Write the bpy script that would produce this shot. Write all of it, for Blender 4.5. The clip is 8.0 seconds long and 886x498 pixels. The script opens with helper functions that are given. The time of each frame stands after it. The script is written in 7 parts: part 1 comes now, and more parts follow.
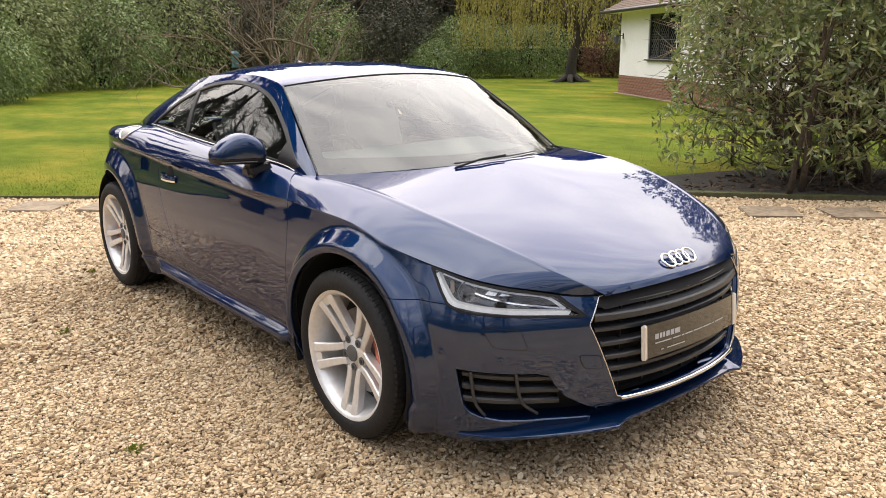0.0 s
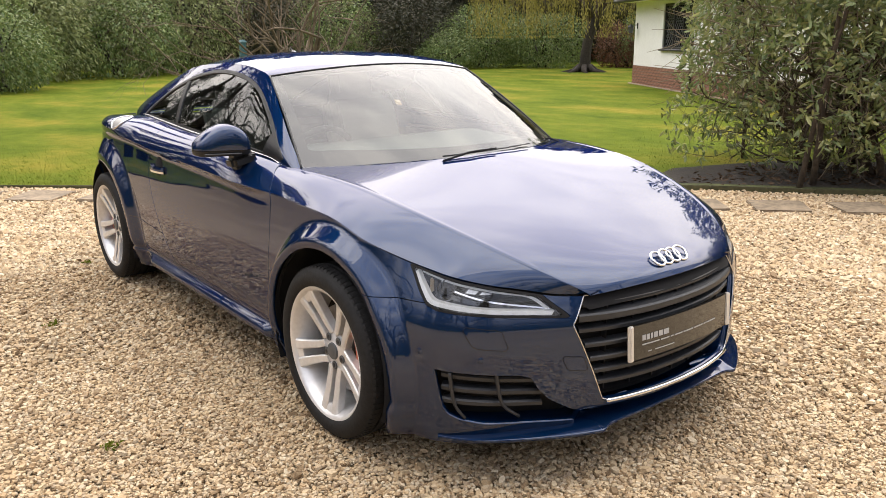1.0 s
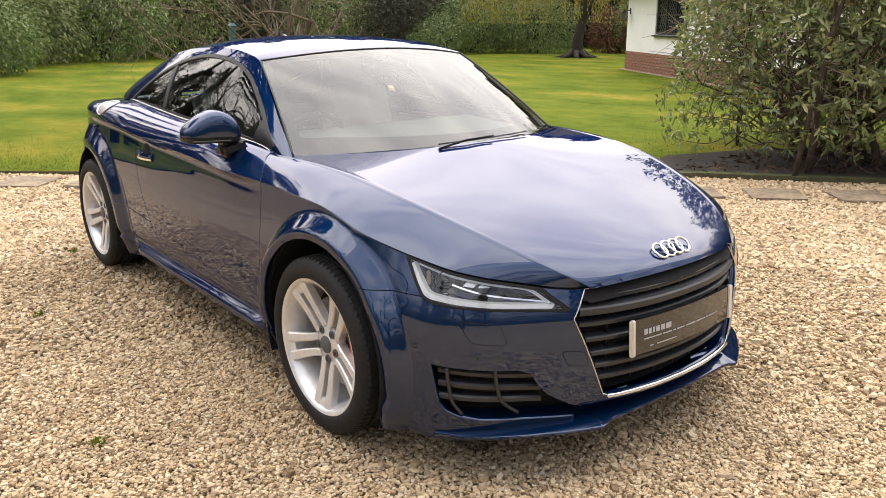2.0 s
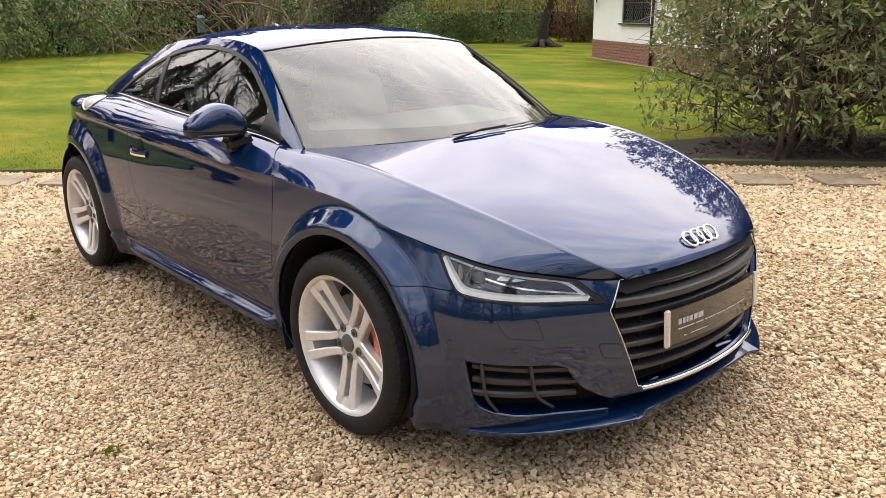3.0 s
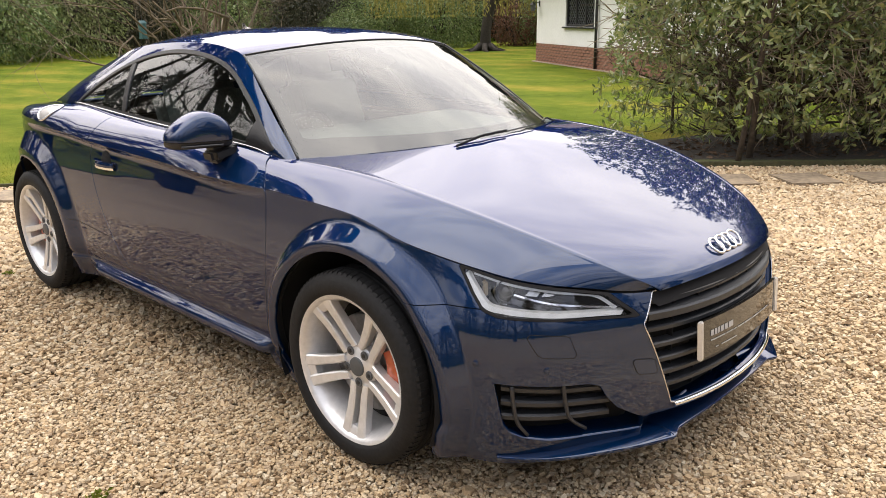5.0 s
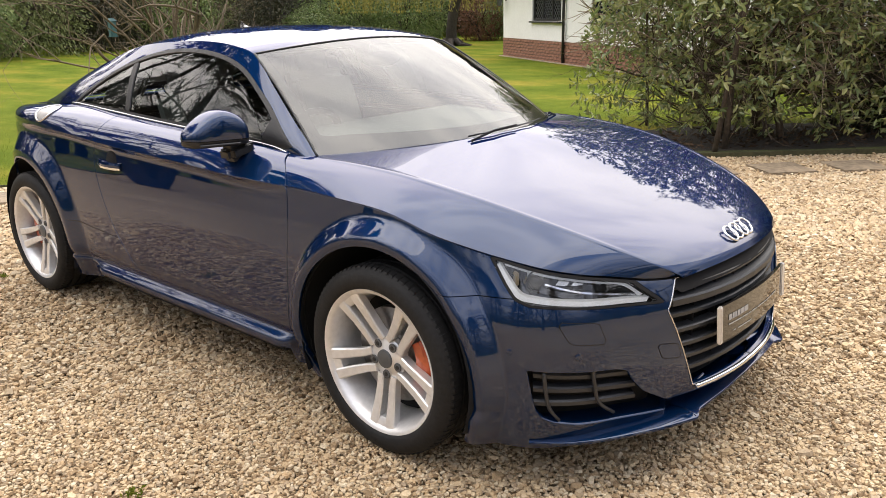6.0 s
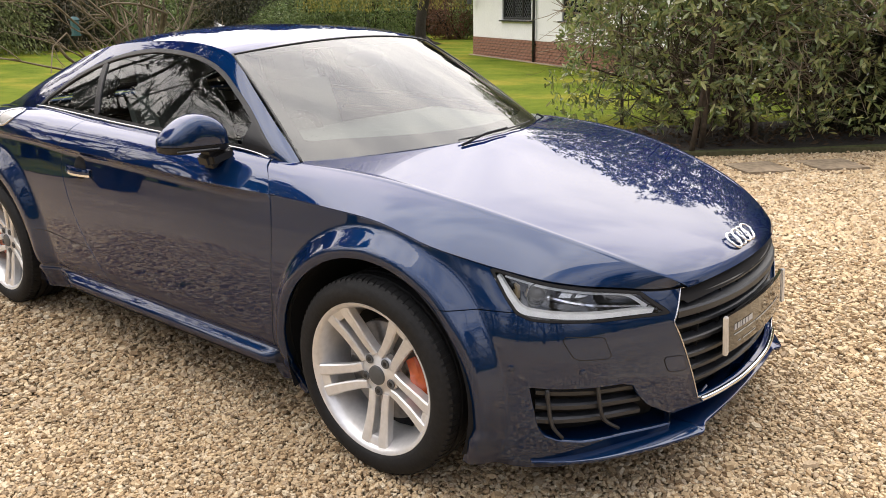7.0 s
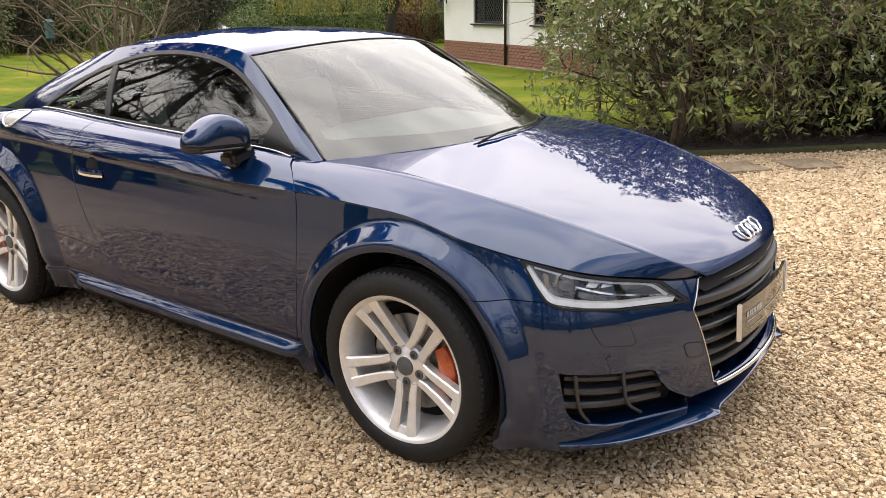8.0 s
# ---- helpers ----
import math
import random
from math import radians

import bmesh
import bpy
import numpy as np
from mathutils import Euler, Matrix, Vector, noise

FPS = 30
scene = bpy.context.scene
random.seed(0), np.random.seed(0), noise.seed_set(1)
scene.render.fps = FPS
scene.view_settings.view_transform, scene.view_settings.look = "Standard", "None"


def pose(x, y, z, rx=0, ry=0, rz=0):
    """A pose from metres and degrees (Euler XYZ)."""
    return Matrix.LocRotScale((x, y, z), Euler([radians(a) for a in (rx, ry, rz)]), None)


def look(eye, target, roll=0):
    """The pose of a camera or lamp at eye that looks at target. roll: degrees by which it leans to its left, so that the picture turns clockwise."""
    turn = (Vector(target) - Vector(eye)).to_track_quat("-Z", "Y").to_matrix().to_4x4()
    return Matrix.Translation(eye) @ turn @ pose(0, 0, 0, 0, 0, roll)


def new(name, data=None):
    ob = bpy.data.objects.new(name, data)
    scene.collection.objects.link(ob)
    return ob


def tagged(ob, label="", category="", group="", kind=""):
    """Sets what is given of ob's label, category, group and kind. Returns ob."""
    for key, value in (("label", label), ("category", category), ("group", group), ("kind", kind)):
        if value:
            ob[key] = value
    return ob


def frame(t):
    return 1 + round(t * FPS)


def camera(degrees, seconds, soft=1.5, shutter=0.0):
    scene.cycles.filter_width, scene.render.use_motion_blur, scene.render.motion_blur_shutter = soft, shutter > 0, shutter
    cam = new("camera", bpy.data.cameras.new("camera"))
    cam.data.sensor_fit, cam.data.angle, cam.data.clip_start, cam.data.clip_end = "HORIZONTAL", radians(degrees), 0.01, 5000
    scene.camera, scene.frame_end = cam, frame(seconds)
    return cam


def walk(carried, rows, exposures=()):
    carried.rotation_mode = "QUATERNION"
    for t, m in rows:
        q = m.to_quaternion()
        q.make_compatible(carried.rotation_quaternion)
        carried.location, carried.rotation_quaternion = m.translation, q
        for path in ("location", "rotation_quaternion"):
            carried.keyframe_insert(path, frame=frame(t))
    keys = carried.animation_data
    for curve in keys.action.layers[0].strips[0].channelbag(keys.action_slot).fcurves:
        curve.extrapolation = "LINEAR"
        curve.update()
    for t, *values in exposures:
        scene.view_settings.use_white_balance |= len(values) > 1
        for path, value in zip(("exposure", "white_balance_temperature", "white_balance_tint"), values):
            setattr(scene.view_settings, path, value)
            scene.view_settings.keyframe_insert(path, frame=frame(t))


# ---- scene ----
import collections
cam = camera(58.56, 8.0, 0.6)
ROWS = [
    (0, (2.246, -2.271, 1.390), (0.754, -1.036, 0.891), -0.52),
    (0.5, (2.246, -2.212, 1.397), (0.745, -0.993, 0.887), -0.44),
    (1, (2.250, -2.135, 1.389), (0.740, -0.933, 0.866), -0.39),
    (1.5, (2.243, -2.095, 1.383), (0.734, -0.898, 0.844), -0.37),
    (1.7, (2.224, -2.090, 1.389), (0.723, -0.889, 0.840), -0.25),
    (2.8, (2.034, -2.191, 1.375), (0.592, -0.928, 0.802), -0.54),
    (3, (2.003, -2.206, 1.376), (0.577, -0.929, 0.796), -0.63),
    (3.5, (1.928, -2.205, 1.367), (0.533, -0.898, 0.778), -0.79),
    (4, (1.827, -2.176, 1.370), (0.456, -0.845, 0.777), -1.02),
    (4.2, (1.806, -2.165, 1.360), (0.439, -0.828, 0.774), -1.07),
    (5.3, (1.703, -2.314, 1.360), (0.399, -0.910, 0.787), -1.14),
    (5.5, (1.683, -2.354, 1.375), (0.395, -0.941, 0.790), -1.49),
    (6, (1.635, -2.419, 1.373), (0.376, -0.979, 0.790), -1.32),
    (6.5, (1.555, -2.390, 1.373), (0.325, -0.926, 0.787), -1.26),
    (7, (1.503, -2.377, 1.375), (0.304, -0.888, 0.787), -1.23),
    (7.5, (1.450, -2.461, 1.382), (0.285, -0.945, 0.795), -1.18),
    (8, (1.415, -2.552, 1.375), (0.281, -1.011, 0.794), -1.04),
]
walk(cam, [(t, look(eye, target, roll)) for t, eye, target, roll in ROWS])
scene.view_settings.exposure = 1.28

# ---------------------------------------------------------------- sky and sun
SUN_UP, SUN_ROUND = 40.0, 302.0
world = bpy.data.worlds.new("sky")
scene.world = world
world.use_nodes = True
wn = world.node_tree.nodes
wl = world.node_tree.links
wn.clear()
w_out = wn.new("ShaderNodeOutputWorld")
w_bg = wn.new("ShaderNodeBackground")
w_sky = wn.new("ShaderNodeTexSky")
w_sky.sky_type = "NISHITA"
w_sky.sun_disc = False
w_sky.sun_elevation = radians(SUN_UP)
w_sky.sun_rotation = radians(SUN_ROUND)
w_sky.air_density, w_sky.dust_density = 1.0, 1.5
w_co = wn.new("ShaderNodeTexCoord")
w_map = wn.new("ShaderNodeMapping")
w_map.inputs["Scale"].default_value = (1.0, 1.0, 2.6)
w_noise = wn.new("ShaderNodeTexNoise")
w_noise.inputs["Scale"].default_value = 2.1
w_noise.inputs["Detail"].default_value = 7.0
w_noise.inputs["Roughness"].default_value = 0.55
w_ramp = wn.new("ShaderNodeValToRGB")
w_ramp.color_ramp.elements[0].position, w_ramp.color_ramp.elements[0].color = 0.34, (0.74, 0.74, 0.74, 1)
w_ramp.color_ramp.elements[1].position, w_ramp.color_ramp.elements[1].color = 0.62, (1, 1, 1, 1)
w_tone = wn.new("ShaderNodeTexNoise")
w_tone.inputs["Scale"].default_value = 4.2
w_tone.inputs["Detail"].default_value = 5.0
w_cloud = wn.new("ShaderNodeValToRGB")
w_cloud.color_ramp.elements[0].position, w_cloud.color_ramp.elements[0].color = 0.38, (4.2, 4.5, 5.8, 1)
w_cloud.color_ramp.elements[1].position, w_cloud.color_ramp.elements[1].color = 0.60, (8.6, 8.5, 9.0, 1)
w_mix = wn.new("ShaderNodeMix")
w_mix.data_type = "RGBA"
wl.new(w_co.outputs["Generated"], w_map.inputs["Vector"])
wl.new(w_map.outputs["Vector"], w_noise.inputs["Vector"])
wl.new(w_map.outputs["Vector"], w_tone.inputs["Vector"])
wl.new(w_noise.outputs["Fac"], w_ramp.inputs["Fac"])
wl.new(w_tone.outputs["Fac"], w_cloud.inputs["Fac"])
wl.new(w_ramp.outputs["Color"], w_mix.inputs["Factor"])
wl.new(w_sky.outputs["Color"], w_mix.inputs["A"])
wl.new(w_cloud.outputs["Color"], w_mix.inputs["B"])
# thin cloud glows round the veiled sun
w_dot = wn.new("ShaderNodeVectorMath")
w_dot.operation = "DOT_PRODUCT"
az = radians(SUN_ROUND)
sun_way = Vector((math.sin(az) * math.cos(radians(SUN_UP)), math.cos(az) * math.cos(radians(SUN_UP)), math.sin(radians(SUN_UP))))
w_dot.inputs[1].default_value = sun_way
w_glow = wn.new("ShaderNodeMapRange")
w_glow.interpolation_type = "SMOOTHSTEP"
w_glow.inputs["From Min"].default_value, w_glow.inputs["From Max"].default_value = -0.2, 1.0
w_glow.inputs["To Min"].default_value, w_glow.inputs["To Max"].default_value = 0.66, 0.80
w_sep = wn.new("ShaderNodeSeparateXYZ")
wl.new(w_co.outputs["Generated"], w_sep.inputs["Vector"])
w_rise = wn.new("ShaderNodeMapRange")
w_rise.inputs["From Min"].default_value, w_rise.inputs["From Max"].default_value = 0.0, 0.55
w_rise.inputs["To Min"].default_value, w_rise.inputs["To Max"].default_value = 0.08, 1.14
wl.new(w_sep.outputs["Z"], w_rise.inputs["Value"])
w_both = wn.new("ShaderNodeMath")
w_both.operation = "MULTIPLY"
wl.new(w_glow.outputs["Result"], w_both.inputs[0])
wl.new(w_rise.outputs["Result"], w_both.inputs[1])
w_scale = wn.new("ShaderNodeVectorMath")
w_scale.operation = "SCALE"
wl.new(w_co.outputs["Generated"], w_dot.inputs[0])
wl.new(w_dot.outputs["Value"], w_glow.inputs["Value"])
wl.new(w_mix.outputs["Result"], w_scale.inputs[0])
wl.new(w_both.outputs["Value"], w_scale.inputs["Scale"])
wl.new(w_scale.outputs["Vector"], w_bg.inputs["Color"])
w_bg.inputs["Strength"].default_value = 0.127
wl.new(w_bg.outputs["Background"], w_out.inputs["Surface"])

sun_data = bpy.data.lights.new("sun", "SUN")
sun_data.energy, sun_data.angle, sun_data.color = 2.8, radians(140), (1.0, 0.90, 0.76)
sun = new("sun", sun_data)
sun.matrix_world = look(sun_way * 60, (0, 0, 0))


# ---------------------------------------------------------------- materials
def ramp(nt, source, stops):
    node = nt.nodes.new("ShaderNodeValToRGB")
    while len(node.color_ramp.elements) < len(stops):
        node.color_ramp.elements.new(0.5)
    for e, (p, c) in zip(node.color_ramp.elements, stops):
        e.position, e.color = p, (*c, 1)
    nt.links.new(source, node.inputs["Fac"])
    return node.outputs["Color"]


def noise_of(nt, vec, scale, detail=4.0, rough=0.55):
    node = nt.nodes.new("ShaderNodeTexNoise")
    node.inputs["Scale"].default_value, node.inputs["Detail"].default_value = scale, detail
    node.inputs["Roughness"].default_value = rough
    nt.links.new(vec, node.inputs["Vector"])
    return node.outputs["Fac"]


def mixed(nt, a, b, factor, blend="MIX"):
    node = nt.nodes.new("ShaderNodeMix")
    node.data_type, node.blend_type = "RGBA", blend
    for key, v in (("A", a), ("B", b), ("Factor", factor)):
        if isinstance(v, bpy.types.NodeSocket):
            nt.links.new(v, node.inputs[key])
        elif key == "Factor":
            node.inputs[key].default_value = v
        else:
            node.inputs[key].default_value = (*v, 1)
    return node.outputs["Result"]


def plain(name, color, rough=0.5, metal=0.0, vary=0.12, scale=30.0, bump=0.0, coat=0.0, spec=0.5):
    """A surface with tone variation at two scales and fine relief."""
    m = bpy.data.materials.new(name)
    m.use_nodes = True
    nt = m.node_tree
    b = nt.nodes["Principled BSDF"]
    co = nt.nodes.new("ShaderNodeTexCoord").outputs["Object"]
    n1, n2 = noise_of(nt, co, scale), noise_of(nt, co, scale * 0.12, 3.0)
    dark = tuple(c * (1 - vary) for c in color)
    light = tuple(min(1.0, c * (1 + vary)) for c in color)
    fine = ramp(nt, n1, [(0.3, dark), (0.7, light)])
    broad = ramp(nt, n2, [(0.35, (1 - vary,) * 3), (0.65, (1, 1, 1))])
    nt.links.new(mixed(nt, fine, broad, 1.0, "MULTIPLY"), b.inputs["Base Color"])
    b.inputs["Roughness"].default_value, b.inputs["Metallic"].default_value = rough, metal
    b.inputs["Coat Weight"].default_value, b.inputs["Coat Roughness"].default_value = coat, 0.03
    b.inputs["Specular IOR Level"].default_value = spec
    if bump:
        bn = nt.nodes.new("ShaderNodeBump")
        bn.inputs["Strength"].default_value, bn.inputs["Distance"].default_value = bump, 0.01
        nt.links.new(n1, bn.inputs["Height"])
        nt.links.new(bn.outputs["Normal"], b.inputs["Normal"])
    return m


def leafy(name, colors, rough=0.45, shine=0.5, through_light=0.3):
    """Leaves: the tone differs from leaf to leaf; some light passes through."""
    m = bpy.data.materials.new(name)
    m.use_nodes = True
    nt = m.node_tree
    b = nt.nodes["Principled BSDF"]
    geo = nt.nodes.new("ShaderNodeNewGeometry")
    co = nt.nodes.new("ShaderNodeTexCoord").outputs["Object"]
    steps = [(i / (len(colors) - 1), c) for i, c in enumerate(colors)]
    tone = ramp(nt, geo.outputs["Random Per Island"], steps)
    broad = ramp(nt, noise_of(nt, co, 1.3, 3.0), [(0.35, (0.62, 0.62, 0.62)), (0.65, (1.0, 1.0, 1.0))])
    col = mixed(nt, tone, broad, 1.0, "MULTIPLY")
    nt.links.new(col, b.inputs["Base Color"])
    b.inputs["Roughness"].default_value = rough
    b.inputs["Specular IOR Level"].default_value = shine
    tr = nt.nodes.new("ShaderNodeBsdfTranslucent")
    nt.links.new(col, tr.inputs["Color"])
    mx = nt.nodes.new("ShaderNodeMixShader")
    mx.inputs[0].default_value = through_light
    nt.links.new(b.outputs[0], mx.inputs[1])
    nt.links.new(tr.outputs[0], mx.inputs[2])
    nt.links.new(mx.outputs[0], nt.nodes["Material Output"].inputs["Surface"])
    return m


def paint_material():
    m = bpy.data.materials.new("navy_metallic_paint")
    m.use_nodes = True
    nt = m.node_tree
    b = nt.nodes["Principled BSDF"]
    co = nt.nodes.new("ShaderNodeTexCoord").outputs["Object"]
    flakes = ramp(nt, noise_of(nt, co, 900.0, 2.0), [(0.3, (0.0013, 0.0125, 0.047)), (0.7, (0.0026, 0.0230, 0.080))])
    nt.links.new(flakes, b.inputs["Base Color"])
    b.inputs["Metallic"].default_value, b.inputs["Roughness"].default_value = 0.60, 0.36
    b.inputs["Coat Weight"].default_value, b.inputs["Coat Roughness"].default_value = 1.0, 0.015
    b.inputs["Coat IOR"].default_value = 1.65
    b.inputs["Specular IOR Level"].default_value = 0.0
    b.inputs["Specular Tint"].default_value = (0.08, 0.26, 0.60, 1)
    dust = noise_of(nt, co, 14.0, 6.0)
    r = nt.nodes.new("ShaderNodeMapRange")
    r.inputs["To Min"].default_value, r.inputs["To Max"].default_value = 0.008, 0.03
    nt.links.new(dust, r.inputs["Value"])
    nt.links.new(r.outputs["Result"], b.inputs["Coat Roughness"])
    return m


def glass_material(name, tint, ior=1.7):
    """Thin pane: clear with a tint, glossy by Fresnel."""
    m = bpy.data.materials.new(name)
    m.use_nodes = True
    nt = m.node_tree
    nt.nodes.remove(nt.nodes["Principled BSDF"])
    clear = nt.nodes.new("ShaderNodeBsdfTransparent")
    clear.inputs["Color"].default_value = (*tint, 1)
    gloss = nt.nodes.new("ShaderNodeBsdfGlossy")
    gloss.inputs["Roughness"].default_value = 0.01
    fr = nt.nodes.new("ShaderNodeFresnel")
    fr.inputs["IOR"].default_value = ior
    mx = nt.nodes.new("ShaderNodeMixShader")
    nt.links.new(fr.outputs[0], mx.inputs[0])
    nt.links.new(clear.outputs[0], mx.inputs[1])
    nt.links.new(gloss.outputs[0], mx.inputs[2])
    nt.links.new(mx.outputs[0], nt.nodes["Material Output"].inputs["Surface"])
    return m


def stone_material(name, colors, rough=0.85):
    """Loose chippings: each stone its own tone, with fine grain on it."""
    m = bpy.data.materials.new(name)
    m.use_nodes = True
    nt = m.node_tree
    b = nt.nodes["Principled BSDF"]
    geo = nt.nodes.new("ShaderNodeNewGeometry")
    info = nt.nodes.new("ShaderNodeObjectInfo")
    add = nt.nodes.new("ShaderNodeMath")
    add.operation = "ADD"
    nt.links.new(geo.outputs["Random Per Island"], add.inputs[0])
    nt.links.new(info.outputs["Random"], add.inputs[1])
    fr = nt.nodes.new("ShaderNodeMath")
    fr.operation = "FRACT"
    nt.links.new(add.outputs[0], fr.inputs[0])
    co = nt.nodes.new("ShaderNodeTexCoord").outputs["Object"]
    tone = ramp(nt, fr.outputs[0], [(i / (len(colors) - 1), c) for i, c in enumerate(colors)])
    grain = ramp(nt, noise_of(nt, co, 160.0, 5.0), [(0.3, (0.72, 0.70, 0.66)), (0.7, (1, 1, 1))])
    broad = ramp(nt, noise_of(nt, co, 1.1, 3.0), [(0.35, (0.84, 0.82, 0.80)), (0.65, (1, 1, 1))])
    nt.links.new(mixed(nt, mixed(nt, tone, grain, 1.0, "MULTIPLY"), broad, 1.0, "MULTIPLY"), b.inputs["Base Color"])
    b.inputs["Roughness"].default_value = rough
    b.inputs["Specular IOR Level"].default_value = 0.25
    return m


def ground_gravel_material():
    m = bpy.data.materials.new("gravel_bed")
    m.use_nodes = True
    nt = m.node_tree
    b = nt.nodes["Principled BSDF"]
    co = nt.nodes.new("ShaderNodeTexCoord").outputs["Object"]
    vor = nt.nodes.new("ShaderNodeTexVoronoi")
    vor.inputs["Scale"].default_value = 85.0
    nt.links.new(co, vor.inputs["Vector"])
    sep = nt.nodes.new("ShaderNodeSeparateColor")
    nt.links.new(vor.outputs["Color"], sep.inputs["Color"])
    tone = ramp(nt, sep.outputs[0], [(0.0, (0.32, 0.235, 0.140)), (0.4, (0.56, 0.430, 0.270)), (0.75, (0.70, 0.560, 0.375)), (1.0, (0.80, 0.670, 0.480))])
    # shade between the stones, put into the colour: darker away from cell centres
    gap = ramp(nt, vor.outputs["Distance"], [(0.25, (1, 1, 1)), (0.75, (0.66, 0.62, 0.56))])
    broad = ramp(nt, noise_of(nt, co, 0.9, 4.0), [(0.35, (0.82, 0.80, 0.76)), (0.65, (1, 1, 1))])
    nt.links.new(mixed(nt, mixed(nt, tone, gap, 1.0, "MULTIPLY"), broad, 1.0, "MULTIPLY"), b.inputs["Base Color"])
    b.inputs["Roughness"].default_value = 0.9
    bn = nt.nodes.new("ShaderNodeBump")
    bn.invert = True
    bn.inputs["Strength"].default_value, bn.inputs["Distance"].default_value = 1.0, 0.012
    nt.links.new(vor.outputs["Distance"], bn.inputs["Height"])
    nt.links.new(bn.outputs["Normal"], b.inputs["Normal"])
    return m


def lawn_material():
    m = bpy.data.materials.new("mown_grass")
    m.use_nodes = True
    nt = m.node_tree
    b = nt.nodes["Principled BSDF"]
    co = nt.nodes.new("ShaderNodeTexCoord").outputs["Object"]
    mp = nt.nodes.new("ShaderNodeMapping")
    mp.inputs["Rotation"].default_value = (0, 0, radians(40))
    mp.inputs["Scale"].default_value = (0.55, 1.0, 1.0)
    nt.links.new(co, mp.inputs["Vector"])
    streak = ramp(nt, noise_of(nt, mp.outputs[0], 0.9, 5.0), [(0.30, (0.085, 0.130, 0.014)), (0.50, (0.148, 0.182, 0.022)), (0.74, (0.300, 0.250, 0.045))])
    fine = ramp(nt, noise_of(nt, co, 70.0, 4.0), [(0.3, (0.55, 0.58, 0.5)), (0.7, (1.15, 1.12, 1.0))])
    spots = ramp(nt, noise_of(nt, co, 5.0, 5.0), [(0.35, (0.8, 0.84, 0.75)), (0.6, (1, 1, 1))])
    nt.links.new(mixed(nt, mixed(nt, streak, fine, 1.0, "MULTIPLY"), spots, 1.0, "MULTIPLY"), b.inputs["Base Color"])
    b.inputs["Roughness"].default_value = 0.9
    b.inputs["Specular IOR Level"].default_value = 0.04
    bn = nt.nodes.new("ShaderNodeBump")
    bn.inputs["Strength"].default_value, bn.inputs["Distance"].default_value = 0.7, 0.03
    nt.links.new(noise_of(nt, co, 45.0, 4.0), bn.inputs["Height"])
    nt.links.new(bn.outputs["Normal"], b.inputs["Normal"])
    return m


PAINT = paint_material()
BLACK = plain("black_plastic", (0.012, 0.012, 0.013), 0.45, 0, 0.2, 120, 0.15)
SATIN = plain("dark_grey_satin_plastic", (0.028, 0.029, 0.032), 0.42, 0, 0.12, 160, 0.08)
# near-black: real black liners and trim, also painted shade behind openings
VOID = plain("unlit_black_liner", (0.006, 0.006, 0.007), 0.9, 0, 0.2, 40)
RUBBER = plain("tyre_rubber", (0.013, 0.013, 0.0135), 0.7, 0, 0.25, 60, 0.2, 0.0, 0.3)
ALLOY = plain("silver_alloy", (0.74, 0.73, 0.72), 0.34, 0.45, 0.06, 60, 0.0, 0.4)
CHROME = plain("chrome", (0.86, 0.86, 0.87), 0.07, 1.0, 0.03, 40)
ALUMINIUM = plain("brushed_aluminium", (0.62, 0.62, 0.63), 0.25, 1.0, 0.05, 90)
DISC = plain("brake_disc_steel", (0.34, 0.33, 0.32), 0.35, 1.0, 0.15, 50)
ORANGE = plain("orange_red_caliper_paint", (0.50, 0.085, 0.02), 0.3, 0, 0.15, 60, 0.0, 0.7)
LAMP_WHITE = plain("white_light_guide", (0.86, 0.87, 0.88), 0.25, 0, 0.03, 60)
LAMP_SILVER = plain("lamp_silver", (0.62, 0.62, 0.60), 0.22, 0.8, 0.15, 50)
LAMP_GREY = plain("lamp_inner_grey", (0.30, 0.295, 0.28), 0.25, 0.45, 0.35, 50)
b_ = LAMP_WHITE.node_tree.nodes["Principled BSDF"]
b_.inputs["Emission Color"].default_value, b_.inputs["Emission Strength"].default_value = (1, 1, 1, 1), 0.03
TAIL_RED = plain("dark_red_lens", (0.10, 0.006, 0.008), 0.08, 0, 0.1, 60, 0.0, 1.0)
AMBER = plain("amber_reflector", (0.42, 0.33, 0.20), 0.3, 0, 0.1, 60)
PLATE = plain("dark_gloss_plate", (0.020, 0.018, 0.016), 0.05, 0, 0.12, 30, 0.0, 0.7)
PLATE_TEXT = plain("pale_plate_print", (0.42, 0.42, 0.42), 0.4, 0, 0.05, 60)
CLEAR_EDGE = plain("silver_plate_edge", (0.70, 0.69, 0.67), 0.2, 0.5, 0.05, 60)
FRIT = plain("black_ceramic_border", (0.020, 0.019, 0.018), 0.5, 0, 0.1, 60, 0.0, 0.0, 0.3)
DASH = plain("grey_dashboard_foam", (0.20, 0.21, 0.20), 0.7, 0, 0.12, 90, 0.15)
HEADLINER = plain("grey_headliner_cloth", (0.46, 0.46, 0.44), 0.9, 0, 0.06, 60, 0.1)
SEAT = plain("grey_leather", (0.22, 0.22, 0.215), 0.5, 0, 0.2, 90, 0.2)
GLASS = glass_material("windscreen_glass", (0.74, 0.81, 0.77), 2.0)
GLASS_SIDE = glass_material("side_window_glass", (0.58, 0.66, 0.62))
GLASS_LAMP = glass_material("lamp_cover", (0.95, 0.96, 0.97))
STONES = stone_material("cream_limestone_chippings", [(0.24, 0.165, 0.095), (0.49, 0.352, 0.208), (0.65, 0.495, 0.305), (0.75, 0.603, 0.400), (0.57, 0.410, 0.240), (0.83, 0.715, 0.520), (0.46, 0.350, 0.235), (0.70, 0.562, 0.378)])
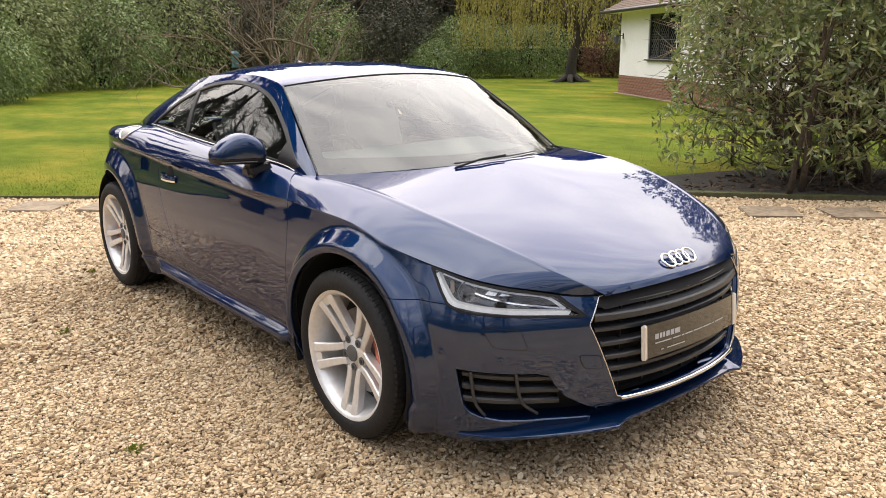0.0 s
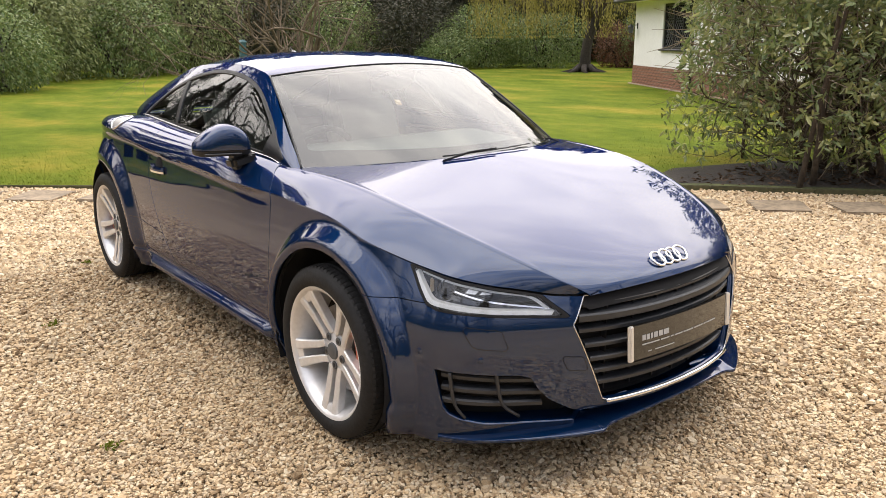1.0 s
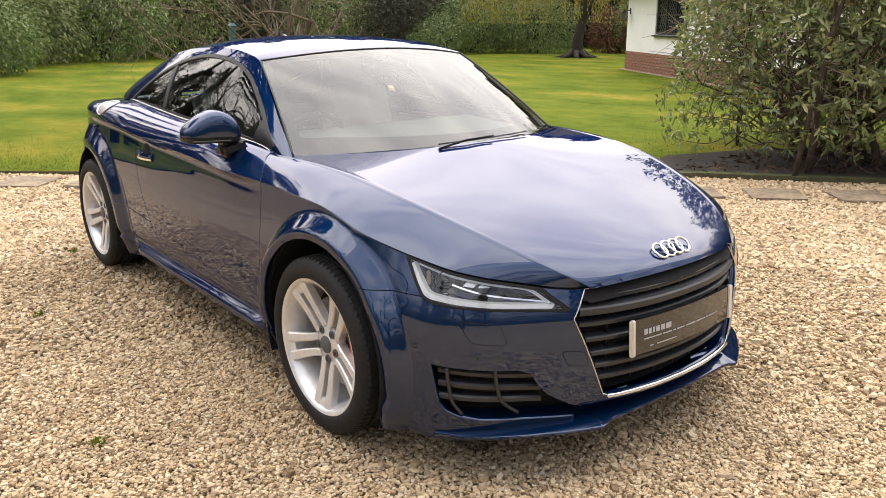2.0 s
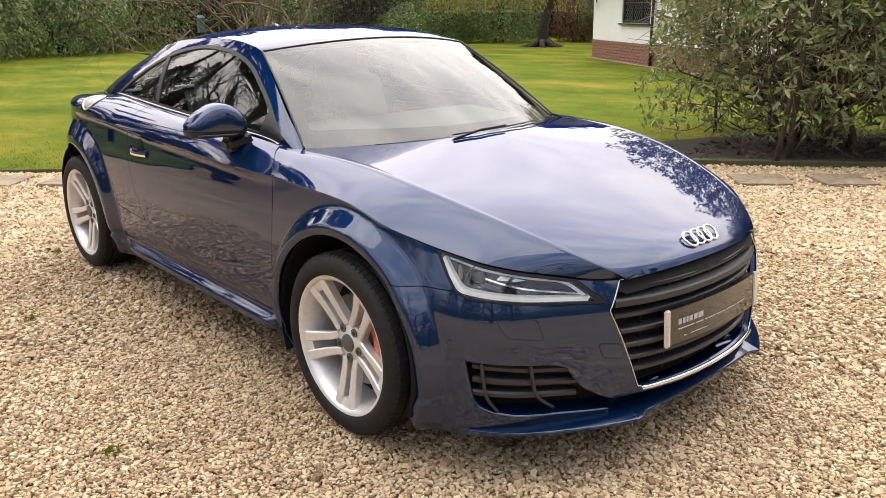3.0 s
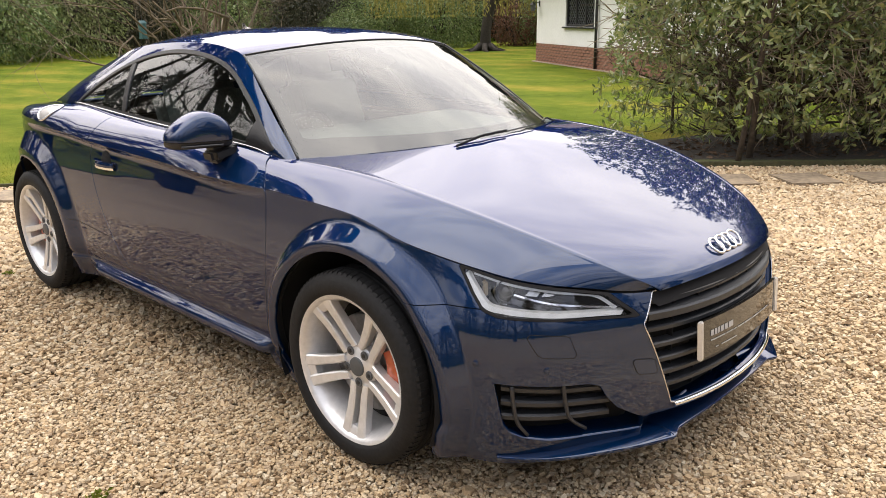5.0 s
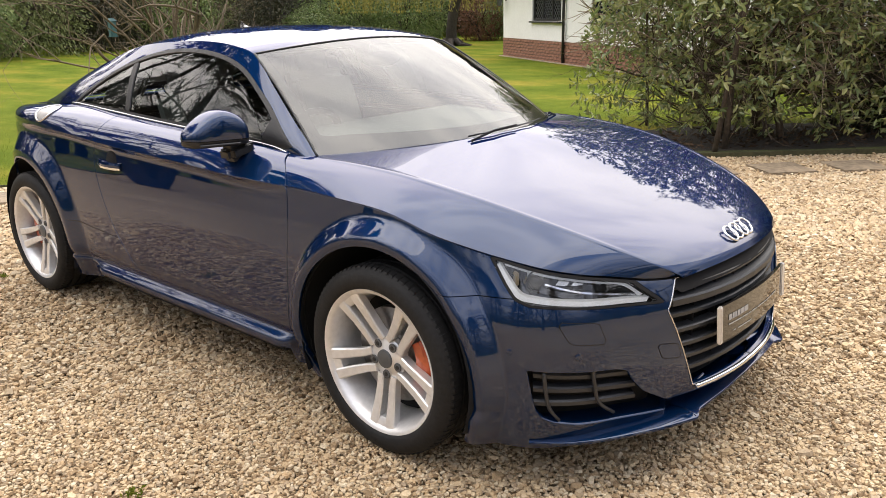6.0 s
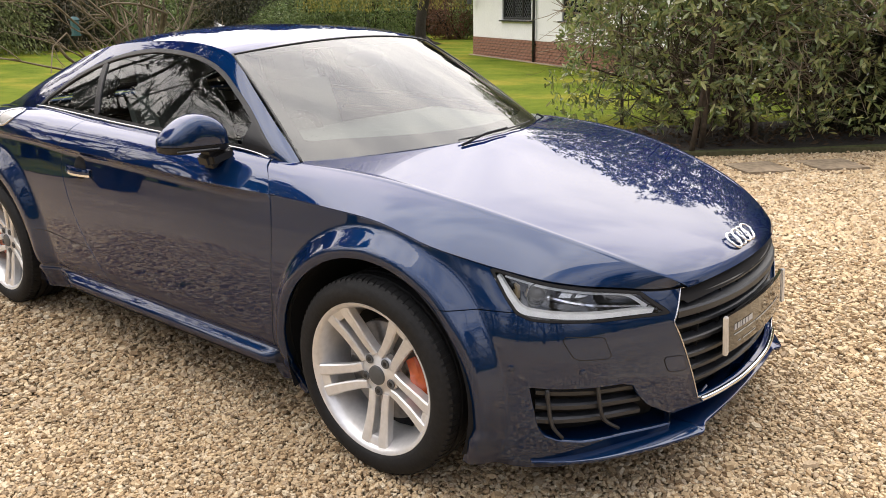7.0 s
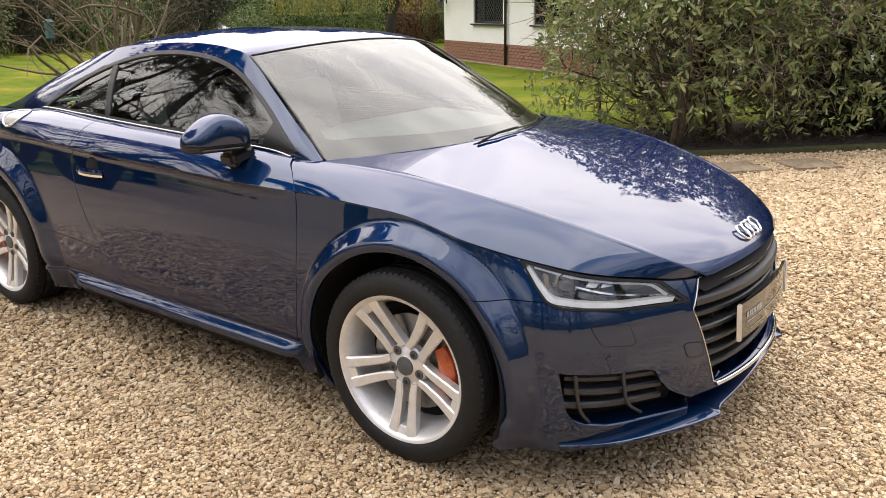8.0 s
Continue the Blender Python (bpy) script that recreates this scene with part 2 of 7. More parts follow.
GRAVEL_BED = ground_gravel_material()
LAWN = lawn_material()
MOSS = plain("dark_moss", (0.085, 0.095, 0.022), 0.95, 0, 0.5, 40, 0.8)
SOIL = plain("dark_bark_soil", (0.026, 0.019, 0.013), 0.95, 0, 0.5, 45, 0.9)
TIMBER = plain("mossy_edging_timber", (0.085, 0.080, 0.032), 0.85, 0, 0.3, 30, 0.5)
SLAB = plain("weathered_paving_slab", (0.275, 0.210, 0.138), 0.85, 0, 0.28, 26, 0.35)
BARK = plain("brown_bark", (0.080, 0.058, 0.038), 0.9, 0, 0.4, 26, 0.9)
BARK_PALE = plain("pale_lichen_bark", (0.18, 0.135, 0.088), 0.9, 0, 0.35, 22, 0.7)
BARK_TWIG = plain("pale_tan_twig_bark", (0.30, 0.235, 0.16), 0.85, 0, 0.35, 22, 0.7)
BARK_DARK = plain("dark_bark", (0.042, 0.033, 0.025), 0.9, 0, 0.4, 20, 0.9)
RENDER_WHITE = plain("white_rendered_wall", (0.80, 0.79, 0.78), 0.85, 0, 0.04, 18, 0.15)
BRICK = plain("red_brick", (0.30, 0.145, 0.095), 0.85, 0, 0.4, 9, 0.3)
MORTAR = plain("mortar", (0.34, 0.28, 0.23), 0.95, 0, 0.15, 40, 0.3)
TILE = plain("brown_roof_tile", (0.13, 0.085, 0.06), 0.85, 0, 0.3, 14, 0.4)
DARK_FRAME = plain("dark_window_frame", (0.02, 0.02, 0.022), 0.4, 0, 0.1, 40)
LEAD = plain("lead_grey", (0.10, 0.105, 0.11), 0.5, 0.3, 0.1, 40)
PALE_CLOTH = plain("pale_curtain", (0.42, 0.42, 0.38), 0.9, 0, 0.1, 20)
FEEDER = plain("teal_feeder_paint", (0.06, 0.15, 0.16), 0.5, 0, 0.12, 40)
LEAF_NEAR = leafy("rhododendron_leaf", [(0.092, 0.140, 0.046), (0.212, 0.275, 0.090), (0.292, 0.338, 0.118), (0.380, 0.382, 0.146), (0.162, 0.225, 0.095), (0.530, 0.510, 0.210)], 0.30, 0.7, 0.40)
LEAF_FAR = leafy("shrub_leaf", [(0.061, 0.111, 0.029), (0.161, 0.238, 0.068), (0.26, 0.323, 0.106), (0.131, 0.19, 0.055), (0.322, 0.362, 0.125)], 0.5, 0.4, 0.25)
LEAF_GREY = leafy("grey_green_leaf", [(0.096, 0.124, 0.044), (0.229, 0.277, 0.109), (0.359, 0.395, 0.167), (0.16, 0.189, 0.07), (0.29, 0.302, 0.126)], 0.6, 0.3, 0.25)
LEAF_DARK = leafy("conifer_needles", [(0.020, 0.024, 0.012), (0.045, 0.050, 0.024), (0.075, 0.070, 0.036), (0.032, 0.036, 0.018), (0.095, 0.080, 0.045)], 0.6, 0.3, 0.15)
LEAF_WILLOW = leafy("willow_leaf", [(0.24, 0.22, 0.045), (0.33, 0.30, 0.070), (0.42, 0.36, 0.10), (0.28, 0.25, 0.06)], 0.55, 0.3, 0.4)
LEAF_RED = leafy("russet_leaf", [(0.14, 0.06, 0.035), (0.22, 0.10, 0.06), (0.17, 0.10, 0.05), (0.26, 0.14, 0.09)], 0.6, 0.3, 0.25)
LEAF_DRY = leafy("dead_leaf_litter", [(0.06, 0.04, 0.026), (0.12, 0.075, 0.045), (0.16, 0.11, 0.07), (0.09, 0.055, 0.035)], 0.8, 0.2, 0.1)
GRASS_BLADE = leafy("grass_blade", [(0.08, 0.13, 0.012), (0.14, 0.19, 0.018), (0.19, 0.22, 0.026), (0.24, 0.24, 0.04)], 0.7, 0.1, 0.35)


# ---------------------------------------------------------------- mesh tools
def mesh_object(name, verts, faces, material, parent=None, label="", smooth=False, normals=None):
    me = bpy.data.meshes.new(name)
    me.from_pydata([tuple(v) for v in verts], [], [tuple(f) for f in faces])
    me.materials.append(material)
    if smooth or normals is not None:
        me.shade_smooth()
    if normals is not None:
        me.normals_split_custom_set_from_vertices([tuple(n) for n in normals])
    ob = new(name, me)
    if parent is not None:
        ob.parent = parent
    if label:
        ob["label"] = label
    return ob


def part(name, bm, material, parent=None, label="", smooth=True, angle=35.0):
    """A bmesh as one mesh object under a thing or a part."""
    me = bpy.data.meshes.new(name)
    bm.to_mesh(me)
    bm.free()
    me.materials.append(material)
    if smooth:
        me.shade_smooth()
        me.set_sharp_from_angle(angle=radians(angle))
    ob = new(name, me)
    if parent is not None:
        ob.parent = parent
    if label:
        ob["label"] = label
    return ob


def box_bm(size, m=None, bevel=0.0, segments=2, bm=None):
    out = bm or bmesh.new()
    got = bmesh.ops.create_cube(out, size=1.0, matrix=(m or Matrix()) @ Matrix.Diagonal((*size, 1)))
    if bevel:
        edges = {e for v in got["verts"] for e in v.link_edges}
        bmesh.ops.bevel(out, geom=list(edges), offset=bevel, segments=segments, affect="EDGES", clamp_overlap=True)
    return out


def lathe(profile, n=48, axis="y", bm=None, m=None):
    """Turns a profile of (radius, along) round the axis."""
    out = bm or bmesh.new()
    rows = []
    for r, a in profile:
        row = []
        for k in range(n):
            c, s = math.cos(2 * math.pi * k / n), math.sin(2 * math.pi * k / n)
            p = Vector((r * c, a, r * s)) if axis == "y" else Vector((r * c, r * s, a))
            row.append(out.verts.new((m @ p) if m else p))
        rows.append(row)
    for a, b in zip(rows, rows[1:]):
        for k in range(n):
            out.faces.new((a[k], a[(k + 1) % n], b[(k + 1) % n], b[k]))
    return out


def tube_arrays(points, radii, sides=6, cap=True):
    """A tapered tube along points: verts, faces."""
    pts = np.asarray(points, float)
    radii = np.broadcast_to(np.asarray(radii, float), (len(pts),))
    way = np.gradient(pts, axis=0)
    way /= np.linalg.norm(way, axis=1, keepdims=True) + 1e-9
    ref = np.array([0.0, 0.0, 1.0]) if abs(way[0][2]) < 0.9 else np.array([1.0, 0.0, 0.0])
    verts, faces = [], []
    for p, w, r in zip(pts, way, radii):
        a = np.cross(w, ref)
        a /= np.linalg.norm(a) + 1e-9
        b = np.cross(w, a)
        for k in range(sides):
            c, s = math.cos(2 * math.pi * k / sides), math.sin(2 * math.pi * k / sides)
            verts.append(p + r * (c * a + s * b))
    for i in range(len(pts) - 1):
        for k in range(sides):
            faces.append((i * sides + k, i * sides + (k + 1) % sides, (i + 1) * sides + (k + 1) % sides, (i + 1) * sides + k))
    if cap:
        faces.append(tuple(range(sides))[::-1])
        faces.append(tuple((len(pts) - 1) * sides + k for k in range(sides)))
    return verts, faces


def joined(pieces):
    verts, faces = [], []
    for v, f in pieces:
        base = len(verts)
        verts.extend(v)
        faces.extend(tuple(i + base for i in face) for face in f)
    return verts, faces


def tube_part(name, points, radius, material, parent=None, label="", sides=8, closed=False):
    pts = list(points)
    if closed:
        pts = pts + pts[:2]
    v, f = tube_arrays(pts, radius, sides)
    return mesh_object(name, v, f, material, parent, label, smooth=True)


def spline(points, n, gap=None):
    """n samples of a smooth curve through the points."""
    p = np.asarray(points, float)
    d = np.r_[0, np.cumsum(np.linalg.norm(np.diff(p, axis=0), axis=1) ** 0.5 + 1e-6)]
    m = np.zeros_like(p)
    for k in range(p.shape[1]):
        s = np.diff(p[:, k]) / np.diff(d)
        h = np.diff(d)
        m[1:-1, k] = (s[:-1] * h[1:] + s[1:] * h[:-1]) / (h[1:] + h[:-1])
        m[0, k], m[-1, k] = s[0], s[-1]
    u = np.linspace(0, d[-1], n) if gap is None else gap
    i = np.clip(np.searchsorted(d, u, side="right") - 1, 0, len(d) - 2)
    h = (d[i + 1] - d[i])[:, None]
    t = ((u - d[i])[:, None]) / h
    return (2 * t**3 - 3 * t**2 + 1) * p[i] + (t**3 - 2 * t**2 + t) * h * m[i] + (-2 * t**3 + 3 * t**2) * p[i + 1] + (t**3 - t**2) * h * m[i + 1]


def curve_of(points):
    """A smooth function of the first column."""
    s = spline(points, 3000)
    order = np.argsort(s[:, 0])
    s = s[order]
    return lambda x: np.interp(x, s[:, 0], s[:, 1])


def smoothstep(a, b, x):
    t = np.clip((np.asarray(x, float) - a) / (b - a), 0, 1)
    return t * t * (3 - 2 * t)


def inside(px, py, poly):
    """Signed distance to a polygon, positive inside."""
    poly = np.asarray(poly, float)
    px, py = np.asarray(px, float), np.asarray(py, float)
    best = np.full(px.shape, 1e9)
    odd = np.zeros(px.shape, bool)
    for (ax, ay), (bx, by) in zip(poly, np.roll(poly, -1, axis=0)):
        ex, ey = bx - ax, by - ay
        t = np.clip(((px - ax) * ex + (py - ay) * ey) / (ex * ex + ey * ey + 1e-12), 0, 1)
        best = np.minimum(best, np.hypot(px - ax - t * ex, py - ay - t * ey))
        cross = ((ay > py) != (by > py)) & (px < (bx - ax) * (py - ay) / (by - ay + 1e-12) + ax)
        odd ^= cross
    return np.where(odd, best, -best)


def grid_sheet(p):
    """A grid of places (rows, columns, 3) with its normals, as verts (n, 6) and faces."""
    du, dv = np.gradient(p, axis=0), np.gradient(p, axis=1)
    n = np.cross(du, dv)
    n /= np.linalg.norm(n, axis=2, keepdims=True) + 1e-12
    a, b = p.shape[:2]
    idx = np.arange(a * b).reshape(a, b)
    faces = np.stack([idx[:-1, :-1], idx[1:, :-1], idx[1:, 1:], idx[:-1, 1:]], -1).reshape(-1, 4)
    return np.concatenate([p, n], 2).reshape(-1, 6), [tuple(f) for f in faces.tolist()]


def cut(sheet, field):
    """Keeps the part of a sheet where field(places) is positive."""
    v, faces = sheet
    val = field(v[:, :3])
    verts, made, out, remap = [], {}, [], {}
    rows = v

    def old(i):
        if i not in remap:
            remap[i] = len(verts)
            verts.append(rows[i])
        return remap[i]

    def between(i, j):
        key = (i, j) if i < j else (j, i)
        if key not in made:
            a, b = key
            t = val[a] / (val[a] - val[b])
            made[key] = len(verts)
            verts.append(rows[a] + t * (rows[b] - rows[a]))
        return made[key]

    pos = val >= 0
    for f in faces:
        s = [pos[i] for i in f]
        if all(s):
            out.append(tuple(old(i) for i in f))
        elif any(s):
            poly = []
            for k, i in enumerate(f):
                j = f[(k + 1) % len(f)]
                if pos[i]:
                    poly.append(old(i))
                if pos[i] != pos[j]:
                    poly.append(between(i, j))
            if len(poly) > 2:
                out.append(tuple(poly))
    return (np.array(verts) if verts else np.zeros((0, 6))), out


def mirrored(sheet):
    v, f = sheet
    v = v * np.array([1, -1, 1, 1, -1, 1.0])
    return v, [tuple(reversed(x)) for x in f]


def both(sheet):
    a, b = sheet, mirrored(sheet)
    n = len(a[0])
    return np.concatenate([a[0], b[0]]), list(a[1]) + [tuple(i + n for i in f) for f in b[1]]


CAR_MIDDLE = np.array([-1.2, 0.0, 0.45])


def outward(sheet):
    """The same sheet with normals and faces turned away from the car's middle."""
    v, faces = sheet
    v = v.copy()
    if ((v[:, :3] - CAR_MIDDLE) * v[:, 3:]).sum() < 0:
        v[:, 3:] *= -1
    votes = 0
    for f in faces[:: max(1, len(faces) // 60)]:
        votes += np.sign(np.dot(np.cross(v[f[1], :3] - v[f[0], :3], v[f[2], :3] - v[f[0], :3]), v[f[0], 3:]))
    if votes < 0:
        faces = [tuple(reversed(f)) for f in faces]
    return v, faces


def together(*sheets):
    vs, fs, n = [], [], 0
    for v, f in (outward(s) for s in sheets):
        vs.append(v)
        fs.extend(tuple(i + n for i in x) for x in f)
        n += len(v)
    return np.concatenate(vs), fs




def panel(name, sheet, material, parent, depth=0.012, label="", lift=0.0, weld=True):
    """A sheet as a panel with turned-in edges; normals face away from the car's middle."""
    v, faces = sheet
    if len(v) == 0:
        return None
    if weld:
        key = np.round(v[:, :3], 5)
        _, first, inv = np.unique(key, axis=0, return_index=True, return_inverse=True)
        inv = inv.ravel()
        acc = np.zeros((len(first), 3))
        np.add.at(acc, inv, v[:, 3:])
        v = np.concatenate([v[first, :3], acc], 1)
        faces = [tuple(dict.fromkeys(int(inv[i]) for i in f)) for f in faces]
        faces = [f for f in faces if len(f) > 2]
    pos, nor = v[:, :3], v[:, 3:] / (np.linalg.norm(v[:, 3:], axis=1, keepdims=True) + 1e-9)
    if ((pos - CAR_MIDDLE) * nor).sum() < 0:
        nor = -nor
    f0 = faces[len(faces) // 2]
    fn = np.cross(pos[f0[1]] - pos[f0[0]], pos[f0[2]] - pos[f0[0]])
    votes = 0
    for f in faces[:: max(1, len(faces) // 60)]:
        votes += np.sign(np.dot(np.cross(pos[f[1]] - pos[f[0]], pos[f[2]] - pos[f[0]]), nor[f[0]]))
    if votes < 0:
        faces = [tuple(reversed(f)) for f in faces]
    pos = pos + nor * lift
    verts, normals, out = list(pos), list(nor), list(faces)
    if depth:
        seen = {}
        for f in faces:
            for k, a in enumerate(f):
                b = f[(k + 1) % len(f)]
                seen[(a, b)] = True
        ring = [(a, b) for a, b in seen if (b, a) not in seen]
        side = collections.defaultdict(lambda: np.zeros(3))
        for a, b in ring:
            s = np.cross(pos[b] - pos[a], nor[a])
            s /= np.linalg.norm(s) + 1e-9
            side[a] = side[a] + s
            side[b] = side[b] + s
        top, low = {}, {}
        for i, s in side.items():
            s = s / (np.linalg.norm(s) + 1e-9)
            top[i] = len(verts)
            verts.append(pos[i])
            normals.append((s + nor[i]) / np.linalg.norm(s + nor[i] + 1e-9))
            low[i] = len(verts)
            verts.append(pos[i] - nor[i] * depth)
            normals.append(s)
        out += [(top[b], top[a], low[a], low[b]) for a, b in ring]
    ob = mesh_object(name, verts, out, material, parent, label, normals=normals)
    return ob


# ---------------------------------------------------------------- ground
EDGE = [(-40.0, -36.0), (-14.0, -8.6), (-6.24, -0.78), (-5.6, -0.06), (-3.7, 2.10), (-1.80, 4.22), (-1.10, 4.76), (-0.50, 5.29), (0.17, 5.88), (3.0, 8.5), (14.0, 18.0)]
edge_y = lambda x: np.interp(x, [p[0] for p in EDGE], [p[1] for p in EDGE])


def flat_object(name, outline, z, material, label, category):
    bm = bmesh.new()
    vs = [bm.verts.new((x, y, z)) for x, y in outline]
    bm.faces.new(vs)
    bmesh.ops.triangulate(bm, faces=bm.faces[:])
    bmesh.ops.recalc_face_normals(bm, faces=bm.faces[:])
    if bm.faces[0].normal.z < 0:
        bmesh.ops.reverse_faces(bm, faces=bm.faces[:])
    return tagged(part(name, bm, material, None, "", False), label, category, "", "structure")


ground = flat_object("ground", [(-600, -600), (600, -600), (600, 600), (-600, 600)], -0.030, LAWN, "wide grassy ground reaching the trees", "ground")
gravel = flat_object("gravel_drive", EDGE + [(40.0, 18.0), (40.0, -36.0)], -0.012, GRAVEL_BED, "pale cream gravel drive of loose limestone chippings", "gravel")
lawn = flat_object("lawn", EDGE + [(30.0, 45.0), (-60.0, 45.0), (-60.0, -36.0)], 0.012, LAWN, "mown green lawn with yellowish mossy streaks", "lawn")
bed = flat_object("planting_bed", [(-2.30, 3.72), (-1.80, 4.24), (-1.10, 4.78), (-0.50, 5.31), (0.17, 5.90), (3.0, 8.52), (6.0, 11.2), (4.6, 12.4), (1.4, 9.6), (-0.9, 7.5), (-2.3, 6.1), (-2.7, 4.9)], 0.018, SOIL, "bare dark soil bed under the rhododendron", "soil")
moss = flat_object("moss_strip", [(-2.34, 3.74), (-1.82, 4.25), (-1.12, 4.79), (-0.52, 5.32), (0.15, 5.91), (2.98, 8.53), (5.9, 11.15), (5.78, 11.28), (2.86, 8.68), (0.03, 6.08), (-0.60, 5.44), (-1.22, 4.94), (-1.95, 4.38), (-2.44, 3.84)], 0.023, MOSS, "narrow mossy strip along the timber edging", "moss")
bed_edge = np.array([(-2.30, 3.70), (-1.80, 4.22), (-1.10, 4.76), (-0.50, 5.29), (0.17, 5.88), (3.0, 8.5), (6.0, 11.1)])
for (x0, y0), (x1, y1) in zip(bed_edge, bed_edge[1:]):
    a = math.degrees(math.atan2(y1 - y0, x1 - x0))
    n = math.hypot(x1 - x0, y1 - y0)
    bm = box_bm((n - 0.006, 0.030, 0.085), pose((x0 + x1) / 2, (y0 + y1) / 2, 0.002, 0, 0, a), 0.006)
    tagged(part("edging_board", bm, TIMBER), "low weathered timber edging board beside the gravel", "edging", "edging boards")
left_edge = np.array([(-9.0, -3.56), (-6.24, -0.80), (-5.6, -0.08), (-3.7, 2.08), (-2.32, 3.65)])
for (x0, y0), (x1, y1) in zip(left_edge, left_edge[1:]):
    a = math.degrees(math.atan2(y1 - y0, x1 - x0))
    n = math.hypot(x1 - x0, y1 - y0)
    bm = box_bm((n - 0.006, 0.025, 0.050), pose((x0 + x1) / 2, (y0 + y1) / 2, 0.004, 0, 0, a), 0.005)
    tagged(part("edging_board", bm, TIMBER), "thin timber strip between lawn and gravel", "edging", "edging boards")

# stepping slabs set in the gravel along the lawn
rng = np.random.default_rng(5)
for k in range(-1, 13):
    t = k * 0.66
    x, y = -5.50 + 0.683 * t, -0.60 + 0.730 * t
    if k > 6:
        x, y = x + 0.02 * (k - 6) - 0.096, y - 0.03 * (k - 6) - 0.102
    bm = box_bm((0.44, 0.42, 0.045), pose(0, 0, 0), 0.008)
    for q in bm.verts:
        q.co += Vector(rng.normal(0, 0.003, 3))
    s = part("paving_slab", bm, SLAB)
    s.matrix_world = pose(x, y, -0.004, 0, 0, 46 + float(rng.normal(0, 3)))
    tagged(s, "weathered brownish paving slab sunk in the gravel", "paving slab", "stepping slabs")


# loose chippings
def chip_shapes(n, seed, blocky=False):
    rng = np.random.default_rng(seed)
    if blocky:
        # crushed stone: an uneven six-sided foot and a smaller tilted top
        quads = [(k, (k + 1) % 6, 6 + (k + 1) % 6, 6 + k) for k in range(6)] + [(6, 7, 8, 9), (6, 9, 10, 11)]
        shapes = []
        for _ in range(n):
            a = (np.arange(6) + rng.uniform(-0.32, 0.32, 6)) * math.pi / 3
            r = rng.uniform(0.40, 0.62, 6)
            low_ = np.stack([r * np.cos(a), r * np.sin(a), np.full(6, -0.40)], 1)
            q = rng.uniform(0.70, 0.92, 6)
            tilt_ = rng.normal(0, 0.10, 2)
            top_ = np.stack([r * q * np.cos(a), r * q * np.sin(a), 0.34 + tilt_[0] * np.cos(a) + tilt_[1] * np.sin(a) + rng.normal(0, 0.04, 6)], 1)
            shapes.append(np.concatenate([low_, top_]) * np.array([1.38, rng.uniform(0.80, 1.10), rng.uniform(0.42, 0.62)]))
        return np.array(shapes), np.array(quads)
    block = np.array([(-0.5, -0.5, -0.5), (0.5, -0.5, -0.5), (0.5, 0.5, -0.5), (-0.5, 0.5, -0.5), (-0.32, 0, 0.4), (0.32, 0, 0.4)])
    sides = [(0, 1, 5), (0, 5, 4), (2, 3, 4), (2, 4, 5), (1, 2, 5), (3, 0, 4)]
    shapes = []
    for _ in range(n):
        v = block + rng.normal(0, 0.10, block.shape)
        v[4:, 1] += rng.uniform(-0.3, 0.3)
        v *= np.array([1.15, rng.uniform(0.60, 0.95), rng.uniform(0.40, 0.68)])
        shapes.append(v)
    return np.array(shapes), np.array(sides)


def scatter_chips(centres, sizes, seed, blocky=False):
    """One mesh of many chippings."""
    shapes, quads = chip_shapes(24, seed, blocky)
    rng = np.random.default_rng(seed + 1)
    n = len(centres)
    v = shapes[rng.integers(0, 24, n)] * sizes[:, None, None]
    a = rng.uniform(0, 2 * np.pi, n)
    tx, ty = rng.normal(0, 0.24, n), rng.normal(0, 0.24, n)
    ca, sa = np.cos(a)[:, None], np.sin(a)[:, None]
    y, z = v[:, :, 1] * np.cos(tx)[:, None] - v[:, :, 2] * np.sin(tx)[:, None], v[:, :, 1] * np.sin(tx)[:, None] + v[:, :, 2] * np.cos(tx)[:, None]
    x, z = v[:, :, 0] * np.cos(ty)[:, None] + z * np.sin(ty)[:, None], -v[:, :, 0] * np.sin(ty)[:, None] + z * np.cos(ty)[:, None]
    p = np.stack([x * ca - y * sa, x * sa + y * ca, z], 2) + centres[:, None]
    faces = (np.arange(n)[:, None, None] * v.shape[1] + quads[None]).reshape(-1, quads.shape[1])
    return p.reshape(-1, 3), faces


def fast_mesh(name, verts, faces, material, smooth=False):
    me = bpy.data.meshes.new(name)
    n, k = faces.shape
    me.vertices.add(len(verts))
    me.vertices.foreach_set("co", np.ascontiguousarray(verts, np.float32).ravel())
    me.loops.add(n * k)
    me.loops.foreach_set("vertex_index", np.ascontiguousarray(faces, np.int32).ravel())
    me.polygons.add(n)
    me.polygons.foreach_set("loop_start", np.arange(0, n * k, k, dtype=np.int32))
    me.polygons.foreach_set("loop_total", np.full(n, k, np.int32))
    me.polygons.foreach_set("use_smooth", np.full(n, smooth))
    me.update(calc_edges=True)
    me.materials.append(material)
    return new(name, me)


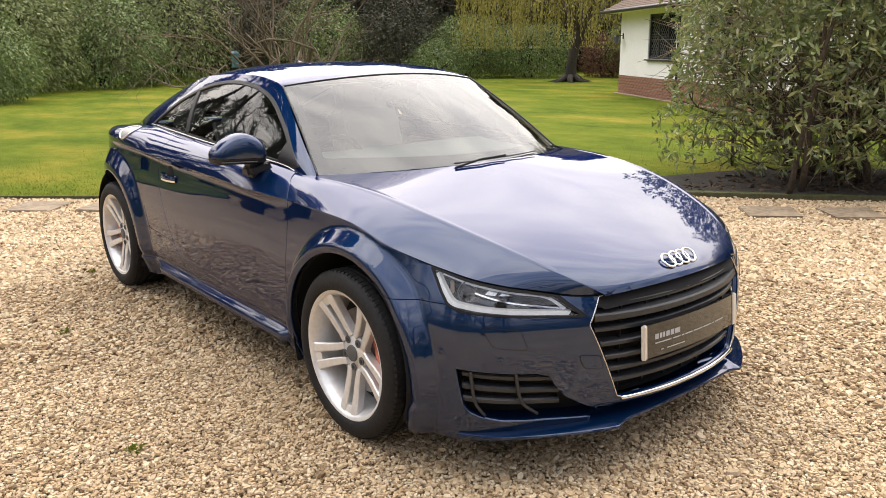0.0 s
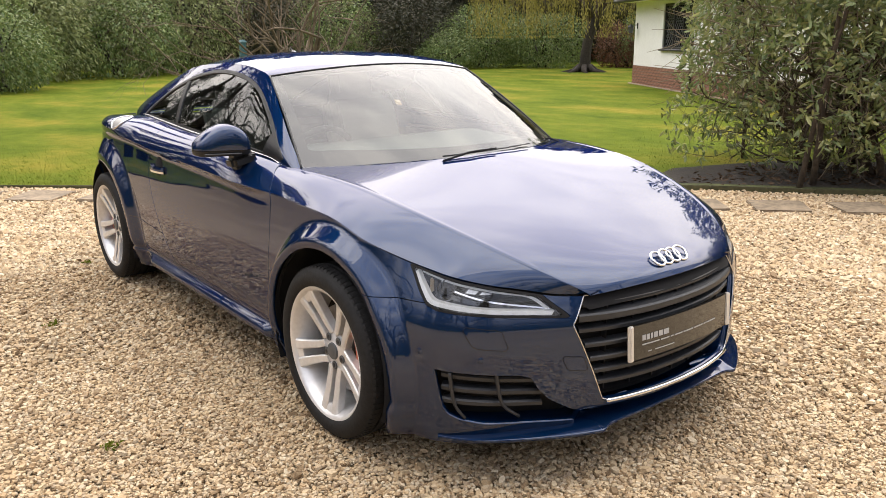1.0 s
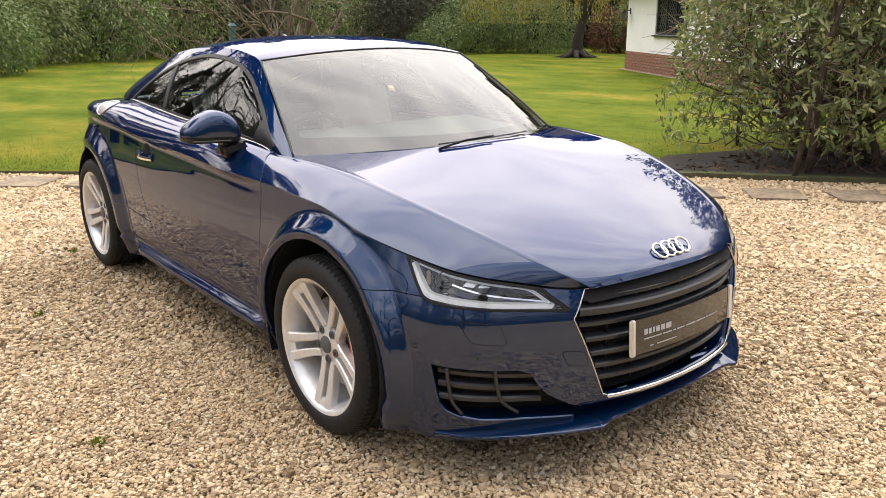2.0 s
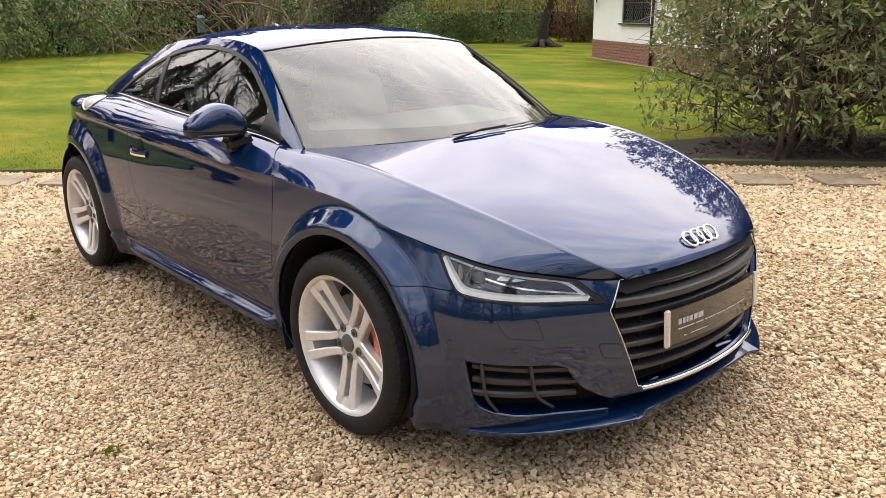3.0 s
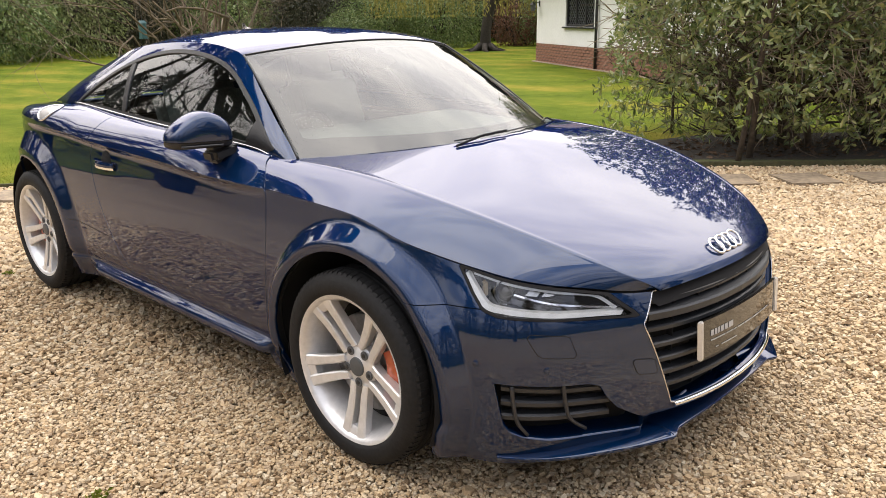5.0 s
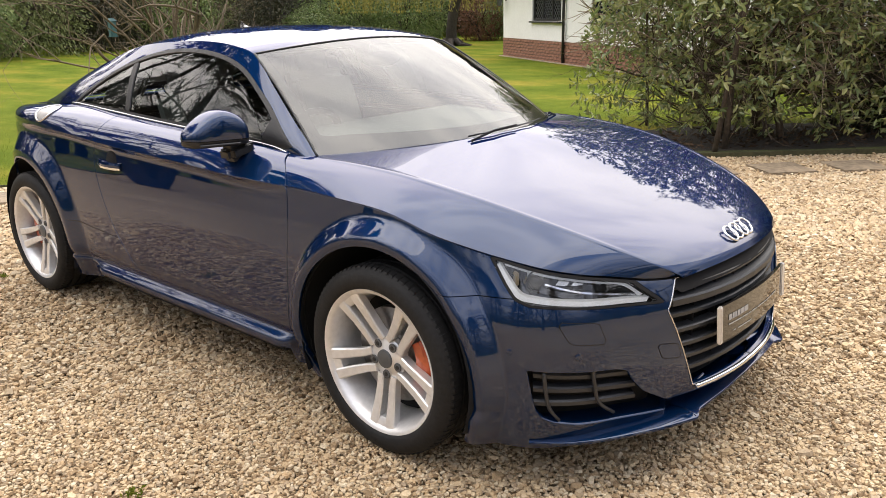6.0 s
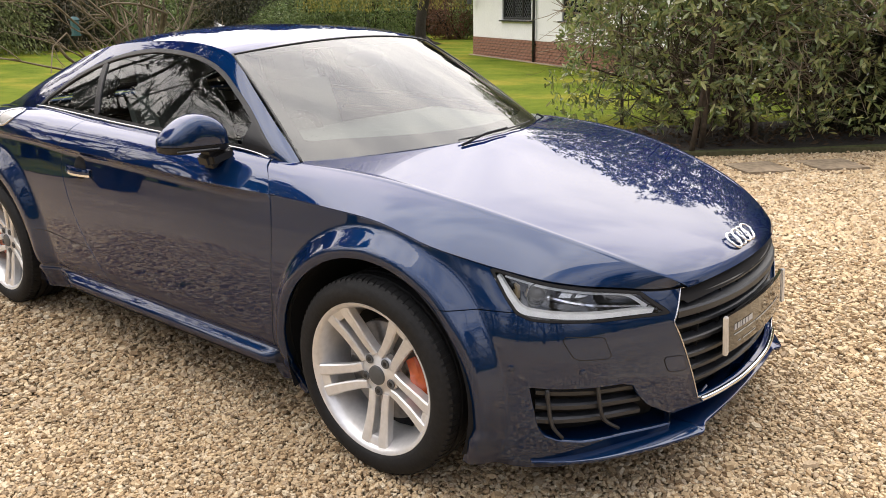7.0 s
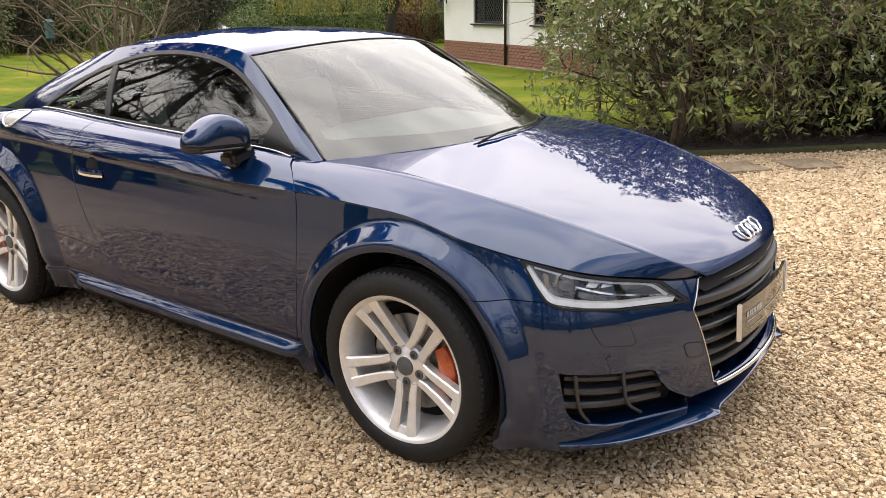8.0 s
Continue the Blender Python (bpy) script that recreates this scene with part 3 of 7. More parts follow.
def chip_field(spacing, near, far, size, seed, keep):
    rng = np.random.default_rng(seed)
    xs, ys = np.arange(-7.0, 3.4, spacing), np.arange(-4.2, 8.2, spacing)
    gx, gy = np.meshgrid(xs, ys)
    p = np.stack([gx.ravel(), gy.ravel()], 1) + rng.uniform(-0.6, 0.6, (gx.size, 2)) * spacing
    d = np.hypot(p[:, 0] - 1.75, p[:, 1] + 2.3)
    ahead = (p[:, 0] - 1.75) * -0.707 + (p[:, 1] + 2.3) * 0.707
    ok = (d > near) & (d <= far) & (ahead > 0.78 * d) & (p[:, 1] < edge_y(p[:, 0]) - 0.02)
    if keep:
        ok = (p[:, 0] > -3.4) & (p[:, 0] < 1.9) & (p[:, 1] > -4.2) & (p[:, 1] < -0.6) & ~((ahead > 0.78 * d) & (d > 1.8))
    # nothing under the middle of the car, which no light reaches
    ok &= ~((np.abs(p[:, 1]) < 0.55) & (p[:, 0] < 0.45) & (p[:, 0] > -2.9))
    p = p[ok]
    s = size * rng.lognormal(0.0, 0.28, len(p))
    lump = np.array([noise.noise(Vector((a * 2.2, b * 2.2, 0.0))) for a, b in p]) * 0.004 + 0.002
    bank = sum(0.016 * np.exp(-((p[:, 0] - ax) ** 2 + (p[:, 1] - ay) ** 2) / 0.05) for ax in (0.0, -2.475) for ay in (-0.77, 0.77))
    z = s * rng.uniform(-0.35, 0.40, len(p)) + lump + bank
    return np.stack([p[:, 0], p[:, 1], z], 1), s


fields = [chip_field(0.0107, 1.8, 3.2, 0.0120, 11, None), chip_field(0.0160, 3.2, 4.8, 0.0168, 12, None), chip_field(0.0205, 4.8, 8.6, 0.0195, 13, None), chip_field(0.0220, 0.0, 9.2, 0.0210, 14, True)]
slab_spots = [(-5.50 + 0.683 * k * 0.66 + max(0, k - 6) * 0.02 - 0.096 * (k > 6), -0.60 + 0.730 * k * 0.66 - max(0, k - 6) * 0.03 - 0.102 * (k > 6)) for k in range(-1, 13)]
for k, (c, s) in enumerate(fields):
    on_slab = np.zeros(len(c), bool)
    rng = np.random.default_rng(40 + k)
    for x, y in slab_spots:
        dx, dy = c[:, 0] - x, c[:, 1] - y
        u, w = dx * math.cos(radians(46)) + dy * math.sin(radians(46)), -dx * math.sin(radians(46)) + dy * math.cos(radians(46))
        on_slab |= (np.abs(u) < 0.215) & (np.abs(w) < 0.205) & (rng.uniform(0, 1, len(c)) > 0.22)
    c, s = c[~on_slab], s[~on_slab]
    near_spot = (np.abs(c[:, 0] - 1.12) < 0.12) & (np.abs(c[:, 1] + 0.14) < 0.12)
    if k == 0:
        singles, single_s = c[near_spot][:290], s[near_spot][:290]
        rest = np.ones(len(c), bool)
        rest[np.where(near_spot)[0][:290]] = False
        c, s = c[rest], s[rest]
    pv_, pf_ = scatter_chips(c, s, 60 + k, k < 2)
    tagged(fast_mesh("chippings", pv_, pf_, STONES, k == 2), "loose angular cream and tan limestone chippings", "gravel", "", "stuff")


# ---------------------------------------------------------------- the car
# Its front axle stands at x = 0, its nose towards +x; half-widths are given as w, the near side is y = -w.
AXLE_F, AXLE_R, WHEEL_R = 0.0, -2.475, 0.327
car = tagged(new("car"), "dark navy-blue metallic two-door coupe parked on pale gravel", "car")

plan = spline([(-3.27, 0.0), (-3.23, 0.30), (-3.12, 0.50), (-2.95, 0.648), (-2.76, 0.758), (-2.50, 0.833), (-2.0, 0.842), (-1.25, 0.845),
               (-0.5, 0.848), (0.0, 0.857), (0.28, 0.840), (0.43, 0.808), (0.52, 0.762), (0.61, 0.668), (0.682, 0.55), (0.748, 0.43), (0.800, 0.30), (0.832, 0.14), (0.840, 0.0)], 480)
plan_way = np.gradient(plan, axis=0)
plan_way /= np.linalg.norm(plan_way, axis=1, keepdims=True)
plan_out = np.stack([-plan_way[:, 1], plan_way[:, 0]], 1)
side_profile = curve_of([(0.12, -0.07), (0.18, -0.030), (0.225, -0.004), (0.248, 0.0), (0.262, -0.010), (0.284, -0.030), (0.30, -0.022), (0.34, -0.012), (0.42, -0.006), (0.50, -0.003), (0.58, -0.003), (0.66, -0.009), (0.72, -0.016), (0.77, -0.0225), (0.80, -0.0255), (0.816, -0.018), (0.826, -0.003), (0.83, 0.0), (0.92, 0.004)])
front_profile = curve_of([(0.12, -0.05), (0.165, -0.022), (0.20, -0.012), (0.24, -0.006), (0.30, -0.001), (0.42, 0.0), (0.50, -0.004), (0.55, -0.012), (0.60, -0.030), (0.64, -0.050), (0.70, -0.085), (0.78, -0.14), (0.92, -0.26)])
wing_profile = curve_of([(0.12, -0.07), (0.18, -0.030), (0.225, -0.004), (0.248, 0.0), (0.262, -0.010), (0.284, -0.030), (0.30, -0.022), (0.34, -0.012), (0.42, -0.006), (0.50, -0.003), (0.58, -0.004), (0.66, -0.012), (0.72, -0.019), (0.77, -0.026), (0.83, -0.034), (0.92, -0.044)])
haunch_profile = curve_of([(0.12, -0.07), (0.18, -0.030), (0.225, -0.004), (0.248, 0.0), (0.262, -0.010), (0.284, -0.030), (0.30, -0.022), (0.34, -0.012), (0.42, -0.005), (0.50, -0.002), (0.60, -0.001), (0.70, -0.001), (0.77, -0.004), (0.83, -0.010), (0.92, -0.030)])
front_share = smoothstep(0.15, 0.50, plan[:, 0])
rear_share = smoothstep(-2.15, -2.70, plan[:, 0])


waist_line = curve_of([(-3.40, 0.79), (-3.0, 0.850), (-2.6, 0.880), (-2.05, 0.874), (-1.64, 0.853), (-1.0, 0.836), (-0.46, 0.816), (-0.2, 0.815)])
hood_line = curve_of([(-0.60, 0.818), (-0.46, 0.817), (-0.2, 0.812), (0.0, 0.802), (0.10, 0.782), (0.22, 0.748), (0.346, 0.714), (0.48, 0.684), (0.60, 0.653), (0.69, 0.628), (0.745, 0.622), (0.80, 0.622)])
crease_line = lambda x: np.where(x < -0.45, waist_line(np.clip(x, -3.3, -0.45)), hood_line(np.clip(x, -0.45, 0.4)))


def flare(x, z):
    out = 0.0
    for centre, size, rim, band in ((AXLE_F, 0.046, 0.447, 0.054), (AXLE_R, 0.036, 0.500, 0.085)):
        r = np.hypot(x - centre, z - 0.335)
        t = np.clip((rim - r) / band, 0, 1)
        out = out + size * np.where(t < 1, 1.10 * t * t / (t + 0.10) * (1.12 - 0.12 * t), 1.0) - 0.008 * np.clip((0.385 - r) / 0.022, 0, 1) ** 2
    return out


def body_side(z):
    """Plan of the body at the height z: x and half-width along the perimeter."""
    z = np.asarray(z, float)
    zz = z + (0.83 - crease_line(plan[:, 0])) * smoothstep(0.48, 0.70, z)
    wing = smoothstep(-0.80, -0.40, plan[:, 0])
    off = (1 - front_share) * (side_profile(zz) * (1 - wing) + wing_profile(zz) * wing) + front_share * front_profile(z)
    if z < 0.30:
        off = off + (np.minimum(off, -0.012 - 0.4 * (0.30 - z)) - off) * (smoothstep(-1.84, -1.97, plan[:, 0]) + smoothstep(-0.54, -0.42, plan[:, 0]) * smoothstep(0.30, 0.10, plan[:, 0]))
    off = off * (1 - rear_share) + haunch_profile(zz) * rear_share
    off = off - 0.055 * smoothstep(0.43, 0.37, plan[:, 1]) * smoothstep(0.4, 0.6, plan[:, 0]) * smoothstep(0.262, 0.238, z)
    bump = flare(plan[:, 0], z) * smoothstep(0.60, 0.45, plan[:, 0])
    p = plan + plan_out * (off + bump)[:, None]
    return p[:, 0], p[:, 1]


SIDE_Z = np.linspace(0.13, 0.90, 100)
side_grid = np.stack([np.stack([x, -w, np.full_like(x, z)], 1) for z in SIDE_Z for x, w in [body_side(z)]], 1)
SIDE = grid_sheet(side_grid)


def width_at(x, z):
    xs, ws = body_side(z)
    return float(np.interp(x, xs, ws))


def nose_at(w, z):
    """How far forward the front face stands at the half-width w and height z."""
    xs, ws = body_side(z)
    keep = plan[:, 0] > 0.2
    return float(np.interp(abs(w), ws[keep][::-1], xs[keep][::-1]))


door_front = curve_of([(0.10, -0.500), (0.28, -0.482), (0.45, -0.455), (0.60, -0.443), (0.75, -0.446), (0.815, -0.457), (0.86, -0.500), (0.90, -0.556), (0.95, -0.57)])
door_rear = curve_of([(0.10, -1.36), (0.308, -1.518), (0.44, -1.630), (0.542, -1.694), (0.66, -1.752), (0.744, -1.782), (0.80, -1.785), (0.854, -1.758), (0.90, -1.728), (0.95, -1.702), (1.0, -1.68)])
LAMP = [(0.358, 0.7065), (0.412, 0.643), (0.449, 0.606), (0.486, 0.592), (0.60, 0.579), (0.724, 0.5655), (0.712, 0.580), (0.662, 0.628), (0.60, 0.647), (0.48, 0.678)]
GRILLE = [(0.379, 0.620), (0.430, 0.538), (0.338, 0.288), (0.318, 0.281), (-0.318, 0.281), (-0.338, 0.288), (-0.430, 0.538), (-0.379, 0.620), (-0.2, 0.630), (0.0, 0.634), (0.2, 0.630)]
INTAKE = [(0.496, 0.412), (0.665, 0.392), (0.684, 0.380), (0.695, 0.342), (0.710, 0.308), (0.742, 0.268), (0.770, 0.242), (0.745, 0.224), (0.60, 0.232), (0.556, 0.247), (0.530, 0.264), (0.516, 0.290)]


def arch(p, r=0.364):
    return np.minimum(np.hypot(p[:, 0] - AXLE_F, p[:, 2] - 0.335), np.hypot(p[:, 0] - AXLE_R, p[:, 2] - 0.335) - 0.012) - r


def lamp_field(p):
    return inside(p[:, 0], p[:, 2], LAMP)


def grille_field(p):
    return np.where(p[:, 0] > 0.55, inside(p[:, 1], p[:, 2], GRILLE), -1.0)


def intake_field(p):
    return np.where(p[:, 0] > 0.4, inside(p[:, 0], p[:, 2], INTAKE), -1.0)


def least(*fields):
    out = fields[0]
    for f in fields[1:]:
        out = np.minimum(out, f)
    return out


x_of, z_of = (lambda p: p[:, 0]), (lambda p: p[:, 2])
fender = cut(SIDE, lambda p: least(hood_line(p[:, 0]) - 0.0025 - p[:, 2], p[:, 0] - door_front(p[:, 2]) - 0.0025, arch(p), 0.56 - p[:, 0], p[:, 2] - 0.16))
fender = cut(fender, lambda p: np.maximum(p[:, 2] - 0.608, -p[:, 0]))
fender = cut(fender, lambda p: -lamp_field(p) - 0.004)
bumper = cut(SIDE, lambda p: least(p[:, 0], hood_line(p[:, 0]) - 0.004 - p[:, 2], arch(p), p[:, 2] - 0.155))
bumper = cut(bumper, lambda p: np.maximum(0.6055 - p[:, 2], p[:, 0] - 0.62))
bumper = cut(bumper, lambda p: -lamp_field(p) - 0.004)
bumper = cut(bumper, lambda p: -grille_field(p))
bumper = cut(bumper, lambda p: -intake_field(p))
door = cut(SIDE, lambda p: least(door_front(p[:, 2]) - 0.0025 - p[:, 0], p[:, 0] - door_rear(p[:, 2]) - 0.0025, p[:, 2] - 0.288, waist_line(p[:, 0]) + 0.001 - p[:, 2]))
sill = cut(SIDE, lambda p: least(0.285 - p[:, 2], -0.20 - p[:, 0], p[:, 0] + 1.97, arch(p), p[:, 2] - 0.226))
quarter = cut(SIDE, lambda p: least(door_rear(p[:, 2]) - 0.0025 - p[:, 0], arch(p), waist_line(p[:, 0]) + 0.001 - p[:, 2], np.maximum(p[:, 2] - 0.288, -1.974 - p[:, 0]), p[:, 2] - 0.17))

# shoulder between the waist crease and the foot of the windows
lo = []
for k in np.where(plan[:, 0] < -0.40)[0]:
    z = float(waist_line(plan[k, 0]))
    xs, ws = body_side(z)
    lo.append((xs[k], ws[k], z))
lo = np.array(lo)[::-1]
hi_curve = spline([(-0.42, 0.690, 0.900), (-0.56, 0.703, 0.907), (-0.80, 0.716, 0.924), (-1.2, 0.725, 0.943), (-1.7, 0.712, 0.960), (-2.1, 0.685, 0.974), (-2.47, 0.632, 0.955), (-2.80, 0.545, 0.926), (-3.05, 0.44, 0.908), (-3.11, 0.24, 0.908), (-3.12, 0.0, 0.909)], 800)
s_lo = np.r_[0, np.cumsum(np.linalg.norm(np.diff(lo, axis=0), axis=1))]
hx = np.searchsorted(-hi_curve[:500, 0], -np.clip(lo[:, 0], -2.9, -0.421))
tail = np.interp(s_lo, [s_lo[np.argmax(lo[:, 0] < -2.85)], s_lo[-1]], [0, 1])
at_tail = np.argmax(lo[:, 0] < -2.85)
head_i = np.array([np.argmin(np.abs(hi_curve[:, 0] - x) + (hi_curve[:, 1] < 0.42) * 9) for x in lo[:, 0]])
hi_i = np.where(np.arange(len(lo)) < at_tail, head_i, (head_i[at_tail] + (799 - head_i[at_tail]) * tail).astype(int))
hi = hi_curve[hi_i]
VN = 18
shoulder_grid = np.zeros((len(lo), VN, 3))
for j in range(VN):
    v = j / (VN - 1)
    q = lo + (hi - lo) * v
    bulge = 0.020 * 4 * v * (1 - v) * (0.45 + 0.55 * smoothstep(-0.55, -1.10, q[:, 0])) + smoothstep(-1.9, -2.45, q[:, 0]) * (0.044 * math.sin(math.pi * v**0.72) - 0.080 * v * (1 - v))
    shoulder_grid[:, j] = np.stack([q[:, 0], -(q[:, 1] + bulge * 0.8), q[:, 2] + bulge * 0.9], 1)
SHOULDER = grid_sheet(shoulder_grid)
door_top = cut(SHOULDER, lambda p: least(door_front(p[:, 2]) - 0.0025 - p[:, 0], p[:, 0] - door_rear(p[:, 2]) - 0.0025))
quarter_top = cut(SHOULDER, lambda p: door_rear(p[:, 2]) - 0.0025 - p[:, 0])

# bonnet: crowned between two creases, falling away to the wings
HN = 110
g_mid = spline([(0.806, 0.0, 0.637), (0.790, 0.0, 0.658), (0.735, 0.0, 0.690), (0.60, 0.0, 0.738), (0.40, 0.0, 0.797), (0.17, 0.0, 0.857), (-0.02, 0.0, 0.903), (-0.13, 0.0, 0.926)], HN)
g_crease = spline([(0.750, 0.372, 0.624), (0.735, 0.392, 0.640), (0.68, 0.445, 0.675), (0.58, 0.512, 0.722), (0.42, 0.582, 0.778), (0.17, 0.648, 0.842), (-0.10, 0.676, 0.882), (-0.575, 0.702, 0.904)], HN)
edge_x = spline([(0.752, 0), (0.73, 0), (0.66, 0), (0.54, 0), (0.38, 0), (0.16, 0), (-0.08, 0), (-0.49, 0)], HN)[:, 0]
g_edge = np.array([(x, width_at(x, float(hood_line(x)) + 0.0015), float(hood_line(x)) + 0.0015) for x in edge_x])
cols = []
for v in np.linspace(0, 1, 44):
    cols.append(np.stack([g_mid[:, 0] + (g_crease[:, 0] - g_mid[:, 0]) * v**2, g_crease[:, 1] * v, g_mid[:, 2] + (g_crease[:, 2] - g_mid[:, 2]) * v**2], 1))
cols[-1] = g_crease
inner = np.stack(cols, 1)
cols = []
for v in np.linspace(0, 1, 26):
    q = g_crease + (g_edge - g_crease) * v
    bulge = 0.009 * 4 * v * (1 - v)
    rear = smoothstep(-0.10, -0.42, q[:, 0])
    fall = g_crease[:, 2] + (g_edge[:, 2] - g_crease[:, 2]) * (0.62 * v + 0.38 * v**2)
    q[:, 2] = fall * (1 - rear) + (q[:, 2] + bulge) * rear
    q[:, 1] += bulge * 0.9 * rear
    cols.append(q)
outer = np.stack(cols, 1)
hood_grid = np.concatenate([inner, outer[:, 1:]], 1) * np.array([1, -1, 1.0])
# a soft fold along the crease
soft = hood_grid.copy()
for j in (43,):
    soft[:, j] = 0.05 * hood_grid[:, j - 1] + 0.90 * hood_grid[:, j] + 0.05 * hood_grid[:, j + 1]
    soft[:, j, 2] += 0.0030 * smoothstep(0.70, 0.55, soft[:, j, 0]) * smoothstep(-0.50, -0.30, soft[:, j, 0])
HOOD = both(cut(grid_sheet(soft), lambda p: p[:, 0] - door_front(p[:, 2]) - 0.0025))
panel("bonnet", HOOD, PAINT, car, 0.016)

panel("front_bumper", both(bumper), PAINT, car, 0.02)
for flip in (False, True):
    f = mirrored if flip else (lambda s: s)
    panel("front_wing", f(fender), PAINT, car, 0.014)
    d = panel("door", f(together(door, door_top)), PAINT, car, 0.014)
    panel("sill", f(sill), PAINT, car, 0.02)
    panel("rear_quarter", f(together(quarter, quarter_top)), PAINT, car, 0.014)

TAIL_LAMP = [(-2.905, 0.800), (-2.930, 0.725), (-2.960, 0.700), (-3.30, 0.690), (-3.30, 0.805)]
for flip in (False, True):
    lens = cut(SIDE, lambda p: inside(p[:, 0], p[:, 2], TAIL_LAMP))
    panel("tail_lamp", mirrored(lens) if flip else lens, TAIL_RED, car, 0.006, "dark red tail lamp", lift=0.002)

# added near-black inner shell closes gaps and openings; its colour gives their shade
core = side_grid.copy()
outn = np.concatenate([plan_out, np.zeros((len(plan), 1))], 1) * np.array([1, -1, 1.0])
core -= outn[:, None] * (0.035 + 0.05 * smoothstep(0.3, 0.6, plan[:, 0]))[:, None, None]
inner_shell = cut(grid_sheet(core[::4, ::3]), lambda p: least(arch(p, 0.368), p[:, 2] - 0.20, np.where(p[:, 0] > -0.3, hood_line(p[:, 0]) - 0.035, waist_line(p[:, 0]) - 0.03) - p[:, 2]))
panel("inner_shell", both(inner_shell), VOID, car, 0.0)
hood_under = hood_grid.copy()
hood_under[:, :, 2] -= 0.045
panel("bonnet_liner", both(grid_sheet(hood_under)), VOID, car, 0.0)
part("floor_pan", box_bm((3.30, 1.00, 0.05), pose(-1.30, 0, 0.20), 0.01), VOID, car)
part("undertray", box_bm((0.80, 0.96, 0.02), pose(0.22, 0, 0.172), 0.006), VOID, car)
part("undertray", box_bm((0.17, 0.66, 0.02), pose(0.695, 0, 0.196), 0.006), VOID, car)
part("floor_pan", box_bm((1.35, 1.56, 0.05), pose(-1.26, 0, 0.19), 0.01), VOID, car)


# ---- windows, pillars, roof
rail = spline([(-0.395, 0.692, 0.868), (-0.58, 0.652, 0.992), (-0.75, 0.604, 1.106), (-0.927, 0.554, 1.222), (-1.03, 0.552, 1.248), (-1.20, 0.549, 1.265), (-1.50, 0.544, 1.261), (-1.80, 0.539, 1.236), (-2.10, 0.540, 1.164), (-2.40, 0.545, 1.075), (-2.70, 0.520, 0.984), (-2.95, 0.470, 0.932), (-3.08, 0.42, 0.908)], 300)
foot = spline([(-0.465, 0.700, 0.866), (-0.62, 0.705, 0.908), (-0.80, 0.714, 0.924), (-0.95, 0.718, 0.931), (-1.05, 0.721, 0.936), (-1.22, 0.722, 0.943), (-1.50, 0.716, 0.953), (-1.85, 0.700, 0.966), (-2.20, 0.672, 0.973), (-2.50, 0.625, 0.952), (-2.80, 0.540, 0.922), (-2.95, 0.490, 0.908), (-3.08, 0.43, 0.900)], 300)
cols = []
for v in np.linspace(0, 1, 34):
    q = foot + (rail - foot) * v
    b = 0.018 * 4 * v * (1 - v)
    cols.append(np.stack([q[:, 0], -(q[:, 1] + b * 0.85), q[:, 2] + b * 0.3], 1))
SIDE_TOP = grid_sheet(np.stack(cols, 1))
dlo_top = spline([(-0.545, 0.922), (-0.62, 0.975), (-0.72, 1.046), (-0.82, 1.108), (-0.92, 1.165), (-1.02, 1.203), (-1.17, 1.230), (-1.40, 1.237), (-1.65, 1.206), (-1.90, 1.135), (-2.10, 1.048), (-2.20, 1.000), (-2.262, 0.965)], 60)
dlo_low = [(-2.245, 0.960), (-2.1, 0.972), (-1.85, 0.968), (-1.5, 0.955), (-1.2, 0.945), (-0.8, 0.926), (-0.6, 0.909)]
DLO = [tuple(p) for p in dlo_top] + dlo_low


def dlo(p):
    return inside(p[:, 0], p[:, 2], DLO)


def b_pillar(p):
    return 0.019 - np.abs(p[:, 0] + 1.688 + 0.30 * (p[:, 2] - 1.05))


pillar_skin = cut(SIDE_TOP, lambda p: -dlo(p))
seal = cut(cut(SIDE_TOP, lambda p: dlo(p) - 0.001), lambda p: 0.015 - dlo(p))
glass_front = cut(SIDE_TOP, lambda p: least(dlo(p) - 0.013, p[:, 0] + 1.688 + 0.30 * (p[:, 2] - 1.05) - 0.015))
glass_rear = cut(SIDE_TOP, lambda p: least(dlo(p) - 0.013, -(p[:, 0] + 1.688 + 0.30 * (p[:, 2] - 1.05)) - 0.015))
post = cut(SIDE_TOP, lambda p: least(dlo(p) - 0.016, b_pillar(p)))
corner = cut(SIDE_TOP, lambda p: least(dlo(p) - 0.013, p[:, 0] + 0.720 - 0.33 * (p[:, 2] - 0.92)))
waist_strip = [(x, -(float(np.interp(-x, -foot[:, 0], foot[:, 1])) + 0.004), float(np.interp(-x, -foot[:, 0], foot[:, 2])) + 0.004) for x in np.linspace(-0.56, -2.25, 60)]
for flip in (False, True):
    f = mirrored if flip else (lambda s: s)
    panel("window_surround", f(pillar_skin), PAINT, car, 0.012)
    panel("window_seal", f(seal), BLACK, car, 0.012, "black rubber seal", lift=0.002)
    panel("centre_post", f(post), BLACK, car, 0.01, lift=0.001)
    panel("mirror_triangle", f(corner), BLACK, car, 0.01, lift=0.002)
    g = panel("side_window", f(glass_front), GLASS_SIDE, car, 0.0, "tinted side glass", lift=-0.004)
    g.visible_shadow = False
    g = panel("quarter_window", f(glass_rear), GLASS_SIDE, car, 0.0, "tinted quarter glass", lift=-0.004)
    g.visible_shadow = False
    tube_part("waist_moulding", [(x, -y if flip else y, z) for x, y, z in waist_strip], 0.0045, ALUMINIUM, car)

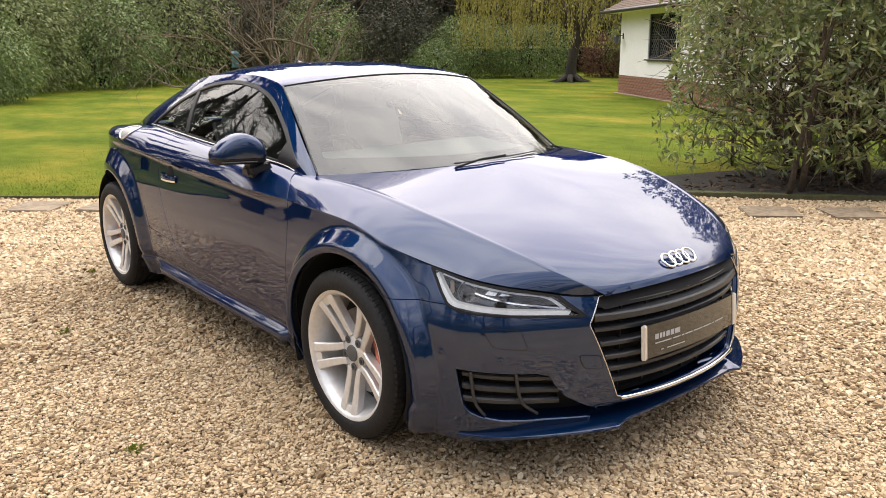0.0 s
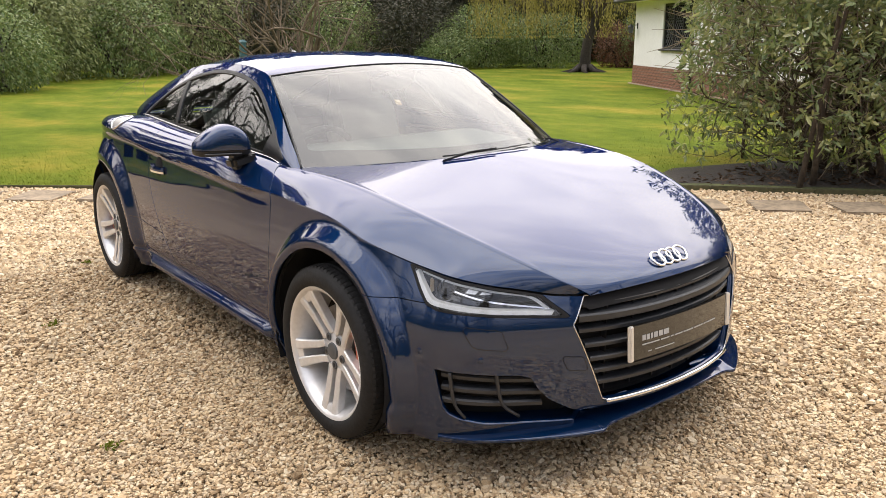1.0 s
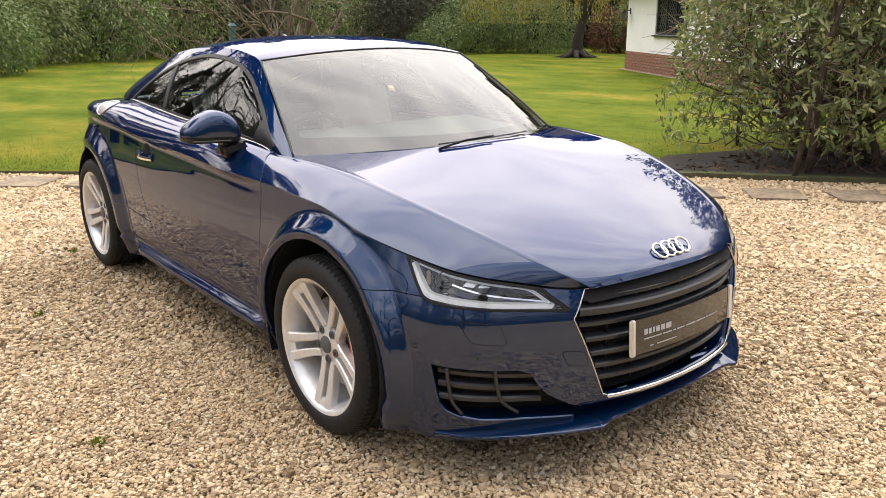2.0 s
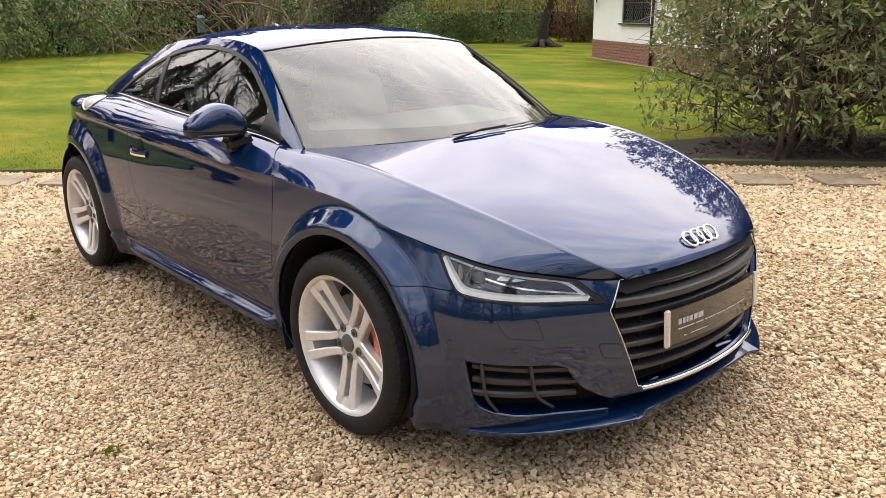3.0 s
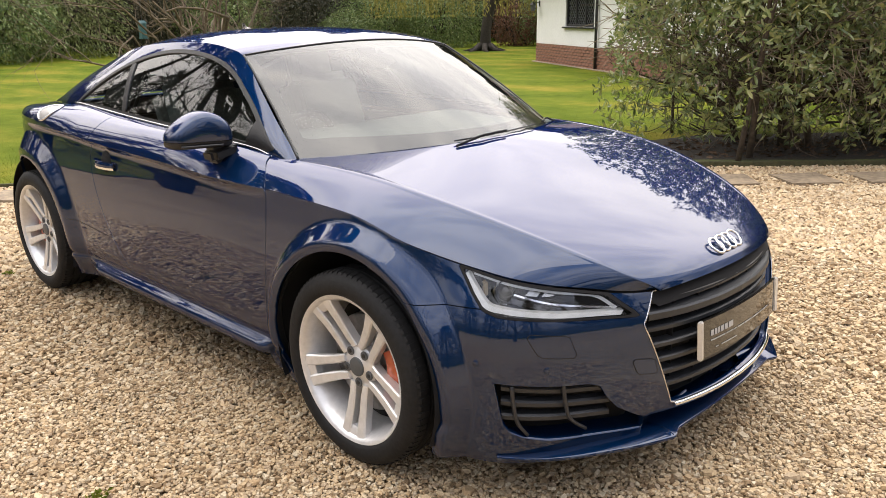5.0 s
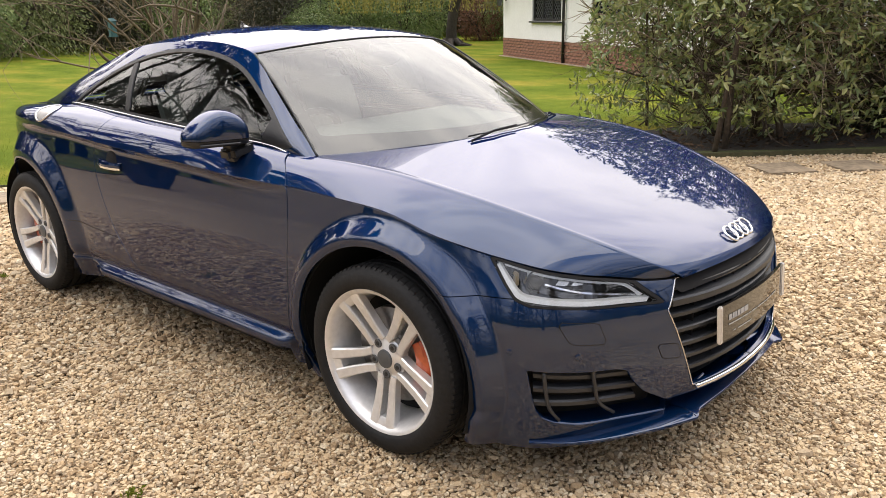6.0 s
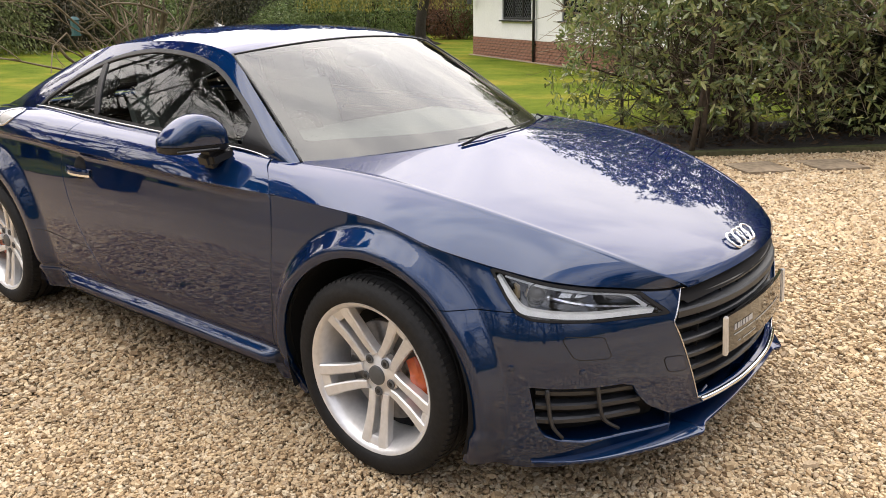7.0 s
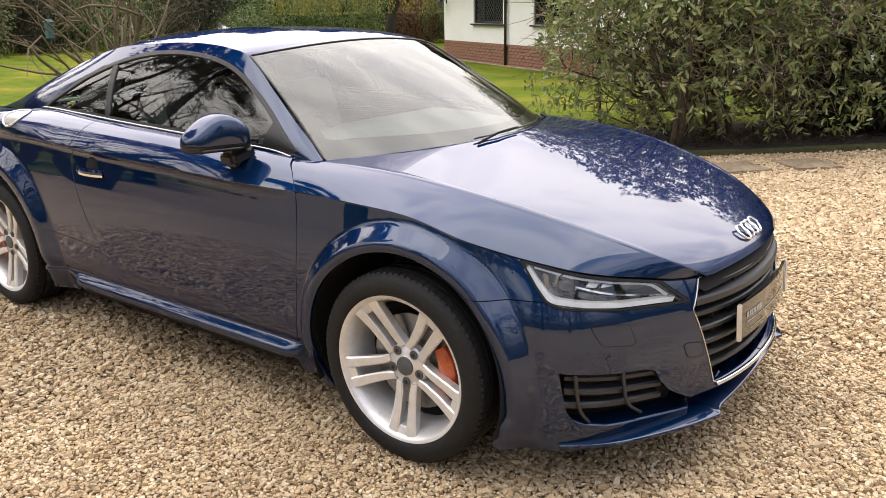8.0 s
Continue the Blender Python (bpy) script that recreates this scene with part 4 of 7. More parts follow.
# windscreen
wn_n = 60
ys = np.linspace(-1, 1, wn_n)
low = np.stack([-0.13 - 0.310 * np.abs(ys) ** 2.1, 0.684 * ys, 0.925 - 0.028 * ys**2], 1)
top = np.stack([-0.835 - 0.092 * np.abs(ys) ** 2.2, 0.550 * ys, 1.262 - 0.040 * ys**2], 1)
rows = []
for s in np.linspace(0, 1, 30):
    q = low + (top - low) * s
    bow = 4 * s * (1 - s) * (0.012 + 0.012 * (1 - ys**2))
    rows.append(q + np.stack([bow * 0.45, 0 * bow, bow * 0.9], 1))
WS = grid_sheet(np.stack(rows, 0))
ws = panel("windscreen", WS, GLASS, car, 0.0, "sloping windscreen reflecting the sky")
ws.visible_shadow = False


def ws_border(p):
    s = (p[:, 2] - (0.925 - 0.028 * (p[:, 1] / 0.68) ** 2)) / 0.33
    half = 0.684 - 0.134 * np.clip(s, 0, 1)
    side = half - np.abs(p[:, 1]) - 0.034
    return least(side, s - 0.165 + 0.06 * np.clip(1 - (p[:, 1] / 0.55) ** 2, 0, 1), 1.0 - s - 0.05)


edge_band = cut(WS, lambda p: -ws_border(p))
panel("screen_border", edge_band, FRIT, car, 0.0, "black printed border of the windscreen", lift=-0.003)
tube_part("screen_seal", [tuple(p) for p in top + np.array([0.0, 0, 0.001])], 0.0035, BLACK, car)
for sgn in (-1, 1):
    col = np.stack(rows, 0)[:, 0 if sgn < 0 else -1]
    tube_part("screen_seal", [tuple(p) for p in col + np.array([0, 0, 0.001])], 0.0045, BLACK, car)

# roof and tail in one sheet
roof_x = np.linspace(-0.80, -3.10, 150)
roof_mid = curve_of([(-0.80, 1.242), (-0.90, 1.274), (-1.05, 1.296), (-1.2, 1.307), (-1.5, 1.312), (-1.8, 1.289), (-2.1, 1.237), (-2.40, 1.146), (-2.70, 1.035), (-2.92, 0.955), (-3.12, 0.912)])
rail_s = rail[np.argsort(rail[:, 0])]
rows = []
for x in np.linspace(0, 1, 150):
    line = []
    for v in np.linspace(0, 1, 40):
        x0 = -0.838 - 0.094 * v**2.2
        px = x0 + (-3.08 - x0) * x
        rw = float(np.interp(px, rail_s[:, 0], rail_s[:, 1]))
        rz = float(np.interp(px, rail_s[:, 0], rail_s[:, 2]))
        z = rz + (float(roof_mid(px)) - rz) * (1 - v**2.6)
        if x == 0:
            z = 1.262 - 0.040 * v**2
        line.append((px, -rw * v, z))
    rows.append(line)
ROOF = grid_sheet(np.array(rows))
roof = cut(ROOF, lambda p: p[:, 0] + 2.10)
back_glass = cut(ROOF, lambda p: least(-2.112 - p[:, 0], p[:, 0] + 2.70, 0.40 + p[:, 1]))
tail_skin = cut(ROOF, lambda p: np.maximum(least(-2.103 - p[:, 0], -0.403 - p[:, 1]), -2.706 - p[:, 0]))
panel("roof", both(roof), PAINT, car, 0.012)
panel("rear_window", both(back_glass), GLASS_SIDE, car, 0.01, "dark rear glass")
panel("tailgate", both(tail_skin), PAINT, car, 0.0)


# ---- lamps
def lamp_point(x, z, depth):
    w = width_at(x, z)
    w2 = width_at(x + 0.004, z)
    n = np.array([w - w2, 0.004]) / math.hypot(w - w2, 0.004)
    return (x - n[0] * depth, -(w - n[1] * depth), z)


def ribbon(path, width, thick, material, name, parent, label, depth):
    """A light guide that follows a path of (x, z) under the lamp's cover."""
    pts = spline(path, 40)
    verts, faces = [], []
    way = np.gradient(pts, axis=0)
    way /= np.linalg.norm(way, axis=1, keepdims=True)
    for i, ((x, z), (dx, dz)) in enumerate(zip(pts, way)):
        w = width if np.isscalar(width) else width[0] + (width[1] - width[0]) * i / 39
        a = lamp_point(x - dz * w / 2, z + dx * w / 2, depth)
        b = lamp_point(x + dz * w / 2, z - dx * w / 2, depth)
        c = lamp_point(x + dz * w / 2, z - dx * w / 2, depth + thick)
        d = lamp_point(x - dz * w / 2, z + dx * w / 2, depth + thick)
        verts += [a, b, c, d]
    for i in range(39):
        for k in range(4):
            faces.append((4 * i + k, 4 * i + (k + 1) % 4, 4 * i + 4 + (k + 1) % 4, 4 * i + 4 + k))
    faces += [(0, 1, 2, 3), (159, 158, 157, 156)]
    return mesh_object(name, verts, faces, material, parent, label, smooth=False)


def flipped(ob, parent):
    """The same part on the other side of the car."""
    me = ob.data.copy()
    me.transform(Matrix.Diagonal((1, -1, 1, 1)))
    me.flip_normals()
    twin = new(ob.name, me)
    twin.parent = parent
    if "label" in ob:
        twin["label"] = ob["label"]
    return twin


def headlamp(flip):
    f = mirrored if flip else (lambda s: s)
    cover = panel("headlamp", f(cut(SIDE, lamp_field)), GLASS_LAMP, car, 0.0, "clear headlamp with white light guide", lift=-0.001)
    cover.visible_shadow = False
    panel("lamp_rim", f(cut(cut(SIDE, lambda p: lamp_field(p) + 0.003), lambda p: 0.0025 - lamp_field(p))), VOID, cover, 0.02, "black lamp rim", lift=0.0012)
    v, fc = cut(SIDE, lambda p: lamp_field(p) - 0.002)
    v = v.copy()
    v[:, :3] -= v[:, 3:] * np.sign(((v[:, :3] - CAR_MIDDLE) * v[:, 3:]).sum(1, keepdims=True)) * 0.055
    panel("lamp_housing", f((v, fc)), LAMP_GREY, cover, 0.0)
    made = []
    made.append(ribbon([(0.376, 0.688), (0.418, 0.645), (0.458, 0.612), (0.50, 0.603), (0.60, 0.588), (0.700, 0.5775)], (0.014, 0.011), 0.02, LAMP_WHITE, "light_guide", cover, "white light guide", 0.005))
    made.append(ribbon([(0.395, 0.688), (0.48, 0.667), (0.60, 0.637), (0.650, 0.622), (0.690, 0.588)], 0.0055, 0.02, LAMP_WHITE, "upper_trim", cover, "silver trim strip", 0.014))
    made.append(ribbon([(0.508, 0.640), (0.575, 0.617), (0.630, 0.602), (0.695, 0.586)], 0.0040, 0.02, CHROME, "inner_trim", cover, "chrome strip", 0.018))
    for k in range(5):
        x = 0.535 + 0.030 * k
        z = 0.640 - 0.27 * (x - 0.535)
        made.append(ribbon([(x, z), (x + 0.011, z - 0.004), (x + 0.022, z - 0.007)], 0.016 - 0.001 * k, 0.012, LAMP_SILVER, "indicator_cell", cover, "silver reflector cell", 0.026))
    made.append(ribbon([(0.505, 0.622), (0.58, 0.602), (0.680, 0.586)], 0.012, 0.012, PLATE, "dark_mask", cover, "black lower mask", 0.030))
    c = Vector(lamp_point(0.487, 0.640, 0.045))
    out = Vector((0.80, -0.60, 0.0))
    turn = out.to_track_quat("Y", "Z").to_matrix().to_4x4()
    m = Matrix.Translation(c) @ turn
    bm = lathe([(0.0, 0.030), (0.012, 0.028), (0.022, 0.020), (0.028, 0.006), (0.029, -0.01)], 28, "y", None, m)
    made.append(part("projector_lens", bm, PLATE, cover, "dark projector lens"))
    bm = lathe([(0.029, 0.010), (0.034, 0.014), (0.036, 0.006), (0.034, -0.02)], 28, "y", None, m)
    made.append(part("projector_ring", bm, CHROME, cover, "chrome ring"))
    bm = box_bm((0.024, 0.012, 0.040), Matrix.Translation(lamp_point(0.432, 0.648, 0.035)) @ pose(0, 0, 0, 0, 0, -35), 0.003)
    made.append(part("reflector_box", bm, AMBER, cover, "pale amber reflector"))
    if flip:
        for ob in made:
            ob.data.transform(Matrix.Diagonal((1, -1, 1, 1)))
            ob.data.flip_normals()
    return cover


headlamp(False)
headlamp(True)


# ---- grille
def swept(path, outs, section):
    """A section of (out, up) swept along a path with plan normals."""
    verts, faces = [], []
    n = len(section)
    for p, o in zip(path, outs):
        for a, b in section:
            verts.append((p[0] + o[0] * a, p[1] + o[1] * a, p[2] + b))
    for i in range(len(path) - 1):
        for k in range(n):
            faces.append((i * n + k, i * n + (k + 1) % n, (i + 1) * n + (k + 1) % n, (i + 1) * n + k))
    faces += [tuple(range(n))[::-1], tuple((len(path) - 1) * n + k for k in range(n))]
    return verts, faces


def face_path(half, z, recess, n=33):
    ws_ = np.linspace(-half, half, n)
    pts = np.array([(nose_at(w, z), w, z) for w in ws_])
    way = np.gradient(pts[:, :2], axis=0)
    way /= np.linalg.norm(way, axis=1, keepdims=True)
    outs = np.stack([way[:, 1], -way[:, 0]], 1)
    pts[:, :2] -= outs * recess
    return pts, outs


def grille_half(z):
    return float(np.interp(z, [0.281, 0.538, 0.632], [0.335, 0.430, 0.37]))


grille = new("grille")
grille.parent = car
grille["label"] = "black hexagonal grille with horizontal slats"
outline = []
poly = GRILLE + GRILLE[:1]
for (a, b), (c, d) in zip(poly, poly[1:]):
    for t in np.linspace(0, 1, 12, endpoint=False):
        w, z = a + (c - a) * t, b + (d - b) * t
        outline.append((nose_at(w, z) + 0.001, w, z))
tube_part("grille_surround", outline, 0.0024, ALUMINIUM, grille, "thin silver surround", 8, True)
lower = [(nose_at(w, 0.279) + 0.004, w, 0.279 + 0.0) for w in np.linspace(-0.325, 0.325, 40)]
tube_part("chrome_strip", lower, 0.0078, CHROME, grille, "bright lower strip", 8)
for z, tall, deep, recess in ((0.590, 0.018, 0.034, 0.010), (0.553, 0.027, 0.036, 0.004), (0.511, 0.016, 0.032, 0.018), (0.461, 0.016, 0.032, 0.020), (0.415, 0.016, 0.032, 0.020), (0.374, 0.016, 0.032, 0.020), (0.334, 0.016, 0.032, 0.020)):
    p, o = face_path(grille_half(z) - 0.012, z, recess)
    sec = [(0.0, tall * 0.30), (-0.005, tall * 0.5), (-deep, tall * 0.75), (-deep, tall * 0.35), (-0.006, -tall * 0.5), (0.0, -tall * 0.35)]
    v, fcs = swept(p, o, sec)
    mesh_object("slat", v, fcs, SATIN, grille)
for w in np.arange(-0.30, 0.31, 0.10):
    bm = box_bm((0.02, 0.005, 0.30), pose(nose_at(w, 0.45) - 0.050, w, 0.45), 0.001)
    part("grille_web", bm, BLACK, grille)

# near-black sheet added behind the slats for the shade in the grille
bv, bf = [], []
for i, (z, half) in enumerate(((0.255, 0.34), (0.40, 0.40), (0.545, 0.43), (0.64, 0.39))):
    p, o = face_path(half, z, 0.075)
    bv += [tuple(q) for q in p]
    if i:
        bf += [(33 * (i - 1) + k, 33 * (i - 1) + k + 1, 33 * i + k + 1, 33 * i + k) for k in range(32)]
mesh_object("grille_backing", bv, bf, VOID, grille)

plate = new("number_plate")
plate.parent = car
plate["label"] = "dark dealer plate with pale print"
pm = Matrix.Translation((nose_at(0, 0.46) + 0.010, 0, 0.462)) @ Matrix.Rotation(radians(-4), 4, "Y")
pv, pf = [], []
N = 24
for k in range(N + 1):
    w = -0.26 + 0.52 * k / N
    x = -0.32 * w * w
    for dx, dz in ((0.0, 0.0555), (0.0, -0.0555), (-0.010, -0.0555), (-0.010, 0.0555)):
        pv.append(tuple(pm @ Vector((x + dx, w, dz))))
for k in range(N):
    for j in range(4):
        pf.append((4 * k + j, 4 * k + (j + 1) % 4, 4 * k + 4 + (j + 1) % 4, 4 * k + 4 + j))
pf += [(3, 2, 1, 0), (4 * N, 4 * N + 1, 4 * N + 2, 4 * N + 3)]
mesh_object("plate_board", pv, pf, PLATE, plate, "glossy dark board")
part("plate_holder", box_bm((0.016, 0.42, 0.085), pm @ pose(-0.030, 0, 0), 0.004), BLACK, plate)
for sgn in (-1, 1):
    bm = box_bm((0.014, 0.020, 0.116), pm @ pose(-0.0225, sgn * 0.262, 0, 0, 0, -sgn * 10), 0.003)
    part("plate_edge", bm, CLEAR_EDGE, plate, "silver end strip")


def plate_bar(w0, w1, z, tall):
    v = []
    n = 8
    for k in range(n + 1):
        w = w0 + (w1 - w0) * k / n
        x = -0.32 * w * w + 0.0012
        v += [tuple(pm @ Vector((x, w, z + tall / 2))), tuple(pm @ Vector((x, w, z - tall / 2)))]
    mesh_object("print_bar", v, [(2 * k, 2 * k + 1, 2 * k + 3, 2 * k + 2) for k in range(n)], PLATE_TEXT, plate)


for a, b in ((-0.216, -0.200), (-0.196, -0.184), (-0.180, -0.170), (-0.166, -0.148), (-0.144, -0.126), (-0.122, -0.096)):
    plate_bar(a, b, 0.012, 0.018)
for a, b in ((-0.216, -0.140), (-0.134, -0.094), (-0.088, -0.074), (-0.068, -0.028), (-0.022, 0.030), (0.036, 0.088), (0.094, 0.106), (0.112, 0.170)):
    plate_bar(a, b, -0.010, 0.0045)
for a, b in ((-0.190, -0.176), (-0.160, -0.070)):
    plate_bar(a, b, -0.036, 0.0035)

# ---- front air intakes with fins, lower lip
for sgn in (1, -1):
    vent = new("side_intake")
    vent.parent = car
    vent["label"] = "black slatted air intake"
    made = []

    def along(x0, x1, z0, z1, recess, n=16):
        xs_ = np.linspace(x0, x1, n)
        zs_ = np.linspace(z0, z1, n)
        pts = np.array([(x, -width_at(x, z), z) for x, z in zip(xs_, zs_)])
        way = np.gradient(pts[:, :2], axis=0)
        way /= np.linalg.norm(way, axis=1, keepdims=True)
        outs = np.stack([way[:, 1], -way[:, 0]], 1)
        pts[:, :2] -= outs * recess
        return pts, outs

    p, o = along(0.505, 0.785, 0.236, 0.216, 0.004, 24)
    fv = [(q[0], q[1], q[2]) for q in p] + [(q[0] - w_[0] * 0.12, q[1] - w_[1] * 0.12, q[2] + 0.004) for q, w_ in zip(p, o)]
    made.append(mesh_object("intake_floor", fv, [(k, k + 1, k + 25, k + 24) for k in range(23)], PAINT, vent, "blue floor of the intake", smooth=True))
    fv = [(q[0] - w_[0] * 0.10, q[1] - w_[1] * 0.10, zz) for zz in (0.20, 0.43) for q, w_ in zip(p, o)]
    made.append(mesh_object("intake_backing", fv, [(k, k + 1, k + 25, k + 24) for k in range(23)], VOID, vent, smooth=True))
    for z0, z1 in ((0.388, 0.362), (0.345, 0.322), (0.302, 0.284)):
        p, o = along(0.512, 0.702, z0, z1, 0.018)
        v, fcs = swept(p, o, [(0.0, 0.006), (-0.006, 0.011), (-0.03, 0.013), (-0.03, -0.006), (-0.006, -0.008), (0.0, -0.005)])
        made.append(mesh_object("slat", v, fcs, SATIN, vent))
    for x0, x1 in ((0.536, 0.566), (0.628, 0.662)):
        pts = spline([(x0, 0.402), (x0 + 0.004, 0.35), (x0 + 0.012, 0.29), (x1, 0.250)], 14)
        path = [(x, -width_at(x, z) + 0.006, z) for x, z in pts]
        v, fcs = tube_arrays([(x - 0.006, y, z) for x, y, z in path], np.linspace(0.0065, 0.005, 14), 8)
        made.append(mesh_object("fin", v, fcs, SATIN, vent, "upright fin", smooth=True))
    if sgn < 0:
        for ob in made:
            ob.data.transform(Matrix.Diagonal((1, -1, 1, 1)))
            ob.data.flip_normals()

lip_side = np.concatenate([
    spline([(0.826, 0.0, 0.212), (0.823, 0.15, 0.211), (0.814, 0.27, 0.207), (0.810, 0.312, 0.204)], 24),
    spline([(0.812, 0.328, 0.203), (0.822, 0.354, 0.201), (0.822, 0.368, 0.200)], 6),
    spline([(0.818, 0.376, 0.200), (0.800, 0.412, 0.198), (0.748, 0.505, 0.194), (0.643, 0.654, 0.188), (0.575, 0.718, 0.185), (0.500, 0.768, 0.183)], 40),
])
lip = np.concatenate([lip_side[:0:-1] * np.array([1, -1, 1.0]), lip_side])
way = np.gradient(lip[:, :2], axis=0)
way /= np.linalg.norm(way, axis=1, keepdims=True)
outs = np.stack([way[:, 1], -way[:, 0]], 1)
v, fcs = swept(lip, outs, [(0.0, -0.001), (-0.0015, 0.002), (-0.005, 0.004), (-0.040, 0.013), (-0.085, 0.020), (-0.085, -0.014), (-0.02, -0.014), (-0.002, -0.008)])
bm = bmesh.new()
lip_v = [bm.verts.new(q) for q in v]
for q in fcs:
    bm.faces.new([lip_v[i] for i in q])
bmesh.ops.recalc_face_normals(bm, faces=bm.faces[:])
part("front_lip", bm, PAINT, car, "protruding front lip", angle=32)

# covers, sensor, badge
def inset_panel(name, poly, lift=0.0012, label=""):
    for f in ((lambda s: s), mirrored):
        p = panel(name, f(cut(SIDE, lambda q: np.where(q[:, 0] > 0.4, inside(q[:, 0], q[:, 2], poly), -1))), PAINT, car, 0.006, label, lift=lift)
        sgn = -1 if f is not mirrored else 1
        rim = []
        for (ax, az_), (bx, bz) in zip(poly, poly[1:] + poly[:1]):
            for t in np.linspace(0, 1, 6, endpoint=False):
                x, z = ax + (bx - ax) * t, az_ + (bz - az_) * t
                rim.append((x + 0.0004, sgn * (width_at(x, z) + 0.0006), z))
        tube_part("joint", rim, 0.0013, VOID, p, "", 5, True)


inset_panel("washer_cover", [(0.558, 0.538), (0.562, 0.547), (0.622, 0.537), (0.631, 0.531), (0.645, 0.483), (0.641, 0.474), (0.592, 0.482), (0.582, 0.489)])
inset_panel("towing_cover", [(0.731, 0.436), (0.734, 0.443), (0.757, 0.437), (0.762, 0.431), (0.767, 0.397), (0.763, 0.390), (0.742, 0.397), (0.738, 0.404)])
for sgn in (-1, 1):
    for x, z in ((0.452, 0.462), (0.600, 0.445)):
        w = width_at(x, z)
        bm = lathe([(0.0, 0.002), (0.008, 0.0015), (0.0105, 0.0)], 20, "y", None, Matrix.Translation((x, sgn * w, z)) @ pose(0, 0, 0, 0, 0, (180 if sgn < 0 else 0) + (-sgn * (30 if x < 0.6 else 62))))
        part("parking_sensor", bm, PAINT, car)

badge = new("badge")
badge.parent = car
badge["label"] = "chrome badge of linked rings"
for k in range(4):
    y = (k - 1.5) * 0.0395
    c = Vector((0.758 - 0.25 * y * y, y, 0.6835 - 0.2 * y * y))
    tilt = Matrix.Rotation(radians(40), 4, "Y")
    pts = []
    for a in np.linspace(0, 2 * math.pi, 40, endpoint=False):
        q = Vector((-math.sin(a) * 0.0275, math.cos(a) * 0.0275, 0.002 if (k + (a > math.pi)) % 2 else 0.0))
        pts.append(tuple(c + tilt @ q + Vector((0.0018, 0, 0.0018))))
    tube_part("ring", pts, 0.0042, CHROME, badge, "", 8, True)


# ---- door handles, mirrors, fuel cap, wipers, aerial
def side_point(x, z, proud=0.0):
    return (x, -(width_at(x, z) + proud), z)


for sgn in (-1, 1):
    seam = [(x, sgn * (width_at(x, 0.438 - 0.055 * (x + 1.635)) + 0.0003), 0.438 - 0.055 * (x + 1.635)) for x in np.linspace(-1.637, -2.06, 24)]
    tube_part("joint", seam, 0.0014, VOID, car, "", 5)

FLAP_R, FLAP_UP = 0.064, 0.092


def shoulder_at(x, up, lift):
    """A point of the shoulder: its station x, the way up from the crease, and how far it stands proud."""
    f = float(np.interp(-x, -shoulder_grid[:, 0, 0], np.arange(len(shoulder_grid))))
    k = int(f)
    col = shoulder_grid[k] + (shoulder_grid[k + 1] - shoulder_grid[k]) * (f - k)
    run = np.r_[0, np.cumsum(np.linalg.norm(np.diff(col, axis=0), axis=1))]
    at = np.array([np.interp(up, run, col[:, i]) for i in range(3)])
    way_ = np.array([np.interp(up + 0.01, run, col[:, i]) for i in range(3)]) - at
    n = np.array([0.0, -way_[2], way_[1]])
    return tuple(at + n / np.linalg.norm(n) * lift)


